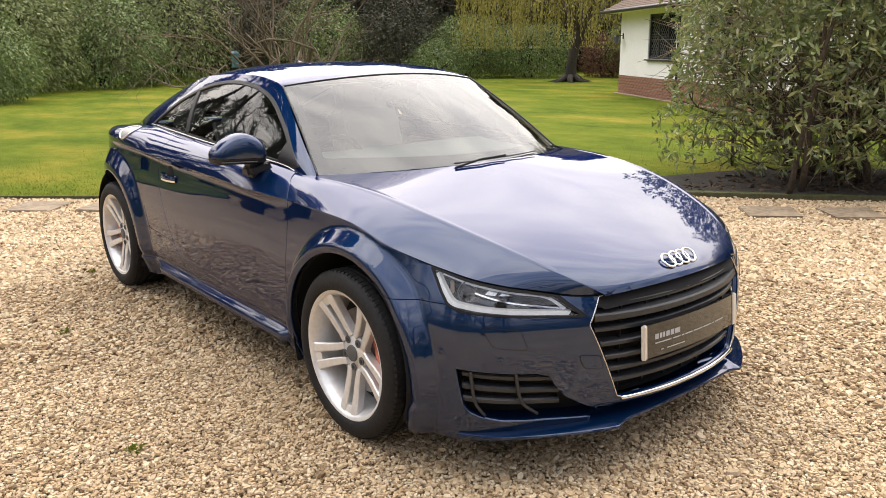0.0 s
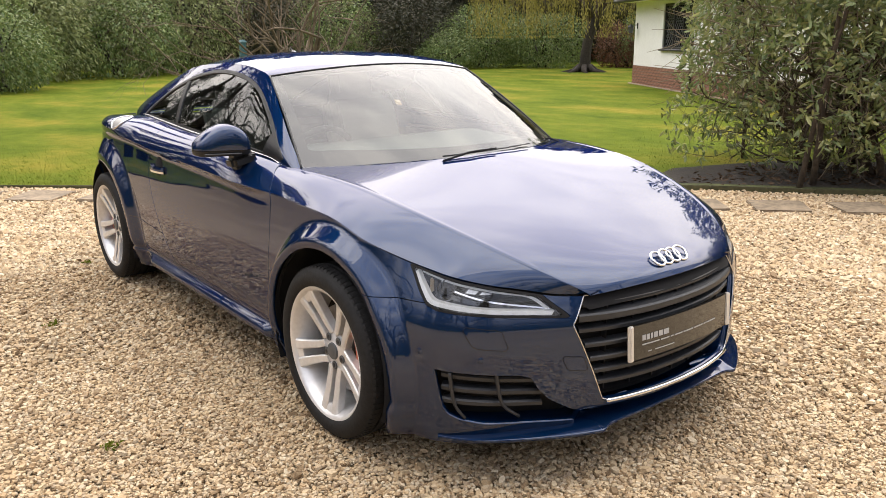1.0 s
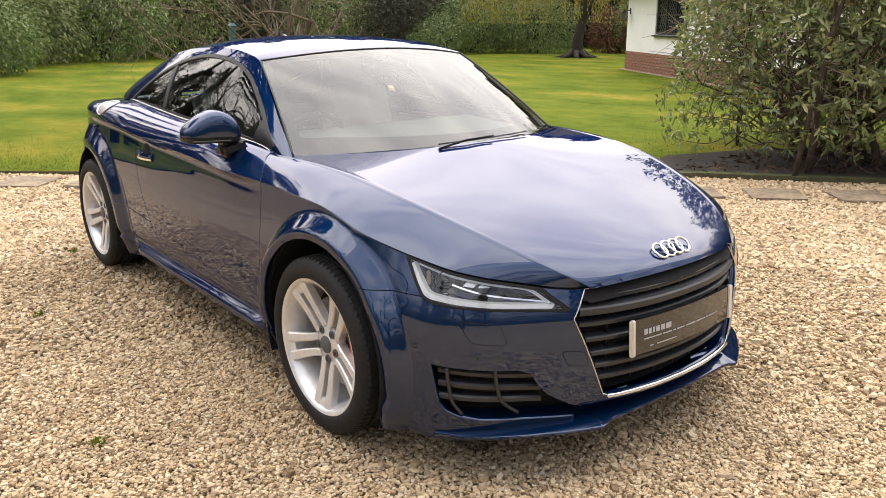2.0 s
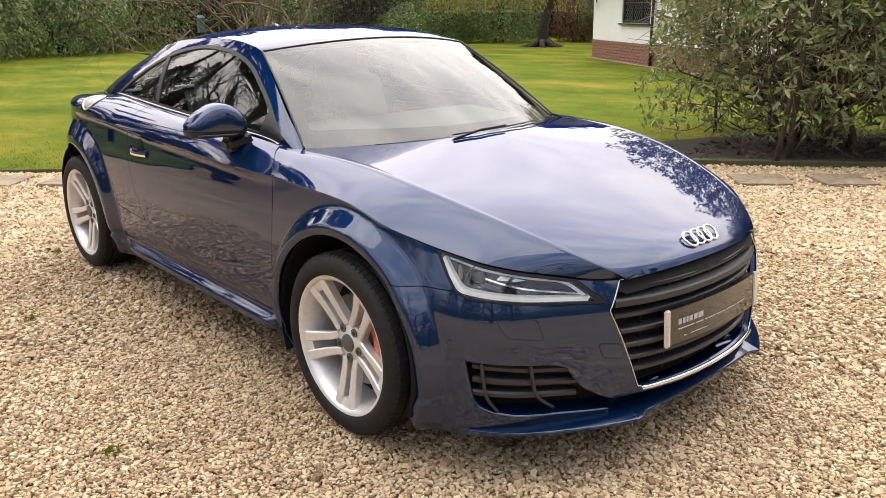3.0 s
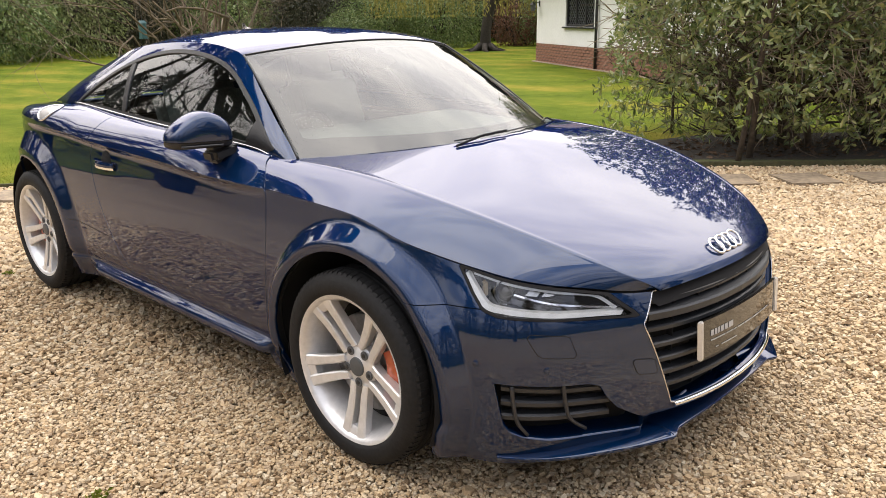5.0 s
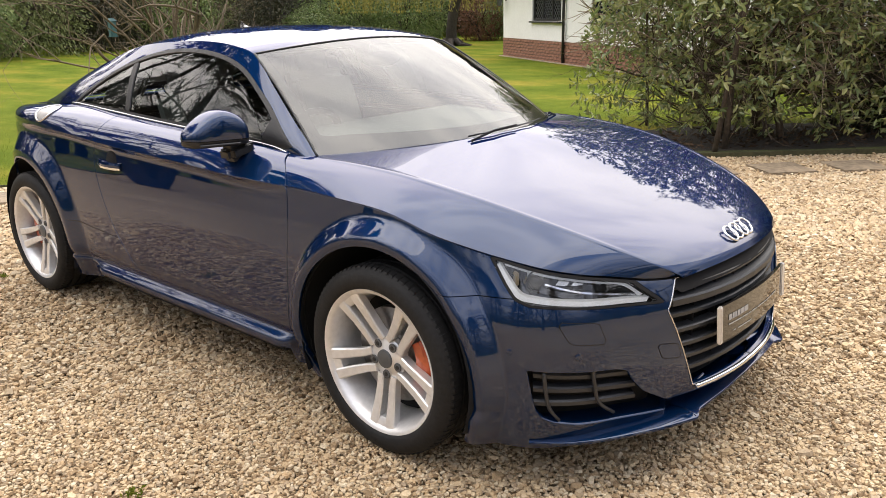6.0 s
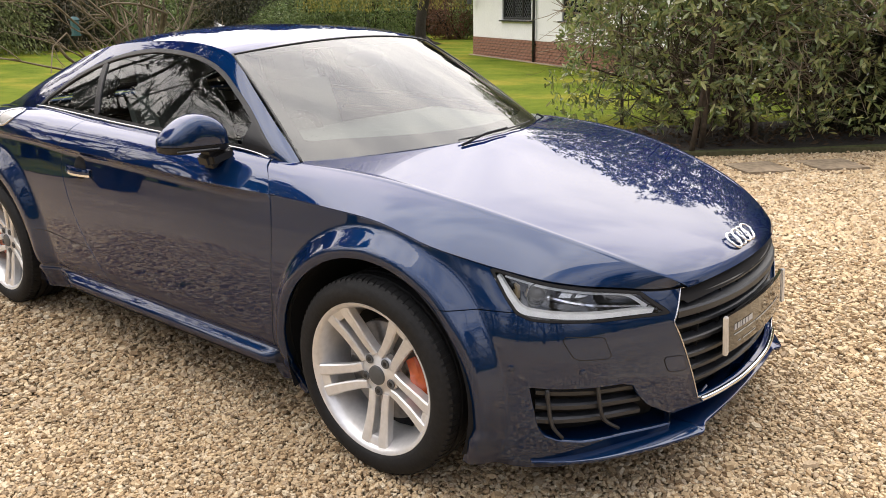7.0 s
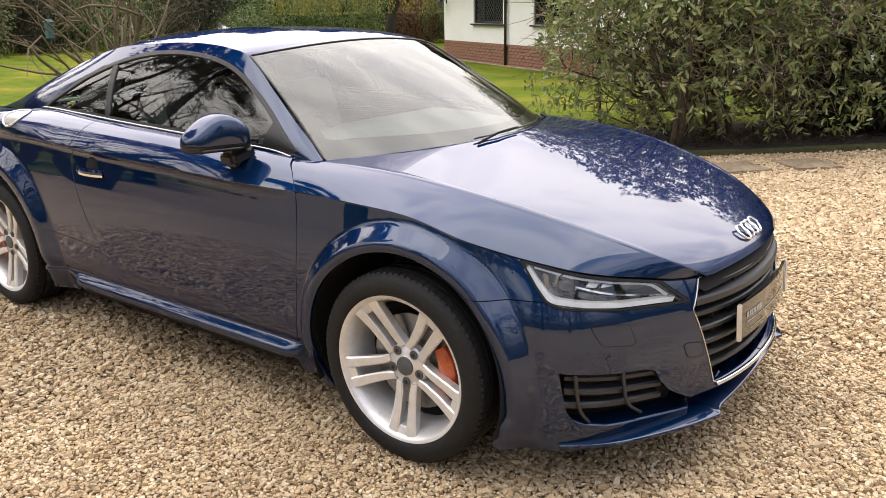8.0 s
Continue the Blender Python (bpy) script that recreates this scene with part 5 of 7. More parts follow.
for flip in (False, True):
    handle = new("door_handle")
    handle.parent = car
    handle["label"] = "body-coloured door handle with bright edge"
    made = []
    # near-black ellipsoid: the shade of the hollow is put into its colour
    bm = bmesh.new()
    bmesh.ops.create_uvsphere(bm, u_segments=24, v_segments=12, radius=1.0, matrix=Matrix.Translation(side_point(-1.632, 0.765, -0.012)) @ Matrix.Diagonal((0.056, 0.021, 0.060, 1)))
    made.append(part("handle_cup", bm, VOID, handle, "recess with its shadow as near-black colour"))
    xs_ = np.linspace(-1.735, -1.545, 24)
    path = np.array([side_point(x, 0.762 - 0.02 * (x + 1.64), 0.024 - 2.2 * (x + 1.64) ** 2) for x in xs_])
    outs = np.tile(np.array([[0.0, -1.0]]), (24, 1))
    v, fcs = swept(path, outs, [(0.006, 0.006), (0.003, 0.016), (-0.012, 0.017), (-0.014, -0.014), (0.002, -0.014), (0.006, -0.006)])
    made.append(mesh_object("handle_grip", v, fcs, PAINT, handle))
    v, fcs = swept(path + np.array([0, 0, -0.006]), outs, [(0.0075, 0.003), (0.0075, -0.006), (0.0, -0.008), (0.0, 0.003)])
    made.append(mesh_object("handle_strip", v, fcs, CHROME, handle, "bright strip"))

    mirror = new("door_mirror")
    mirror.parent = car
    mirror["label"] = "body-coloured door mirror with black base"
    shell, lower_bm = bmesh.new(), bmesh.new()
    rings_u, rings_l = [], []
    for t in np.linspace(0.0, 1.0, 26):
        y = -0.752 - 0.212 * t
        edge = (1 - (2 * t - 1) ** 8) ** 0.5 if 0 < t < 1 else 0.0
        peak = math.sin(math.pi / 2 * (t + 0.16) / 0.56) if t < 0.40 else math.cos(math.pi / 2 * (t - 0.40) / 0.60)
        high = (0.026 + 0.072 * peak) * (0.25 + 0.75 * edge)
        fore, aft = 0.082 * (0.2 + 0.8 * edge) * (1 - 0.25 * t), 0.045 * (0.2 + 0.8 * edge)
        cx = -0.772 - 0.035 * t
        ring = []
        for a in np.linspace(0, math.pi, 17):
            c, q = math.cos(a), math.sin(a)
            c = math.copysign(abs(c) ** 0.55, c)
            ring.append((cx + (fore if c > 0 else aft) * c, y, 0.952 + 0.004 * t + high * q**0.65))
        rings_u.append([shell.verts.new(p) for p in ring])
        low_ring = []
        for a in np.linspace(0, -math.pi, 13):
            c, q = math.cos(a), math.sin(a)
            c = math.copysign(abs(c) ** 0.6, c)
            low_ring.append((cx + (fore if c > 0 else aft) * c * 0.97, y, 0.950 + 0.004 * t - 0.026 * (0.35 + 0.65 * edge) * abs(q) ** 0.5))
        rings_l.append([lower_bm.verts.new(p) for p in low_ring])
    for bmx, rings in ((shell, rings_u), (lower_bm, rings_l)):
        for a, b in zip(rings, rings[1:]):
            for k in range(len(a) - 1):
                bmx.faces.new((a[k], a[k + 1], b[k + 1], b[k]))
        bmx.faces.new(rings[0])
        bmx.faces.new(rings[-1][::-1])
        bmesh.ops.recalc_face_normals(bmx, faces=bmx.faces[:])
    made.append(part("mirror_cap", shell, PAINT, mirror, angle=50))
    made.append(part("mirror_base", lower_bm, BLACK, mirror, "black lower shell", angle=50))
    strip = [(-0.772 - 0.035 * t + 0.083 * (1 - 0.25 * t), -0.752 - 0.212 * t, 0.937 + 0.004 * t) for t in np.linspace(0.25, 0.90, 14)]
    v, fcs = tube_arrays(strip, 0.0042, 6)
    made.append(mesh_object("indicator_strip", v, fcs, SATIN, mirror, "slim grey indicator strip", smooth=True))
    bm = box_bm((0.085, 0.110, 0.060), pose(-0.760, -0.785, 0.905, 12, 0, 0), 0.018, 3)
    made.append(part("mirror_foot", bm, BLACK, mirror, "black foot"))
    bm = box_bm((0.008, 0.120, 0.060), pose(-0.818, -0.852, 0.972), 0.02, 3)
    made.append(part("mirror_glass", bm, CHROME, mirror, "mirror glass"))

    if flip:
        for ob in made[3:]:
            ob.data.transform(Matrix.Translation((-0.20, -0.752, 0.90)) @ Matrix.Diagonal((0.85, 0.62, 0.85, 1)) @ Matrix.Translation((0.0, 0.752, -0.90)))

    fuel = new("fuel_flap")
    fuel.parent = car
    fuel["label"] = "round bright-rimmed fuel flap"
    rim = [shoulder_at(-2.250 + FLAP_R * math.cos(a), FLAP_UP + FLAP_R * math.sin(a), 0.002) for a in np.linspace(0, 2 * math.pi, 48, endpoint=False)]
    made.append(tube_part("flap_rim", rim, 0.0052, ALUMINIUM, fuel, "bright metal rim", 8, True))
    disc_v = [shoulder_at(-2.250, FLAP_UP, 0.0045)]
    for q in (0.35, 0.70, 0.97):
        disc_v += [shoulder_at(-2.250 + FLAP_R * q * math.cos(a), FLAP_UP + FLAP_R * q * math.sin(a), 0.0045 - 0.003 * q * q) for a in np.linspace(0, 2 * math.pi, 48, endpoint=False)]
    disc_f = [(0, 1 + k, 1 + (k + 1) % 48) for k in range(48)]
    disc_f += [(1 + 48 * r + k, 49 + 48 * r + k, 49 + 48 * r + (k + 1) % 48, 1 + 48 * r + (k + 1) % 48) for r in (0, 1) for k in range(48)]
    made.append(mesh_object("flap_disc", disc_v, disc_f, DISC, fuel, "brushed metal disc", smooth=True))
    for k in range(8):
        a = 2 * math.pi * (k + 0.5) / 8
        c = shoulder_at(-2.250 + FLAP_R * 0.86 * math.cos(a), FLAP_UP + FLAP_R * 0.86 * math.sin(a), 0.003)
        bm = bmesh.new()
        bmesh.ops.create_icosphere(bm, subdivisions=1, radius=0.0040, matrix=Matrix.Translation(c))
        made.append(part("flap_bolt", bm, ALUMINIUM, fuel))
    if flip:
        for ob in made:
            ob.data.transform(Matrix.Diagonal((1, -1, 1, 1)))
            ob.data.flip_normals()
        for ob in (fuel, *fuel.children):
            bpy.data.objects.remove(ob)

for base_y in (-0.24, 0.50):
    wiper = new("wiper")
    wiper.parent = car
    wiper["label"] = "black windscreen wiper"
    def screen_at(y, up):
        s = y / 0.684
        return Vector((-0.13 - 0.310 * abs(s) ** 2.1 - up * 0.80, y, 0.925 - 0.028 * s * s + up * 0.42))
    if base_y < 0:
        path = [screen_at(y, u) + Vector((0.005, 0, 0.009)) for y, u in ((-0.22, 0.0), (-0.10, 0.004), (0.04, 0.008), (0.16, 0.011), (0.28, 0.013))]
    else:
        path = [screen_at(y, u) + Vector((0.005, 0, 0.009)) for y, u in ((0.60, 0.0), (0.54, 0.006), (0.47, 0.010), (0.40, 0.012))]
    v, fcs = tube_arrays([tuple(p) for p in path], 0.0028, 6)
    mesh_object("blade", v, fcs, BLACK, wiper, smooth=True)
    arm = [path[0] + Vector((0.03, -0.02 if base_y < 0 else 0.02, -0.012)), path[1] + Vector((0.008, 0, 0.005)), path[2] + Vector((0.004, 0, 0.006))]
    v, fcs = tube_arrays([tuple(p) for p in arm], [0.0045, 0.004, 0.003], 6)
    mesh_object("arm", v, fcs, VOID, wiper, smooth=True)
cowl = []
for y in np.linspace(-0.62, 0.62, 40):
    s = y / 0.684
    cowl.append((-0.108 - 0.310 * abs(s) ** 2.1, y, 0.906 - 0.028 * s * s))
v, fcs = tube_arrays(cowl, 0.009, 6)
mesh_object("scuttle_trim", v, fcs, VOID, car, "black scuttle trim", smooth=True)
bm = bmesh.new()
sec = []
for x, h, wd in ((-1.785, 0.0, 0.008), (-1.772, 0.040, 0.003), (-1.758, 0.041, 0.003), (-1.742, 0.022, 0.007), (-1.70, 0.008, 0.011), (-1.66, 0.0, 0.007)):
    z0 = float(roof_mid(x)) - 0.004
    sec.append([bm.verts.new((x, -wd, z0)), bm.verts.new((x, 0, z0 + h + 0.004)), bm.verts.new((x, wd, z0))])
for a, b in zip(sec, sec[1:]):
    for i, j in ((0, 1), (1, 2)):
        bm.faces.new((a[i], a[j], b[j], b[i]))
part("aerial_fin", bm, ALUMINIUM, car, "small fin aerial on the roof")


# ---- wheels
def spoke_mesh(name, parent, side, angle):
    """One of a pair of bars from the hub to the rim."""
    bm = bmesh.new()
    rows_ = []
    for r, y, half, offs in ((0.058, -0.066, 0.0125, 0.0290), (0.090, -0.072, 0.0140, 0.0262), (0.15, -0.083, 0.0160, 0.0290), (0.202, -0.096, 0.0185, 0.0335), (0.232, -0.101, 0.0215, 0.0380)):
        row = []
        for t, dy in ((-half, 0.004), (-half * 0.72, 0.0), (half * 0.72, 0.0), (half, 0.004), (half * 0.7, 0.034), (-half * 0.7, 0.034)):
            row.append(bm.verts.new((offs * side + t, y + dy, r)))
        rows_.append(row)
    for a, b in zip(rows_, rows_[1:]):
        for k in range(6):
            bm.faces.new((a[k], a[(k + 1) % 6], b[(k + 1) % 6], b[k]))
    bm.faces.new(rows_[0][::-1])
    bm.faces.new(rows_[-1])
    bmesh.ops.recalc_face_normals(bm, faces=bm.faces[:])
    bm.transform(Matrix.Rotation(radians(angle), 4, "Y"))
    return part(name, bm, ALLOY, parent, angle=25)


def wheel(x, y, turn):
    bm = lathe([(0.214, 0.100), (0.246, 0.106), (0.248, 0.098), (0.226, 0.085), (0.212, 0.03), (0.214, -0.03), (0.226, -0.075), (0.235, -0.098), (0.242, -0.106), (0.2515, -0.109), (0.2540, -0.104), (0.2515, -0.098), (0.244, -0.094)], 72)
    bmesh.ops.recalc_face_normals(bm, faces=bm.faces[:])
    w = part("wheel", bm, ALLOY, car, "silver alloy wheel with five twin spokes")
    w.data.transform(Matrix.Diagonal((0.945, 1, 0.945, 1)))
    w.matrix_local = Matrix.Translation((x, y, WHEEL_R)) @ Matrix.Rotation(radians(turn), 4, "Z")
    prof = [(0.232, -0.096), (0.2395, -0.110), (0.250, -0.116), (0.270, -0.1175), (0.286, -0.113), (0.298, -0.104), (0.305, -0.092), (0.3085, -0.075)]
    full = prof[:]
    for c in (-0.058, -0.020, 0.020, 0.058):
        full += [(0.309, c - 0.006), (0.3015, c - 0.005), (0.3015, c + 0.005), (0.309, c + 0.006)]
    full += [(r, -a) for r, a in reversed(prof)]
    bm = lathe(full, 96)
    bmesh.ops.recalc_face_normals(bm, faces=bm.faces[:])
    tyre = part("tyre", bm, RUBBER, w, "black low-profile tyre")
    blocks = []
    for k in range(84):
        a = 2 * math.pi * k / 84
        for sgn in (-1, 1):
            vs = []
            for da, r, yy in ((-0.020, 0.3105, 0.066), (0.024, 0.3105, 0.066), (0.014, 0.3070, 0.096), (-0.030, 0.3070, 0.096), (-0.020, 0.294, 0.066), (0.024, 0.294, 0.066), (0.014, 0.287, 0.110), (-0.030, 0.287, 0.110)):
                vs.append((r * math.cos(a + da), sgn * yy, r * math.sin(a + da)))
            blocks.append((vs, [(0, 1, 2, 3), (4, 7, 6, 5), (0, 4, 5, 1), (1, 5, 6, 2), (2, 6, 7, 3), (3, 7, 4, 0)]))
    v_, f_ = joined(blocks)
    tagged(mesh_object("tread", v_, f_, RUBBER, w), kind="stuff")
    for k in range(5):
        for side in (-1, 1):
            spoke_mesh("spoke", w, side, 180 + 72 * k)
        bm = bmesh.new()
        bars = [[bm.verts.new((q * half, yy + dy, r)) for q, dy in ((-1, 0.0), (1, 0.0), (0.9, 0.030), (-0.9, 0.030))] for r, half, yy in ((0.196, 0.016, -0.086), (0.208, 0.021, -0.0935), (0.233, 0.030, -0.099))]
        for a, b in zip(bars, bars[1:]):
            for i in range(4):
                bm.faces.new((a[i], a[(i + 1) % 4], b[(i + 1) % 4], b[i]))
        bm.faces.new(bars[0][::-1])
        bm.faces.new(bars[-1])
        bmesh.ops.recalc_face_normals(bm, faces=bm.faces[:])
        bm.transform(Matrix.Rotation(radians(180 + 72 * k), 4, "Y"))
        part("spoke_web", bm, ALLOY, w, angle=25)
    bm = lathe([(0.0, -0.068), (0.030, -0.068), (0.034, -0.065), (0.062, -0.061), (0.070, -0.054), (0.073, -0.020), (0.073, 0.02)], 40)
    part("hub", bm, ALLOY, w)
    bm = lathe([(0.0, -0.0760), (0.024, -0.0755), (0.029, -0.0740), (0.031, -0.068)], 32)
    part("centre_cap", bm, LEAD, w, "grey centre cap")
    for k in range(5):
        a = radians(90 + 36 + 72 * k)
        m = Matrix.Translation((0.0535 * math.cos(a), 0, 0.0535 * math.sin(a)))
        bm = lathe([(0.0150, -0.0640), (0.0140, -0.0675)], 18, "y", None, m)
        lathe([(0.0140, -0.0675), (0.0, -0.0672)], 18, "y", bm, m)
        part("bolt_hole", bm, LEAD, w)
        bm = lathe([(0.0, -0.0695), (0.0065, -0.0693), (0.0078, -0.0670)], 6, "y", None, m)
        part("wheel_bolt", bm, BLACK, w)
    bm = lathe([(0.075, -0.022), (0.156, -0.022), (0.157, 0.004), (0.075, 0.004), (0.075, -0.035), (0.045, -0.035)], 48)
    part("brake_disc", bm, DISC, w, "steel brake disc")
    bm = bmesh.new()
    secs = []
    for a in np.linspace(-38, 34, 12):
        c, s = math.cos(radians(a)), math.sin(radians(a))
        k = 1 - 0.10 * abs(a + 2) / 36
        secs.append([bm.verts.new((r * c, yy, r * s)) for r, yy in ((0.108, -0.030), (0.112, -0.046 * k), (0.150, -0.050 * k), (0.170 * k, -0.040), (0.172 * k, 0.03), (0.108, 0.03))])
    for a, b in zip(secs, secs[1:]):
        for k in range(6):
            bm.faces.new((a[k], a[(k + 1) % 6], b[(k + 1) % 6], b[k]))
    bm.faces.new(secs[0][::-1])
    bm.faces.new(secs[-1])
    bmesh.ops.recalc_face_normals(bm, faces=bm.faces[:])
    if turn:
        bm.transform(Matrix.Diagonal((-1, 1, 1, 1)))
        bmesh.ops.reverse_faces(bm, faces=bm.faces[:])
    if x < -1:
        bm.transform(Matrix.Diagonal((-1, 1, 1, 1)))
        bmesh.ops.reverse_faces(bm, faces=bm.faces[:])
    part("brake_caliper", bm, ORANGE, w, "orange-red brake caliper")
    bm = lathe([(0.20, 0.02), (0.0, 0.02)], 24)
    part("backing_plate", bm, VOID, w)
    return w


for x in (AXLE_F, AXLE_R):
    out = 0.768 if x > -1 else 0.752
    wheel(x, -out, 0)
    wheel(x, out, 180)
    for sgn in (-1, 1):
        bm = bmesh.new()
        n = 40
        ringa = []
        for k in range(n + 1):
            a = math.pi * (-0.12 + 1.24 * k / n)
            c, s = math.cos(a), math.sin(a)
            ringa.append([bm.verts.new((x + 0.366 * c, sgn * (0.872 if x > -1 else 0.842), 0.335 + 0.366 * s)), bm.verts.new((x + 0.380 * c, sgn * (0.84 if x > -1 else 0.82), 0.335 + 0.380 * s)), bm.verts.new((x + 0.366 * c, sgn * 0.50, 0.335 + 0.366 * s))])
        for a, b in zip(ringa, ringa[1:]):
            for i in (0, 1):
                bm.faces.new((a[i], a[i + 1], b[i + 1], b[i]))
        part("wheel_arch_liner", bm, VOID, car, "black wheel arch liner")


# ---- cabin
part("dashboard", box_bm((0.74, 1.28, 0.16), pose(-0.60, 0, 0.825, 0, 3, 0), 0.07, 5), DASH, car, "grey dashboard")
# headliner, extended under the rear glass to block the light coming through it
lining = cut(ROOF, lambda p: least(p[:, 0] + 2.72, 0.47 + p[:, 1]))
panel("headliner", both(lining), HEADLINER, car, 0.0, "grey cloth headliner", lift=-0.03)
part("cabin_floor", box_bm((2.0, 1.25, 0.06), pose(-1.45, 0, 0.30), 0.01), VOID, car)
part("parcel_shelf", box_bm((0.75, 1.05, 0.05), pose(-2.35, 0, 0.90), 0.01), BLACK, car)
for y in (-0.34, 0.34):
    part("seat_cushion", box_bm((0.52, 0.48, 0.18), pose(-1.22, y, 0.50, 0, -8, 0), 0.06, 3), SEAT, car)
    part("seat_back", box_bm((0.16, 0.46, 0.58), pose(-1.56, y, 0.80, 0, -20, 0), 0.06, 3), SEAT, car)
    part("headrest", box_bm((0.10, 0.27, 0.19), pose(-1.71, y, 1.12, 0, -14, 0), 0.04, 3), SEAT, car)
    # black box added to block the bright lawn behind the quarter window
    part("pillar_lining", box_bm((0.30, 0.03, 0.20), pose(-1.84, math.copysign(0.60, y), 1.06, math.copysign(30, y), 0, 0), 0.012), BLACK, car)
    part("door_lining", box_bm((1.15, 0.05, 0.50), pose(-1.12, y * 2.15, 0.62), 0.02), BLACK, car)
ringpts = []
for a in np.linspace(0, 2 * math.pi, 36, endpoint=False):
    q = Matrix.Rotation(radians(-62), 4, "Y") @ Vector((0.18 * math.cos(a), 0.18 * math.sin(a), 0))
    ringpts.append((-0.93 + q.x, -0.34 + q.y, 0.83 + q.z))
tube_part("steering_wheel", ringpts, 0.015, BLACK, car, "black steering wheel", 8, True)
bm = bmesh.new()
bmesh.ops.create_uvsphere(bm, u_segments=20, v_segments=10, radius=1.0, matrix=Matrix.Translation((-0.80, 0.0, 1.175)) @ Matrix.Diagonal((0.022, 0.115, 0.034, 1)))
part("interior_mirror", bm, BLACK, car, "rear-view mirror")


# ---------------------------------------------------------------- garden
def leaf_mesh(centres, ways, sizes, shape, seed, droop=0.3):
    """Many folded leaves as one mesh: each lies along its way."""
    rng = np.random.default_rng(seed)
    n = len(centres)
    ways = ways / (np.linalg.norm(ways, axis=1, keepdims=True) + 1e-9)
    ref = rng.normal(0, 1, (n, 3))
    across = np.cross(ways, ref)
    across /= np.linalg.norm(across, axis=1, keepdims=True) + 1e-9
    up = np.cross(across, ways)
    pts = np.array(shape, float)
    v = centres[:, None] + sizes[:, None, None] * (pts[None, :, 0:1] * ways[:, None] + pts[None, :, 1:2] * across[:, None] + pts[None, :, 2:3] * up[:, None])
    v[:, :, 2] -= droop * sizes[:, None] * pts[None, :, 0] ** 2
    return v


OVAL = [(0, 0, 0), (0.45, 0.17, 0.05), (1.0, 0, -0.02), (0.45, -0.17, 0.05)]
LOBE = [(0, 0, 0), (0.50, 0.27, 0.05), (1.0, 0, -0.02), (0.50, -0.27, 0.05)]
BROAD = [(0, 0, 0), (0.30, 0.140, 0.03), (0.68, 0.160, 0.03), (1.0, 0, -0.03), (0.68, -0.160, 0.03), (0.30, -0.140, 0.03)]
LONG = [(0, 0, 0), (0.30, 0.105, 0.03), (0.70, 0.10, 0.03), (1.0, 0, 0), (0.70, -0.10, 0.03), (0.30, -0.105, 0.03)]


def leaf_object(name, v, material, parent=None, label=""):
    n, k = v.shape[:2]
    faces = np.arange(n * k).reshape(n, k)
    if k == 6:
        base = np.arange(n)[:, None] * 6
        faces = np.concatenate([base + np.array([[0, 1, 2, 3]]), base + np.array([[0, 3, 4, 5]])], 0)
    ob = fast_mesh(name, v.reshape(-1, 3), faces, material)
    if parent is not None:
        ob.parent = parent
    if label:
        ob["label"] = label
    return ob


def lumpy_points(n, centre, radii, seed, shell=0.45, freq=1.3, amp=0.30):
    """Points in the outer shell of an uneven rounded mass."""
    rng = np.random.default_rng(seed)
    d = rng.normal(0, 1, (n, 3))
    d /= np.linalg.norm(d, axis=1, keepdims=True)
    r = 1 - shell * rng.uniform(0, 1, n) ** 1.6
    big = np.array([noise.noise(Vector(q * freq) + Vector((seed * 1.7, 0, 0))) for q in d])
    small = np.array([noise.noise(Vector(q * freq * 3.1) + Vector((0, seed * 2.3, 0))) for q in d])
    r = r * (1 + amp * big + amp * 0.6 * small)
    keep = small > -0.42
    p = np.asarray(centre) + d * r[:, None] * np.asarray(radii)
    return p[keep], d[keep]


def shrub(name, centre, radii, n, size, material, seed, label, category="shrub", stems=6, group=""):
    base = tagged(new(name), label, category, group)
    base.location = (centre[0], centre[1], 0)
    rng = np.random.default_rng(seed)
    p, d = lumpy_points(int(n * 2.6), (0, 0, centre[2]), radii, seed, 0.5)
    ok = p[:, 2] > 0.02
    p, d = p[ok], d[ok]
    w = d + rng.normal(0, 0.7, d.shape)
    v = leaf_mesh(p, w, 0.80 * size * rng.uniform(0.6, 1.3, len(p)), LOBE, seed)
    leaf_object("foliage", v, material, base)
    pieces = []
    for k in range(stems):
        a = rng.uniform(0, 2 * math.pi)
        tip = np.array([math.cos(a) * radii[0] * 0.7, math.sin(a) * radii[1] * 0.7, centre[2] + radii[2] * rng.uniform(0.1, 0.7)])
        mid = tip * 0.5 + rng.normal(0, 0.1, 3)
        pieces.append(tube_arrays(spline([(rng.normal(0, 0.15), rng.normal(0, 0.15), -0.02), mid, tip], 7), np.linspace(0.05, 0.012, 7), 5))
    sv, sf = joined(pieces)
    tagged(mesh_object("stem_growth", sv, sf, BARK_DARK, base, smooth=True), kind="stuff")
    return base


def grow(rng, start, way, length, radius, depth, pieces, tips, spread=0.55, lift=0.1, sides=5, shrink=0.68, forks=(2, 4)):
    """A limb that bends and forks."""
    n = 6
    pts = [np.array(start, float)]
    w = np.array(way, float)
    for k in range(n - 1):
        w = w + rng.normal(0, 0.16, 3) + np.array([0, 0, lift * 0.25])
        w /= np.linalg.norm(w)
        pts.append(pts[-1] + w * length / (n - 1))
    pieces.append(tube_arrays(pts, np.linspace(radius, radius * 0.55, n), sides if depth > 1 else 4, False))
    if depth <= 0:
        tips.append((pts[-1], w))
        return
    for _ in range(int(rng.integers(*forks))):
        i = int(rng.integers(2, n))
        b = w + rng.normal(0, spread, 3) + np.array([0, 0, lift])
        b /= np.linalg.norm(b)
        grow(rng, pts[i], b, length * rng.uniform(0.55, 0.85), radius * 0.5, depth - 1, pieces, tips, spread, lift, sides, shrink, forks)
    tips.append((pts[-1], w))


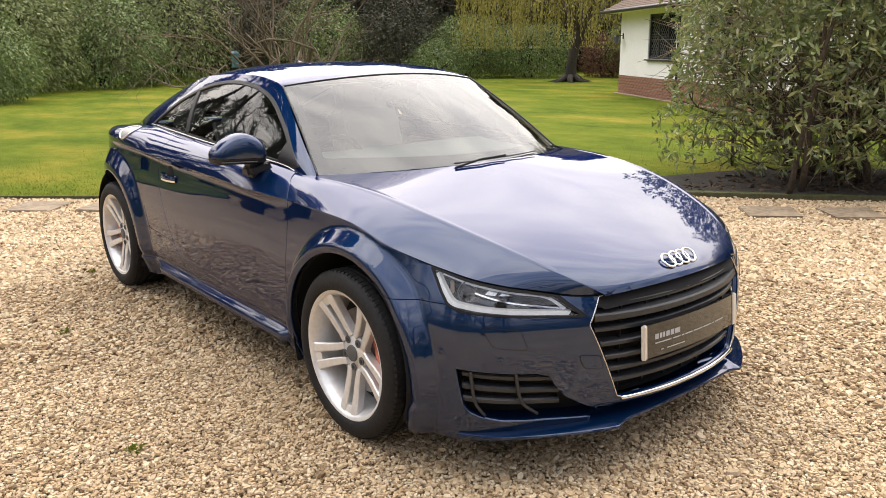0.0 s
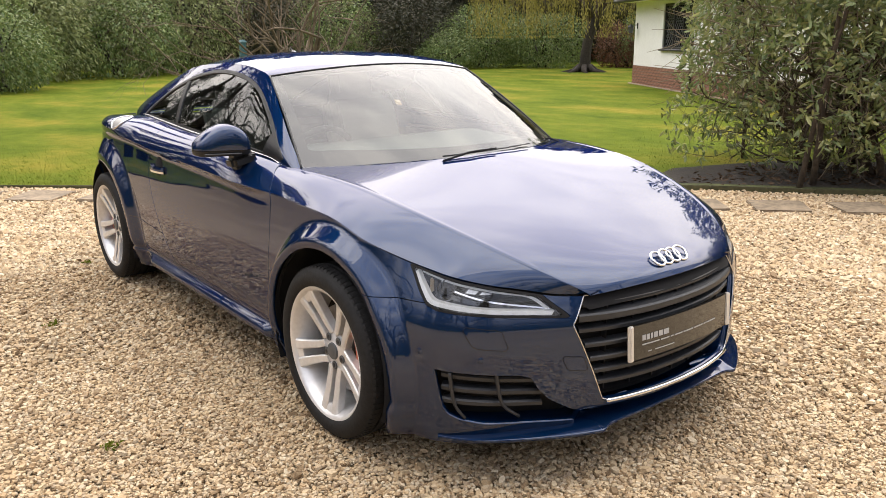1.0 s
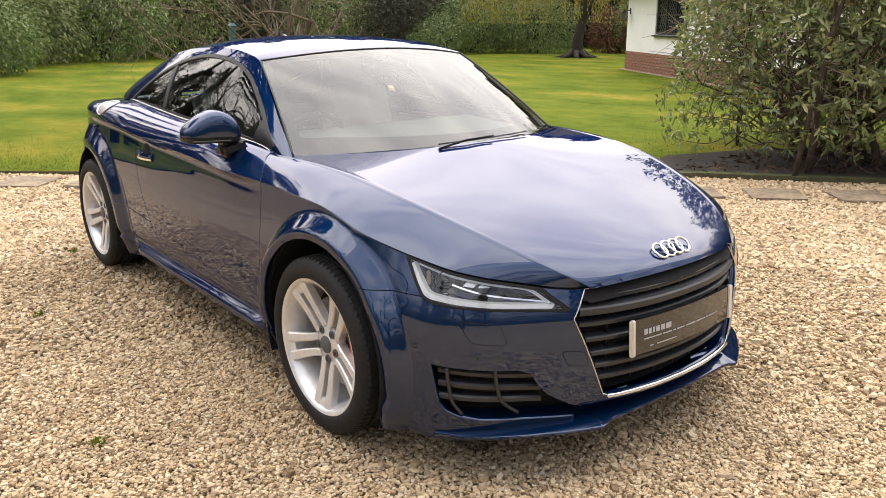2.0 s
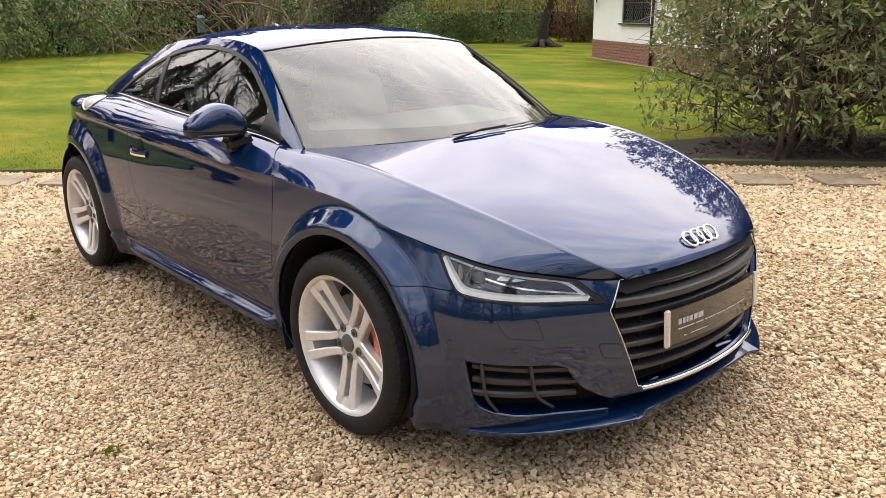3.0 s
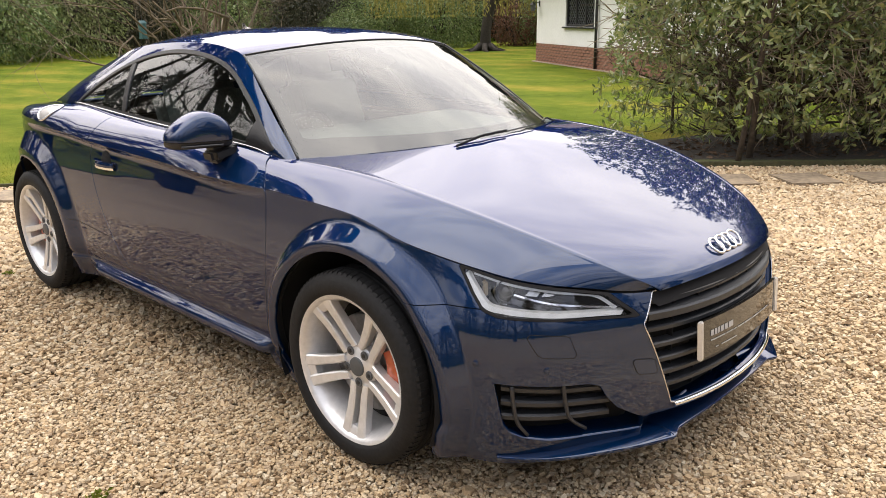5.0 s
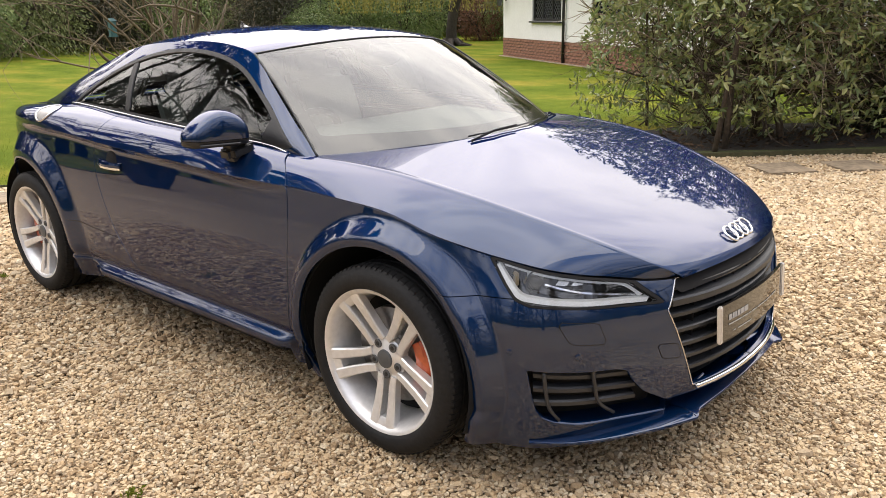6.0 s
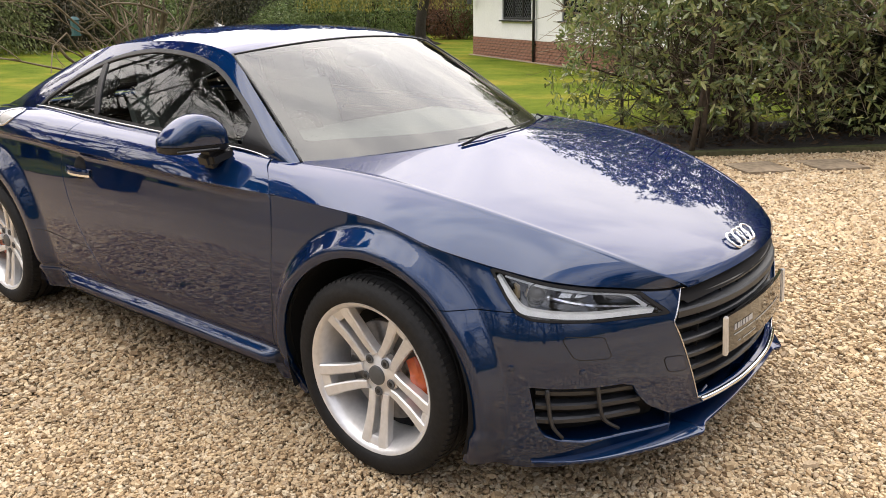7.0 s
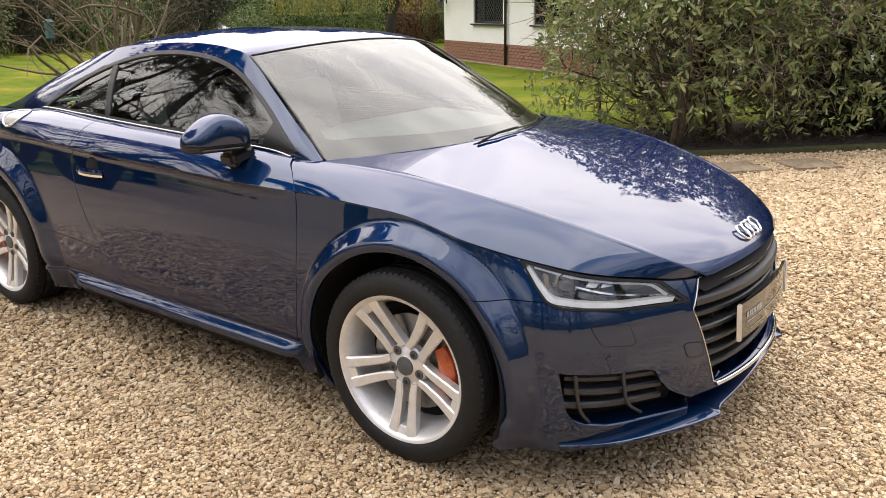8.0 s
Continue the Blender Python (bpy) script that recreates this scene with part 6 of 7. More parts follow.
def bare_tree(name, place, stems, length, radius, depth, bark, seed, label, spread=0.55, outward=0.5, category="tree", lift=0.1, twig_leaf=None, leaf_n=0):
    base = tagged(new(name), label, category)
    base.location = place
    rng = np.random.default_rng(seed)
    pieces, tips = [], []
    for k in range(stems):
        a = 2 * math.pi * k / stems + rng.uniform(-0.4, 0.4)
        way = np.array([math.cos(a) * outward, math.sin(a) * outward, 1.0])
        grown = []
        grow(rng, (rng.normal(0, 0.06), rng.normal(0, 0.06), -0.05), way / np.linalg.norm(way), length, radius * rng.uniform(0.7, 1.1), depth, grown, tips, spread, lift)
        mesh_object("stem", grown[0][0], grown[0][1], bark, base, smooth=True)
        pieces += grown[1:]
    v2, f2 = joined(pieces)
    tagged(mesh_object("branch_growth", v2, f2, bark, base, smooth=True), kind="stuff")
    if twig_leaf is not None:
        tp = np.array([t for t, _ in tips])
        pick = rng.integers(0, len(tp), leaf_n)
        p = tp[pick] + rng.normal(0, 0.22, (leaf_n, 3))
        v = leaf_mesh(p, rng.normal(0, 1, (leaf_n, 3)), rng.uniform(0.06, 0.12, leaf_n), OVAL, seed + 3)
        leaf_object("crown", v, twig_leaf, base)
    return base


def conifer(place, height, radius, seed, n=5000, material=None, label="tall dark evergreen tree in the wood behind the lawn", size=0.32, low=0.12):
    base = tagged(new("evergreen_tree"), label, "tree", "background trees")
    base.location = place
    rng = np.random.default_rng(seed)
    tv, tf = tube_arrays([(0, 0, -0.1), (0.05, 0.03, height * 0.5), (0, 0, height)], [0.28, 0.17, 0.02], 8)
    mesh_object("trunk", tv, tf, BARK_DARK, base, smooth=True)
    t = rng.uniform(low, 1, n) ** 0.8
    a = rng.uniform(0, 2 * np.pi, n)
    tier = 0.75 + 0.25 * np.sin(t * 46 + np.sin(a * 3 + seed) * 1.5)
    lob = 1 + 0.22 * np.sin(a * 5 + t * 9 + seed)
    r = radius * (1.04 - t) ** 0.75 * tier * lob * rng.uniform(0.35, 1.0, n) ** 0.5
    p = np.stack([r * np.cos(a), r * np.sin(a), t * height + rng.normal(0, 0.15, n)], 1)
    w = np.stack([np.cos(a), np.sin(a), np.full(n, -0.35)], 1) + rng.normal(0, 0.35, (n, 3))
    v = leaf_mesh(p, w, size * rng.uniform(0.6, 1.5, n), OVAL, seed)
    leaf_object("crown", v, material or LEAF_DARK, base)
    limbs = []
    for k in range(14):
        h = height * rng.uniform(low, 0.8)
        b = rng.uniform(0, 6.28)
        rr = radius * (1.0 - h / height) ** 0.75 * 0.8
        limbs.append(tube_arrays([(0, 0, h), (rr * 0.5 * math.cos(b), rr * 0.5 * math.sin(b), h + 0.1), (rr * math.cos(b), rr * math.sin(b), h - 0.2)], [0.06, 0.04, 0.012], 5))
    lv, lf = joined(limbs)
    tagged(mesh_object("limb_growth", lv, lf, BARK_DARK, base, smooth=True), kind="stuff")
    return base


# the large rhododendron beside the drive
def rhododendron(centre, radii, seed, leaves, label, trunks, uprights, low=0.55, clear=0.6):
    base = tagged(new("rhododendron"), label, "shrub", "rhododendrons by the drive")
    base.location = (centre[0], centre[1], 0)
    rng = np.random.default_rng(seed)
    pieces, tips = [], []
    for k in range(trunks):
        a = rng.uniform(0, 2 * math.pi)
        foot_ = np.array([rng.normal(0, radii[0] * 0.09), rng.normal(0, radii[1] * 0.09), -0.03])
        way = np.array([math.cos(a) * 0.40, math.sin(a) * 0.40, 0.9])
        grow(rng, foot_, way / np.linalg.norm(way), radii[2] * 0.60, rng.uniform(0.030, 0.062), 4, pieces, tips, 0.75, 0.06, 7, 0.7, (2, 4))
    for k in range(trunks * 4):
        a = rng.uniform(0, 2 * math.pi)
        foot_ = np.array([math.cos(a) * radii[0] * 0.25, math.sin(a) * radii[1] * 0.25, rng.uniform(0.02, 0.7)])
        way = np.array([math.cos(a), math.sin(a), rng.uniform(-0.05, 0.45)])
        grow(rng, foot_, way, radii[0] * 0.42, 0.013, 4, pieces, tips, 0.75, 0.0, 5, 0.7, (2, 4))
    for k in range(uprights):
        a, q = rng.uniform(0, 2 * math.pi), rng.uniform(0.1, 0.85)
        x, y = math.cos(a) * radii[0] * q, math.sin(a) * radii[1] * q
        lean = rng.normal(0, 0.16, 2)
        pts = spline([(x, y, -0.03), (x + lean[0] * 0.4, y + lean[1] * 0.4, 0.7), (x + lean[0], y + lean[1], 1.5), (x + lean[0] * 2, y + lean[1] * 2, 2.4)], 9)
        pieces.append(tube_arrays(pts, np.linspace(rng.uniform(0.016, 0.038), 0.010, 9), 6))
    bv, bf = joined(pieces)
    tagged(mesh_object("branch_growth", bv, bf, BARK, base, smooth=True), kind="stuff")
    # thin bare twigs through the outer foliage
    twigs = []
    tp, td = lumpy_points(620, (0, 0, centre[2]), radii, seed + 3, 0.35, 1.8, 0.22)
    for q, dq in zip(tp, td):
        if q[2] > 0.06:
            root = q - dq * rng.uniform(0.35, 0.8) + rng.normal(0, 0.15, 3) - np.array([0, 0, 0.15])
            mid = (q + root) / 2 + rng.normal(0, 0.08, 3)
            twigs.append(tube_arrays(spline([root, mid, q], 6), np.linspace(0.008, 0.003, 6), 4, False))
            for _ in range(2):
                w = dq + rng.normal(0, 0.8, 3)
                twigs.append(tube_arrays([mid, mid + w * 0.12, mid + w * 0.24 + rng.normal(0, 0.03, 3)], [0.005, 0.004, 0.002], 3, False))
    bv, bf = joined(twigs)
    tagged(mesh_object("twig_growth", bv, bf, BARK_TWIG, base, smooth=True), kind="stuff")
    # whorls of long leaves at the ends of the twigs
    n = leaves // 7
    p, d = lumpy_points(n, (0, 0, centre[2]), radii, seed, 0.72, 1.8, 0.22)
    low_share = np.clip((centre[2] - p[:, 2]) / radii[2], 0, 0.96)
    p[:, :2] *= ((1 - low_share**2) ** -0.27)[:, None]
    gap = np.array([noise.noise(Vector(q * 2.6)) for q in p])
    keep = (p[:, 2] > 0.10) & (np.hypot(p[:, 0] / radii[0], p[:, 1] / radii[1]) < 1.06) & (gap > -0.34) & ~((p[:, 2] < clear) & (rng.uniform(0, 1, len(p)) > low))
    p, d = p[keep], d[keep]
    centres = np.repeat(p, 7, 0) + rng.normal(0, 0.02, (len(p) * 7, 3))
    dd = np.repeat(d + np.array([0, 0, 0.35]), 7, 0)
    spin = rng.normal(0, 1, (len(centres), 3))
    side = np.cross(dd, spin)
    side /= np.linalg.norm(side, axis=1, keepdims=True) + 1e-9
    w = side + 0.55 * dd + rng.normal(0, 0.35, side.shape)
    v = leaf_mesh(centres, w, rng.uniform(0.050, 0.098, len(centres)), BROAD, seed + 5, 0.12)
    leaf_object("leaves", v, LEAF_NEAR, base, "leathery green leaves in whorls")
    return base


rhododendron((-1.48, 6.22, 1.72), (1.85, 1.72, 1.80), 21, 56000, "large rhododendron bush with bare lower branches by the gravel", 8, 6, 0.75, 0.60)
rhododendron((0.75, 8.05, 1.9), (1.7, 1.6, 1.9), 22, 52000, "tall dense rhododendron with many dark upright stems", 5, 90, 0.30, 1.25)
rhododendron((3.0, 10.2, 1.9), (1.8, 1.7, 1.9), 23, 24000, "tall dense rhododendron with many dark upright stems", 4, 70, 0.35, 1.2)

# dark leafy backing, added to deepen the shade inside and beneath the bushes
shrub("shrub", (-0.15, 7.55, 0.55), (1.15, 0.95, 0.75), 3600, 0.10, LEAF_DARK, 160, "low dark leafy backing added for the shade beneath the rhododendrons", group="undergrowth")
shrub("shrub", (1.35, 9.30, 0.60), (1.30, 1.00, 0.80), 3600, 0.10, LEAF_DARK, 161, "low dark leafy backing added for the shade beneath the rhododendrons", group="undergrowth")

# fallen leaves and twigs on the soil
rng = np.random.default_rng(31)
n = 2600
t = rng.uniform(0, 1, n)
bx, by = -2.2 + 4.6 * t + rng.normal(0, 0.1, n), 4.25 + 4.6 * t + rng.uniform(-0.1, 1.3, n)
ok = by > edge_y(bx) + 0.05
v = leaf_mesh(np.stack([bx, by, np.full(n, 0.018)], 1)[ok], np.stack([rng.normal(0, 1, n), rng.normal(0, 1, n), rng.normal(0, 0.25, n)], 1)[ok], rng.uniform(0.04, 0.10, ok.sum()), OVAL, 32, 0.0)
tagged(leaf_object("leaf_litter", v, LEAF_DRY), "brown fallen leaves scattered on the soil", "leaf litter", "", "stuff")

# small weeds in the gravel
for k, (x, y) in enumerate(((-0.41, -1.50), (-2.92, -0.90), (-1.85, -1.35))):
    rng = np.random.default_rng(130 + k)
    n = 46
    c = np.stack([rng.normal(0, 0.016, n), rng.normal(0, 0.016, n), np.full(n, 0.012)], 1)
    v = leaf_mesh(c, np.stack([rng.normal(0, 0.7, n), rng.normal(0, 0.7, n), np.full(n, 0.8)], 1), rng.uniform(0.012, 0.028, n), OVAL, 140 + k, 0.2)
    weed = leaf_object("weed", v, GRASS_BLADE)
    weed.location = (x, y, 0.0)
    tagged(weed, "tiny green weed tuft growing in the gravel", "weed", "weeds in the gravel")

# small multi-stemmed bare tree with a feeder
bare_tree("bare_tree", (-8.9, 3.75, 0), 9, 1.55, 0.044, 5, BARK_PALE, 4, "multi-stemmed leafless tree with pale lichened branches on the lawn", 0.66, 0.36, lift=0.04)
feeder = tagged(new("bird_feeder"), "teal bird feeder hanging from the bare tree", "bird feeder")
feeder.location = (-9.22, 3.17, 1.10)
part("body", box_bm((0.085, 0.085, 0.20), pose(0, 0, 0.10), 0.008), FEEDER, feeder)
bm = bmesh.new()
bmesh.ops.create_cone(bm, segments=4, radius1=0.075, radius2=0.035, depth=0.04, cap_ends=True, matrix=pose(0, 0, 0.22, 0, 0, 45))
part("roof", bm, FEEDER, feeder, smooth=False)
part("tray", box_bm((0.10, 0.10, 0.015), pose(0, 0, 0.0), 0.004), FEEDER, feeder)
tube_part("hook", [(0, 0, 0.24), (0, 0, 0.45), (0.05, 0.03, 0.75)], 0.004, LEAD, feeder)

# shrub border at the lawn's far side
border = [
    ((-21.6, 2.0, 1.05), (1.7, 1.5, 1.25), LEAF_FAR, 4500, 0.11), ((-26.5, 3.0, 1.9), (3.2, 2.8, 2.4), LEAF_GREY, 7000, 0.15), ((-28.0, 7.0, 1.5), (2.8, 2.3, 1.9), LEAF_FAR, 6000, 0.14),
    ((-29.5, 4.5, 3.6), (3.4, 3.0, 3.0), LEAF_GREY, 7000, 0.17), ((-29.5, 9.8, 2.4), (2.6, 2.6, 2.7), LEAF_GREY, 6000, 0.15), ((-30.5, 13.5, 1.8), (2.6, 2.2, 2.2), LEAF_DARK, 5000, 0.15),
    ((-29.0, 16.5, 1.5), (2.6, 2.2, 1.8), LEAF_FAR, 5000, 0.14), ((-26.5, 19.0, 1.7), (2.4, 2.2, 1.9), LEAF_DARK, 5000, 0.14), ((-24.5, 21.2, 1.2), (2.2, 2.0, 1.5), LEAF_FAR, 5000, 0.13),
    ((-22.5, 23.0, 1.1), (2.1, 1.9, 1.3), LEAF_FAR, 5000, 0.12), ((-20.0, 25.2, 0.9), (1.1, 1.0, 1.0), LEAF_RED, 2400, 0.10), ((-18.6, 26.4, 1.2), (2.0, 1.8, 1.4), LEAF_FAR, 4500, 0.12),
    ((-16.3, 27.5, 1.8), (2.2, 2.0, 2.0), LEAF_DARK, 4500, 0.13), ((-23.8, 19.0, 0.7), (1.3, 1.2, 0.8), LEAF_FAR, 3000, 0.11),
]
for k, (c, r, m, n, s) in enumerate(border):
    lab = {id(LEAF_GREY): "tall grey-green evergreen shrub at the edge of the lawn", id(LEAF_FAR): "rounded green shrub at the edge of the lawn", id(LEAF_DARK): "dark evergreen shrub at the edge of the lawn", id(LEAF_RED): "russet-leaved shrub behind the lawn"}[id(m)]
    shrub("shrub", c, r, n, s, m, 100 + k, lab, group="shrub border")

# wood behind
for k, (x, y, h, r) in enumerate([(-36, 2, 22, 4.2), (-37, 7.5, 20, 4.0), (-35, 12, 12, 3.2), (-36, 17, 15, 3.6), (-33, 21.5, 13, 3.4), (-31, 25.5, 15, 3.6), (-28, 29, 13, 3.4), (-24.5, 32, 14, 3.6), (-20, 34, 13, 3.5), (-15, 35, 14, 3.6), (-34, -4, 21, 4.2), (-30, -10, 20, 4.2)]):
    conifer((x, y, 0), h * 0.72, r, 300 + k, 3600)
for k, (x, y) in enumerate([(-32.5, 10.5), (-32.0, 15.0), (-29.5, 22.5), (-26.5, 26.0), (-33.0, 0.0), (-22.0, 29.5)]):
    bare_tree("woodland_tree", (x, y, 0), 2, 3.2, 0.13, 3, BARK, 400 + k, "thin leafless woodland tree with brown twigs", 0.5, 0.25)

# dense wood edge that closes the view
rng = np.random.default_rng(47)
n = 26000
a = rng.uniform(radians(95), radians(190), n)
rr = rng.uniform(37, 46, n)
hgt = np.array([5.5 + 3.0 * noise.noise(Vector((q * 7, 0.3, 0))) for q in a])
z = hgt * rng.uniform(0, 1, n) ** 0.8
c = np.stack([rr * np.cos(a), rr * np.sin(a), z], 1)
v = leaf_mesh(c, rng.normal(0, 1, (n, 3)), rng.uniform(0.35, 0.8, n), OVAL, 48)
tagged(leaf_object("far_wood", v, LEAF_DARK), "dense dark woodland edge behind the garden", "woodland", "", "stuff")
n = 17000
a = rng.uniform(radians(95), radians(190), n)
rr = rng.uniform(46, 49, n)
c = np.stack([rr * np.cos(a), rr * np.sin(a), 10.0 * rng.uniform(0, 1, n)], 1)
v = leaf_mesh(c, rng.normal(0, 1, (n, 3)), rng.uniform(1.0, 1.9, n), OVAL, 46)
tagged(leaf_object("far_wood", v, LEAF_DARK), "deep shade of the wood behind the garden", "woodland", "", "stuff")
n = 16000
a = rng.uniform(radians(190), radians(455), n)
rr = rng.uniform(28, 40, n)
hgt = np.array([6.0 + 4.0 * noise.noise(Vector((math.cos(q) * 4, math.sin(q) * 4, 0))) for q in a])
c = np.stack([rr * np.cos(a), rr * np.sin(a), hgt * rng.uniform(0, 1, n) ** 0.8], 1)
v = leaf_mesh(c, rng.normal(0, 1, (n, 3)), rng.uniform(0.5, 1.0, n), OVAL, 49)
tagged(leaf_object("far_wood", v, LEAF_DARK), "dense dark woodland edge round the drive", "woodland", "", "stuff")

# weeping willow
willow = tagged(new("willow"), "weeping willow with yellow-green hanging twigs on the lawn", "tree")
willow.location = (-18.2, 21.0, 0)
rng = np.random.default_rng(51)
tv, tf = tube_arrays(spline([(0, 0, -0.05), (0.05, 0.0, 0.8), (0.15, 0.1, 1.5), (0.45, 0.35, 2.4)], 10), [0.27, 0.22, 0.20, 0.19, 0.185, 0.18, 0.175, 0.17, 0.155, 0.13], 12)
mesh_object("trunk", tv, tf, BARK_DARK, willow, smooth=True)
roots = []
for a in np.linspace(0, 6.28, 7, endpoint=False):
    roots.append(tube_arrays([(0.2 * math.cos(a), 0.2 * math.sin(a), 0.22), (0.45 * math.cos(a), 0.45 * math.sin(a), 0.05), (0.95 * math.cos(a + 0.2), 0.95 * math.sin(a + 0.2), -0.03)], [0.12, 0.09, 0.03], 6))
rv, rf = joined(roots)
mesh_object("root_flare", rv, rf, BARK_DARK, willow, smooth=True)
pieces, tips = [], []
for k in range(6):
    a = 6.28 * k / 6 + rng.uniform(-0.3, 0.3)
    grow(rng, (0.15, 0.1, 1.5 + 0.1 * k), np.array([math.cos(a) * 0.6, math.sin(a) * 0.6, 0.8]), 2.4, 0.12, 2, pieces, tips, 0.6, 0.15, 6)
lv, lf = joined(pieces)
tagged(mesh_object("limb_growth", lv, lf, BARK, willow, smooth=True), kind="stuff")
strand, leafc, leafw = [], [], []
for k in range(620):
    a, rr = rng.uniform(0, 6.28), 4.4 * math.sqrt(rng.uniform(0.02, 1))
    topz = 5.6 - 0.16 * rr * rr * 0.6 + rng.normal(0, 0.3)
    lowz = max(1.35, topz - rng.uniform(1.5, 4.2))
    x, y = rr * math.cos(a), rr * math.sin(a)
    sway = rng.normal(0, 0.12, 2)
    pts = [(x * 0.93, y * 0.93, topz), (x, y, topz * 0.6 + lowz * 0.4), (x + sway[0], y + sway[1], lowz)]
    strand.append(tube_arrays(pts, [0.008, 0.006, 0.003], 3, False))
    for t in np.linspace(0.05, 1, 20):
        leafc.append((x + sway[0] * t + rng.normal(0, 0.03), y + sway[1] * t + rng.normal(0, 0.03), topz + (lowz - topz) * t))
        leafw.append((rng.normal(0, 0.4), rng.normal(0, 0.4), -1.0))
sv, sf = joined(strand)
tagged(mesh_object("twig_growth", sv, sf, LEAF_WILLOW, willow), kind="stuff")
leafc, leafw = np.array(leafc), np.array(leafw)
leaf_object("crown", leaf_mesh(leafc, leafw, rng.uniform(0.08, 0.16, len(leafc)), OVAL, 52, 0.0), LEAF_WILLOW, willow)

# trees behind the camera, which the glass and paint mirror
for k, (x, y, h, r) in enumerate([(4.5, -13.5, 11, 2.6), (-7.0, -17.0, 13, 3.0), (14, -9, 12, 3.0), (19, 0, 13, 3.2), (-16, -19, 14, 3.6), (1.0, -22, 13, 3.4), (10, -18, 14, 3.6), (20, 12, 12, 3.2), (-15.5, -10.5, 5.5, 2.6), (-18.0, -8.5, 6.0, 2.8), (-26.0, -6.5, 10, 4.0)]):
    conifer((x, y, 0), h, r, 500 + k, 3600, label="dark evergreen tree on the near side of the drive")
# pines with clear stems and high crowns
for k, (x, y, h, r) in enumerate([(-10.5, -6.2, 13.5, 3.2), (-15.0, -5.4, 16.5, 3.7), (-19.5, -4.6, 19, 4.2)]):
    conifer((x, y, 0), h, r, 540 + k, 4200, label="tall pine with a clear stem and a dark crown", low=0.50)
for k, (x, y, h) in enumerate([(-3.2, -11.0, 4.0), (-7.2, -8.2, 3.9), (-9.5, -5.6, 3.4), (7.5, 1.5, 4.2), (6.0, -6.0, 4.2), (-11.5, -7.0, 3.9)]):
    bare_tree("bare_tree", (x, y, 0), 3, h, 0.15, 5, BARK_DARK, 600 + k, "leafless tree on the near side of the drive", 0.6, 0.45)


# ---------------------------------------------------------------- house
HOUSE = Matrix.Translation((-12.45, 16.55, 0)) @ Matrix.Rotation(math.atan2(-0.535, 0.845), 4, "Z")
house = tagged(new("house"), "white rendered bungalow with red brick plinth and tiled roof", "house")
house.matrix_world = HOUSE
LONG_WALL, DEEP, EAVE = 11.0, 6.5, 2.32
PLINTH = 0.525
WIN = (2.10, 3.86, 1.00, 2.12)
WIN_FAR = (5.45, 7.20, 1.00, 2.12)


def wall_piece(x0, x1, z0, z1):
    part("wall", box_bm((x1 - x0, 0.28, z1 - z0), pose((x0 + x1) / 2, 0.14, (z0 + z1) / 2), 0.004, 1), RENDER_WHITE, house, smooth=False)


wall_piece(0.0, WIN[0], PLINTH, EAVE)
wall_piece(WIN[1], WIN_FAR[0], PLINTH, EAVE)
wall_piece(WIN_FAR[1], LONG_WALL, PLINTH, EAVE)
for w in (WIN, WIN_FAR):
    wall_piece(w[0], w[1], PLINTH, w[2])
    wall_piece(w[0], w[1], w[3], EAVE)
for x in (0.0, LONG_WALL - 0.28):
    part("wall", box_bm((0.28, DEEP - 0.29, EAVE), pose(x + 0.14, 0.285 + (DEEP - 0.29) / 2, EAVE / 2), 0.004, 1), RENDER_WHITE, house, smooth=False)
part("wall", box_bm((LONG_WALL, 0.28, EAVE), pose(LONG_WALL / 2, DEEP + 0.14, EAVE / 2), 0.004, 1), RENDER_WHITE, house, smooth=False)
part("ceiling", box_bm((LONG_WALL - 0.6, DEEP - 0.6, 0.05), pose(LONG_WALL / 2, DEEP / 2, EAVE - 0.05)), RENDER_WHITE, house, smooth=False)
plinth = part("plinth", box_bm((LONG_WALL - 0.004, 0.27, PLINTH), pose(LONG_WALL / 2, 0.142, PLINTH / 2), 0.003, 1), MORTAR, house, "red brick plinth", smooth=False)
brick_me = {}
for tag, ln in (("full", 0.213), ("half", 0.104)):
    bm = box_bm((ln, 0.03, 0.064), None, 0.003, 1)
    me = bpy.data.meshes.new("brick")
    bm.to_mesh(me)
    bm.free()
    me.materials.append(BRICK)
    brick_me[tag] = me
rng = np.random.default_rng(71)
count = 0
loose_v = []
for row in range(7):
    x = 0.0
    z = 0.0375 + 0.075 * row
    k = 0
    while x < 8.0:
        ln = 0.104 if (k == 0 and row % 2) else 0.213
        if count < 290:
            b = new("brick", brick_me["half" if ln < 0.2 else "full"])
            b.parent = plinth
            b.location = (x + ln / 2, -0.002 + float(rng.normal(0, 0.0015)), z)
            count += 1
        x += ln + 0.010
        k += 1
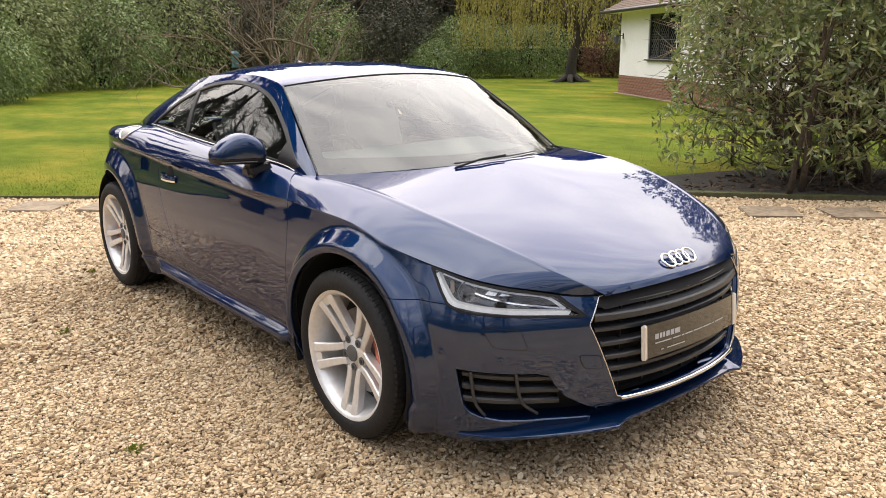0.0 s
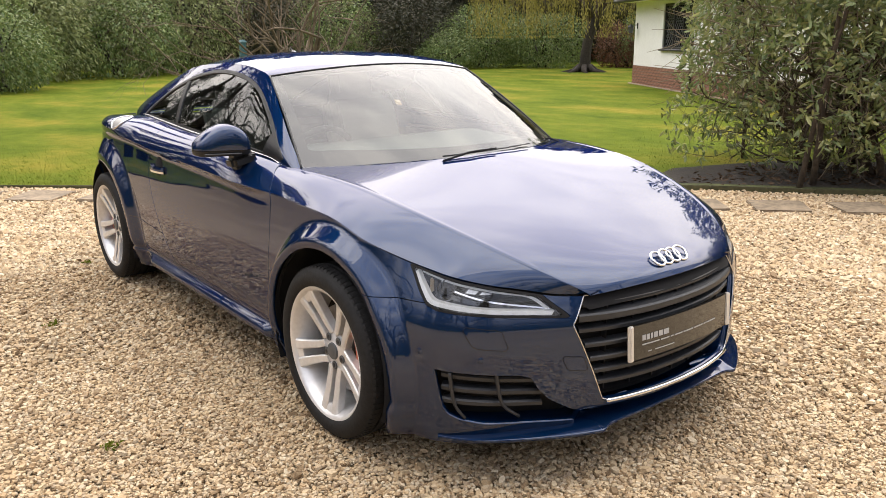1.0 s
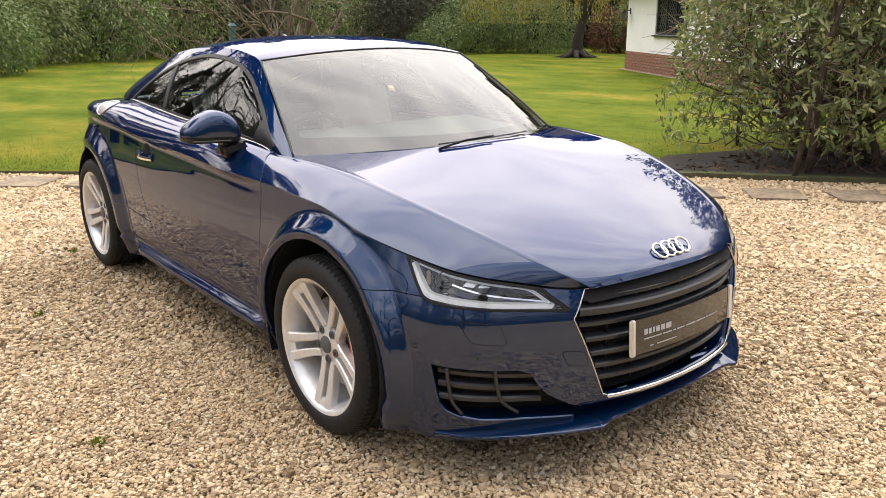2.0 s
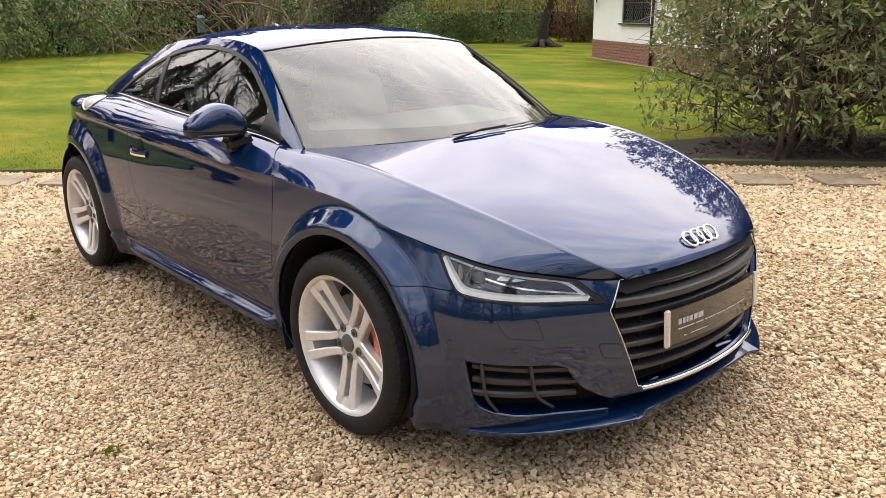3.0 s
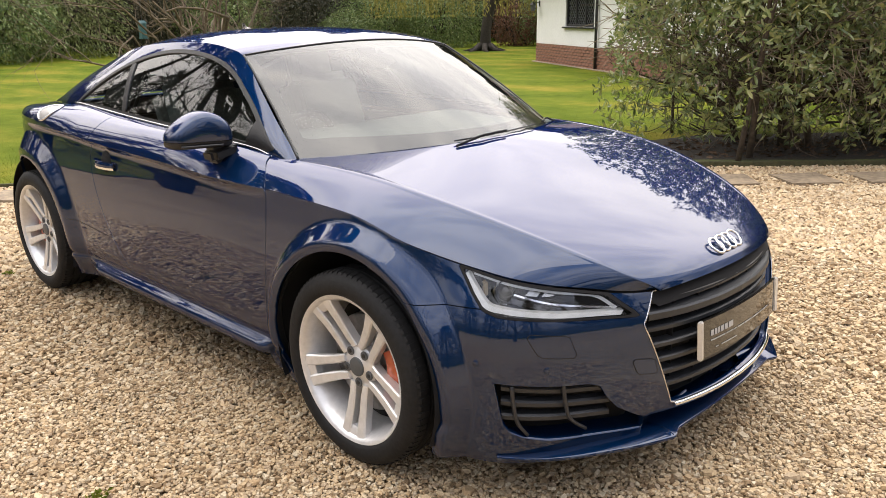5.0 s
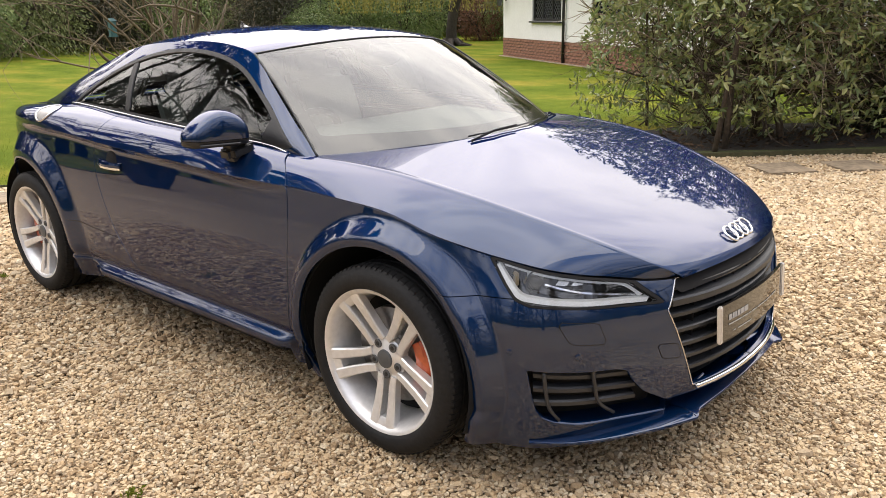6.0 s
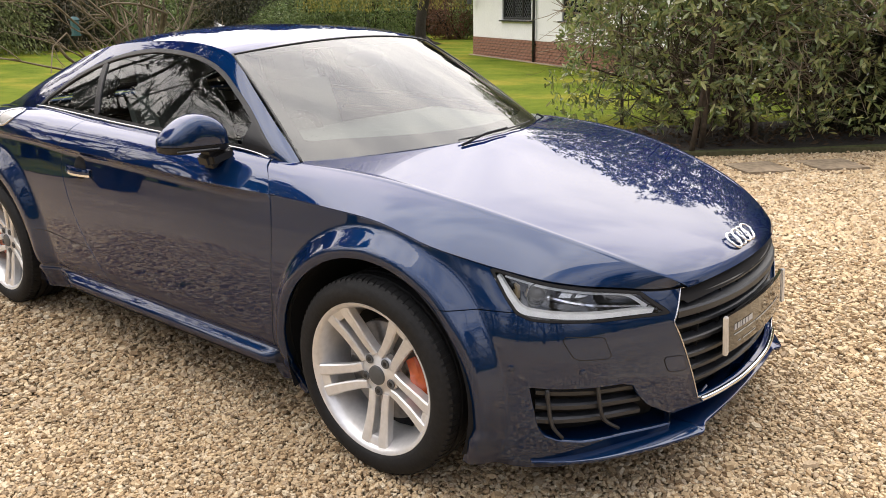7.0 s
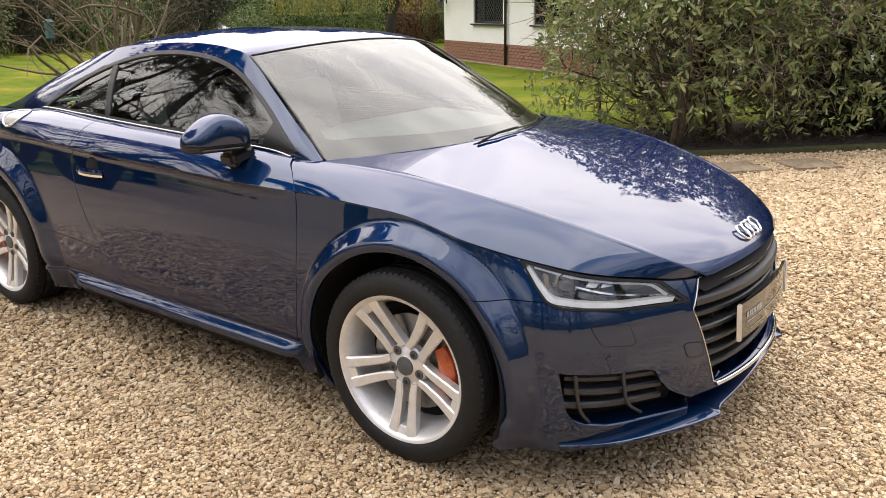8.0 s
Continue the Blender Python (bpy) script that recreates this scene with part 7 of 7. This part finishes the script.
def leaded_window(win):
    window = new("window")
    window.parent = house
    window["label"] = "dark-framed leaded window with pale curtain"
    wx, wz = (win[0] + win[1]) / 2, (win[2] + win[3]) / 2
    ww, wh = win[1] - win[0], win[3] - win[2]
    for name, sz, at in (("frame_rail", (ww, 0.06, 0.06), (wx, 0.06, win[3] - 0.03)), ("frame_rail", (ww, 0.06, 0.06), (wx, 0.06, win[2] + 0.03)), ("frame_post", (0.06, 0.06, wh - 0.12), (win[0] + 0.03, 0.06, wz)), ("frame_post", (0.06, 0.06, wh - 0.12), (win[1] - 0.03, 0.06, wz)), ("mullion", (0.05, 0.05, wh - 0.12), (wx - 0.28, 0.06, wz)), ("mullion", (0.05, 0.05, wh - 0.12), (wx + 0.30, 0.06, wz))):
        part(name, box_bm(sz, pose(*at), 0.006, 1), DARK_FRAME, window)
    part("window_sill", box_bm((ww + 0.12, 0.12, 0.04), pose(wx, -0.02, win[2] - 0.022), 0.006, 1), DARK_FRAME, window)
    pane = part("pane", box_bm((ww - 0.1, 0.006, wh - 0.1), pose(wx, 0.075, wz)), GLASS_SIDE, window, smooth=False)
    pane.visible_shadow = False
    bars = []
    for s in (1, -1):
        for c in np.arange(-wh, ww + wh, 0.13):
            a, b = (c, 0.0), (c + s * wh, wh)
            seg = []
            for t in np.linspace(0, 1, 24):
                q = (a[0] + (b[0] - a[0]) * t, a[1] + (b[1] - a[1]) * t)
                if 0.06 < q[0] < ww - 0.06:
                    seg.append((win[0] + q[0], 0.068, win[2] + q[1]))
            if len(seg) > 2:
                bars.append(tube_arrays([seg[0], seg[-1]], 0.006, 4))
    bv, bf = joined(bars)
    mesh_object("lead_lattice", bv, bf, LEAD, window, "diamond leading")
    for x0, x1 in ((win[0] + 0.55, win[0] + 0.85), (win[1] - 0.35, win[1] - 0.12)):
        pts = np.linspace(x0, x1, 24)
        cv = [(x, 0.16 + 0.018 * math.sin(k * 1.6), z) for k, x in enumerate(pts) for z in (win[2], win[3])]
        mesh_object("curtain", cv, [(2 * k, 2 * k + 1, 2 * k + 3, 2 * k + 2) for k in range(23)], PALE_CLOTH, window, smooth=True)
    return window


part("footing", box_bm((LONG_WALL + 0.1, 0.12, 0.05), pose(LONG_WALL / 2, -0.065, 0.01), 0.01, 1), SLAB, house, "grey concrete strip at the foot", smooth=False)
window = leaded_window(WIN)
leaded_window(WIN_FAR)
part("vase", lathe([(0.0, 0.0), (0.05, 0.0), (0.07, 0.10), (0.04, 0.22), (0.05, 0.27), (0.0, 0.27)], 18, "z", None, pose(WIN[1] - 0.55, 0.20, WIN[2] + 0.02)), RENDER_WHITE, window)
tube_part("downpipe", [(4.12, -0.06, 0.0), (4.12, -0.06, 1.2), (4.12, -0.06, 2.05), (4.12, -0.30, 2.28)], 0.036, DARK_FRAME, house, "black downpipe")
for z in (0.45, 1.5):
    part("pipe_bracket", box_bm((0.11, 0.05, 0.03), pose(4.12, -0.045, z), 0.004), DARK_FRAME, house)
lantern = new("wall_lantern")
lantern.parent = house
lantern["label"] = "black wall lantern beside the corner"
part("lantern_arm", box_bm((0.025, 0.20, 0.02), pose(0.22, -0.10, 1.62), 0.004), DARK_FRAME, lantern)
part("back_plate", box_bm((0.06, 0.02, 0.16), pose(0.22, -0.012, 1.60), 0.005), DARK_FRAME, lantern)
bm = bmesh.new()
bmesh.ops.create_cone(bm, segments=6, radius1=0.055, radius2=0.085, depth=0.17, cap_ends=True, matrix=pose(0.22, -0.20, 1.49))
part("lantern_glass", bm, LEAD, lantern, smooth=False)
bm = bmesh.new()
bmesh.ops.create_cone(bm, segments=6, radius1=0.11, radius2=0.01, depth=0.07, cap_ends=True, matrix=pose(0.22, -0.20, 1.61))
part("lantern_cap", bm, DARK_FRAME, lantern, smooth=False)
# hipped roof with courses of tiles
OVER, RISE, DEPTH_H = 0.45, 2.3, (DEEP + 0.56 + 0.9) / 2
rx0, rx1, ry0, ry1 = -OVER, LONG_WALL + OVER, -OVER, DEEP + 0.28 + OVER
rmid = (ry0 + ry1) / 2
hip = (ry1 - ry0) / 2
bm = bmesh.new()
ez = EAVE - 0.06
A, B, C, D = (bm.verts.new((x, y, ez)) for x, y in ((rx0, ry0), (rx1, ry0), (rx1, ry1), (rx0, ry1)))
E1, E2 = bm.verts.new((rx0 + hip, rmid, ez + RISE)), bm.verts.new((rx1 - hip, rmid, ez + RISE))
for fv in ((A, B, E2, E1), (C, D, E1, E2), (D, A, E1), (B, C, E2)):
    bm.faces.new(fv)
roof_h = part("roof", bm, TILE, house, "brown plain-tiled hipped roof", smooth=False)
tile_bm = box_bm((0.163, 0.20, 0.014), None, 0.003, 1)
tile_me = bpy.data.meshes.new("tile")
tile_bm.to_mesh(tile_me)
tile_bm.free()
tile_me.materials.append(TILE)
pitch = math.atan2(RISE, hip)
rng = np.random.default_rng(72)
for row in range(10):
    s = row * 0.105
    y, z = ry0 + s * math.cos(pitch), ez + s * math.sin(pitch)
    x = rx0 + y - ry0 + (0.08 if row % 2 else 0.0) + 0.08
    k = 0
    while k < 29:
        b = new("tile", tile_me)
        b.parent = roof_h
        b.matrix_local = Matrix.Translation((x, y + 0.09, z + 0.072)) @ Matrix.Rotation(pitch - 0.06 + float(rng.normal(0, 0.01)), 4, "X")
        x += 0.168
        k += 1
part("soffit", box_bm((rx1 - rx0, OVER, 0.02), pose((rx0 + rx1) / 2, ry0 + OVER / 2, ez - 0.012)), RENDER_WHITE, house, smooth=False)
gut = [(x, ry0 - 0.03, ez + 0.0) for x in np.linspace(rx0, rx1, 12)]
tube_part("gutter", gut, 0.05, DARK_FRAME, house, "black gutter")

# grass blades where the lawn comes nearest
rng = np.random.default_rng(81)
n = 42000
gx = rng.uniform(-9.5, -0.9, n)
gy = edge_y(gx) + rng.exponential(1.5, n)
ok = ~((gx > -2.6) & (gy > 3.6) & (gy < 7.8))
gx, gy = gx[ok], gy[ok]
n = len(gx)
c = np.stack([gx, gy, np.zeros(n)], 1)
w = np.stack([rng.normal(0, 0.45, n), rng.normal(0, 0.45, n), np.ones(n)], 1)
BLADE = [(0, 0.10, 0), (1.0, 0.0, 0), (0, -0.10, 0)]
v = leaf_mesh(c, w, rng.uniform(0.018, 0.045, n), BLADE, 82, 0.1)
tagged(leaf_object("grass", v, GRASS_BLADE), "short green and yellowish grass blades of the lawn", "grass", "", "stuff")


# ---------------------------------------------------------------- single chippings beside the car's nose
shapes, quads = chip_shapes(12, 77, True)
chip_meshes = []
for sh in shapes:
    me = bpy.data.meshes.new("stone")
    me.from_pydata([tuple(q) for q in sh], [], [tuple(q) for q in quads.tolist()])
    me.materials.append(STONES)
    chip_meshes.append(me)
rng = np.random.default_rng(78)
for c, s in zip(singles, single_s):
    ob = new("stone", chip_meshes[int(rng.integers(0, 12))])
    ob.parent = gravel
    ob.matrix_world = Matrix.LocRotScale(Vector(c), Euler((float(rng.normal(0, 0.35)), float(rng.normal(0, 0.35)), float(rng.uniform(0, 6.28)))), Vector((s, s, s)))
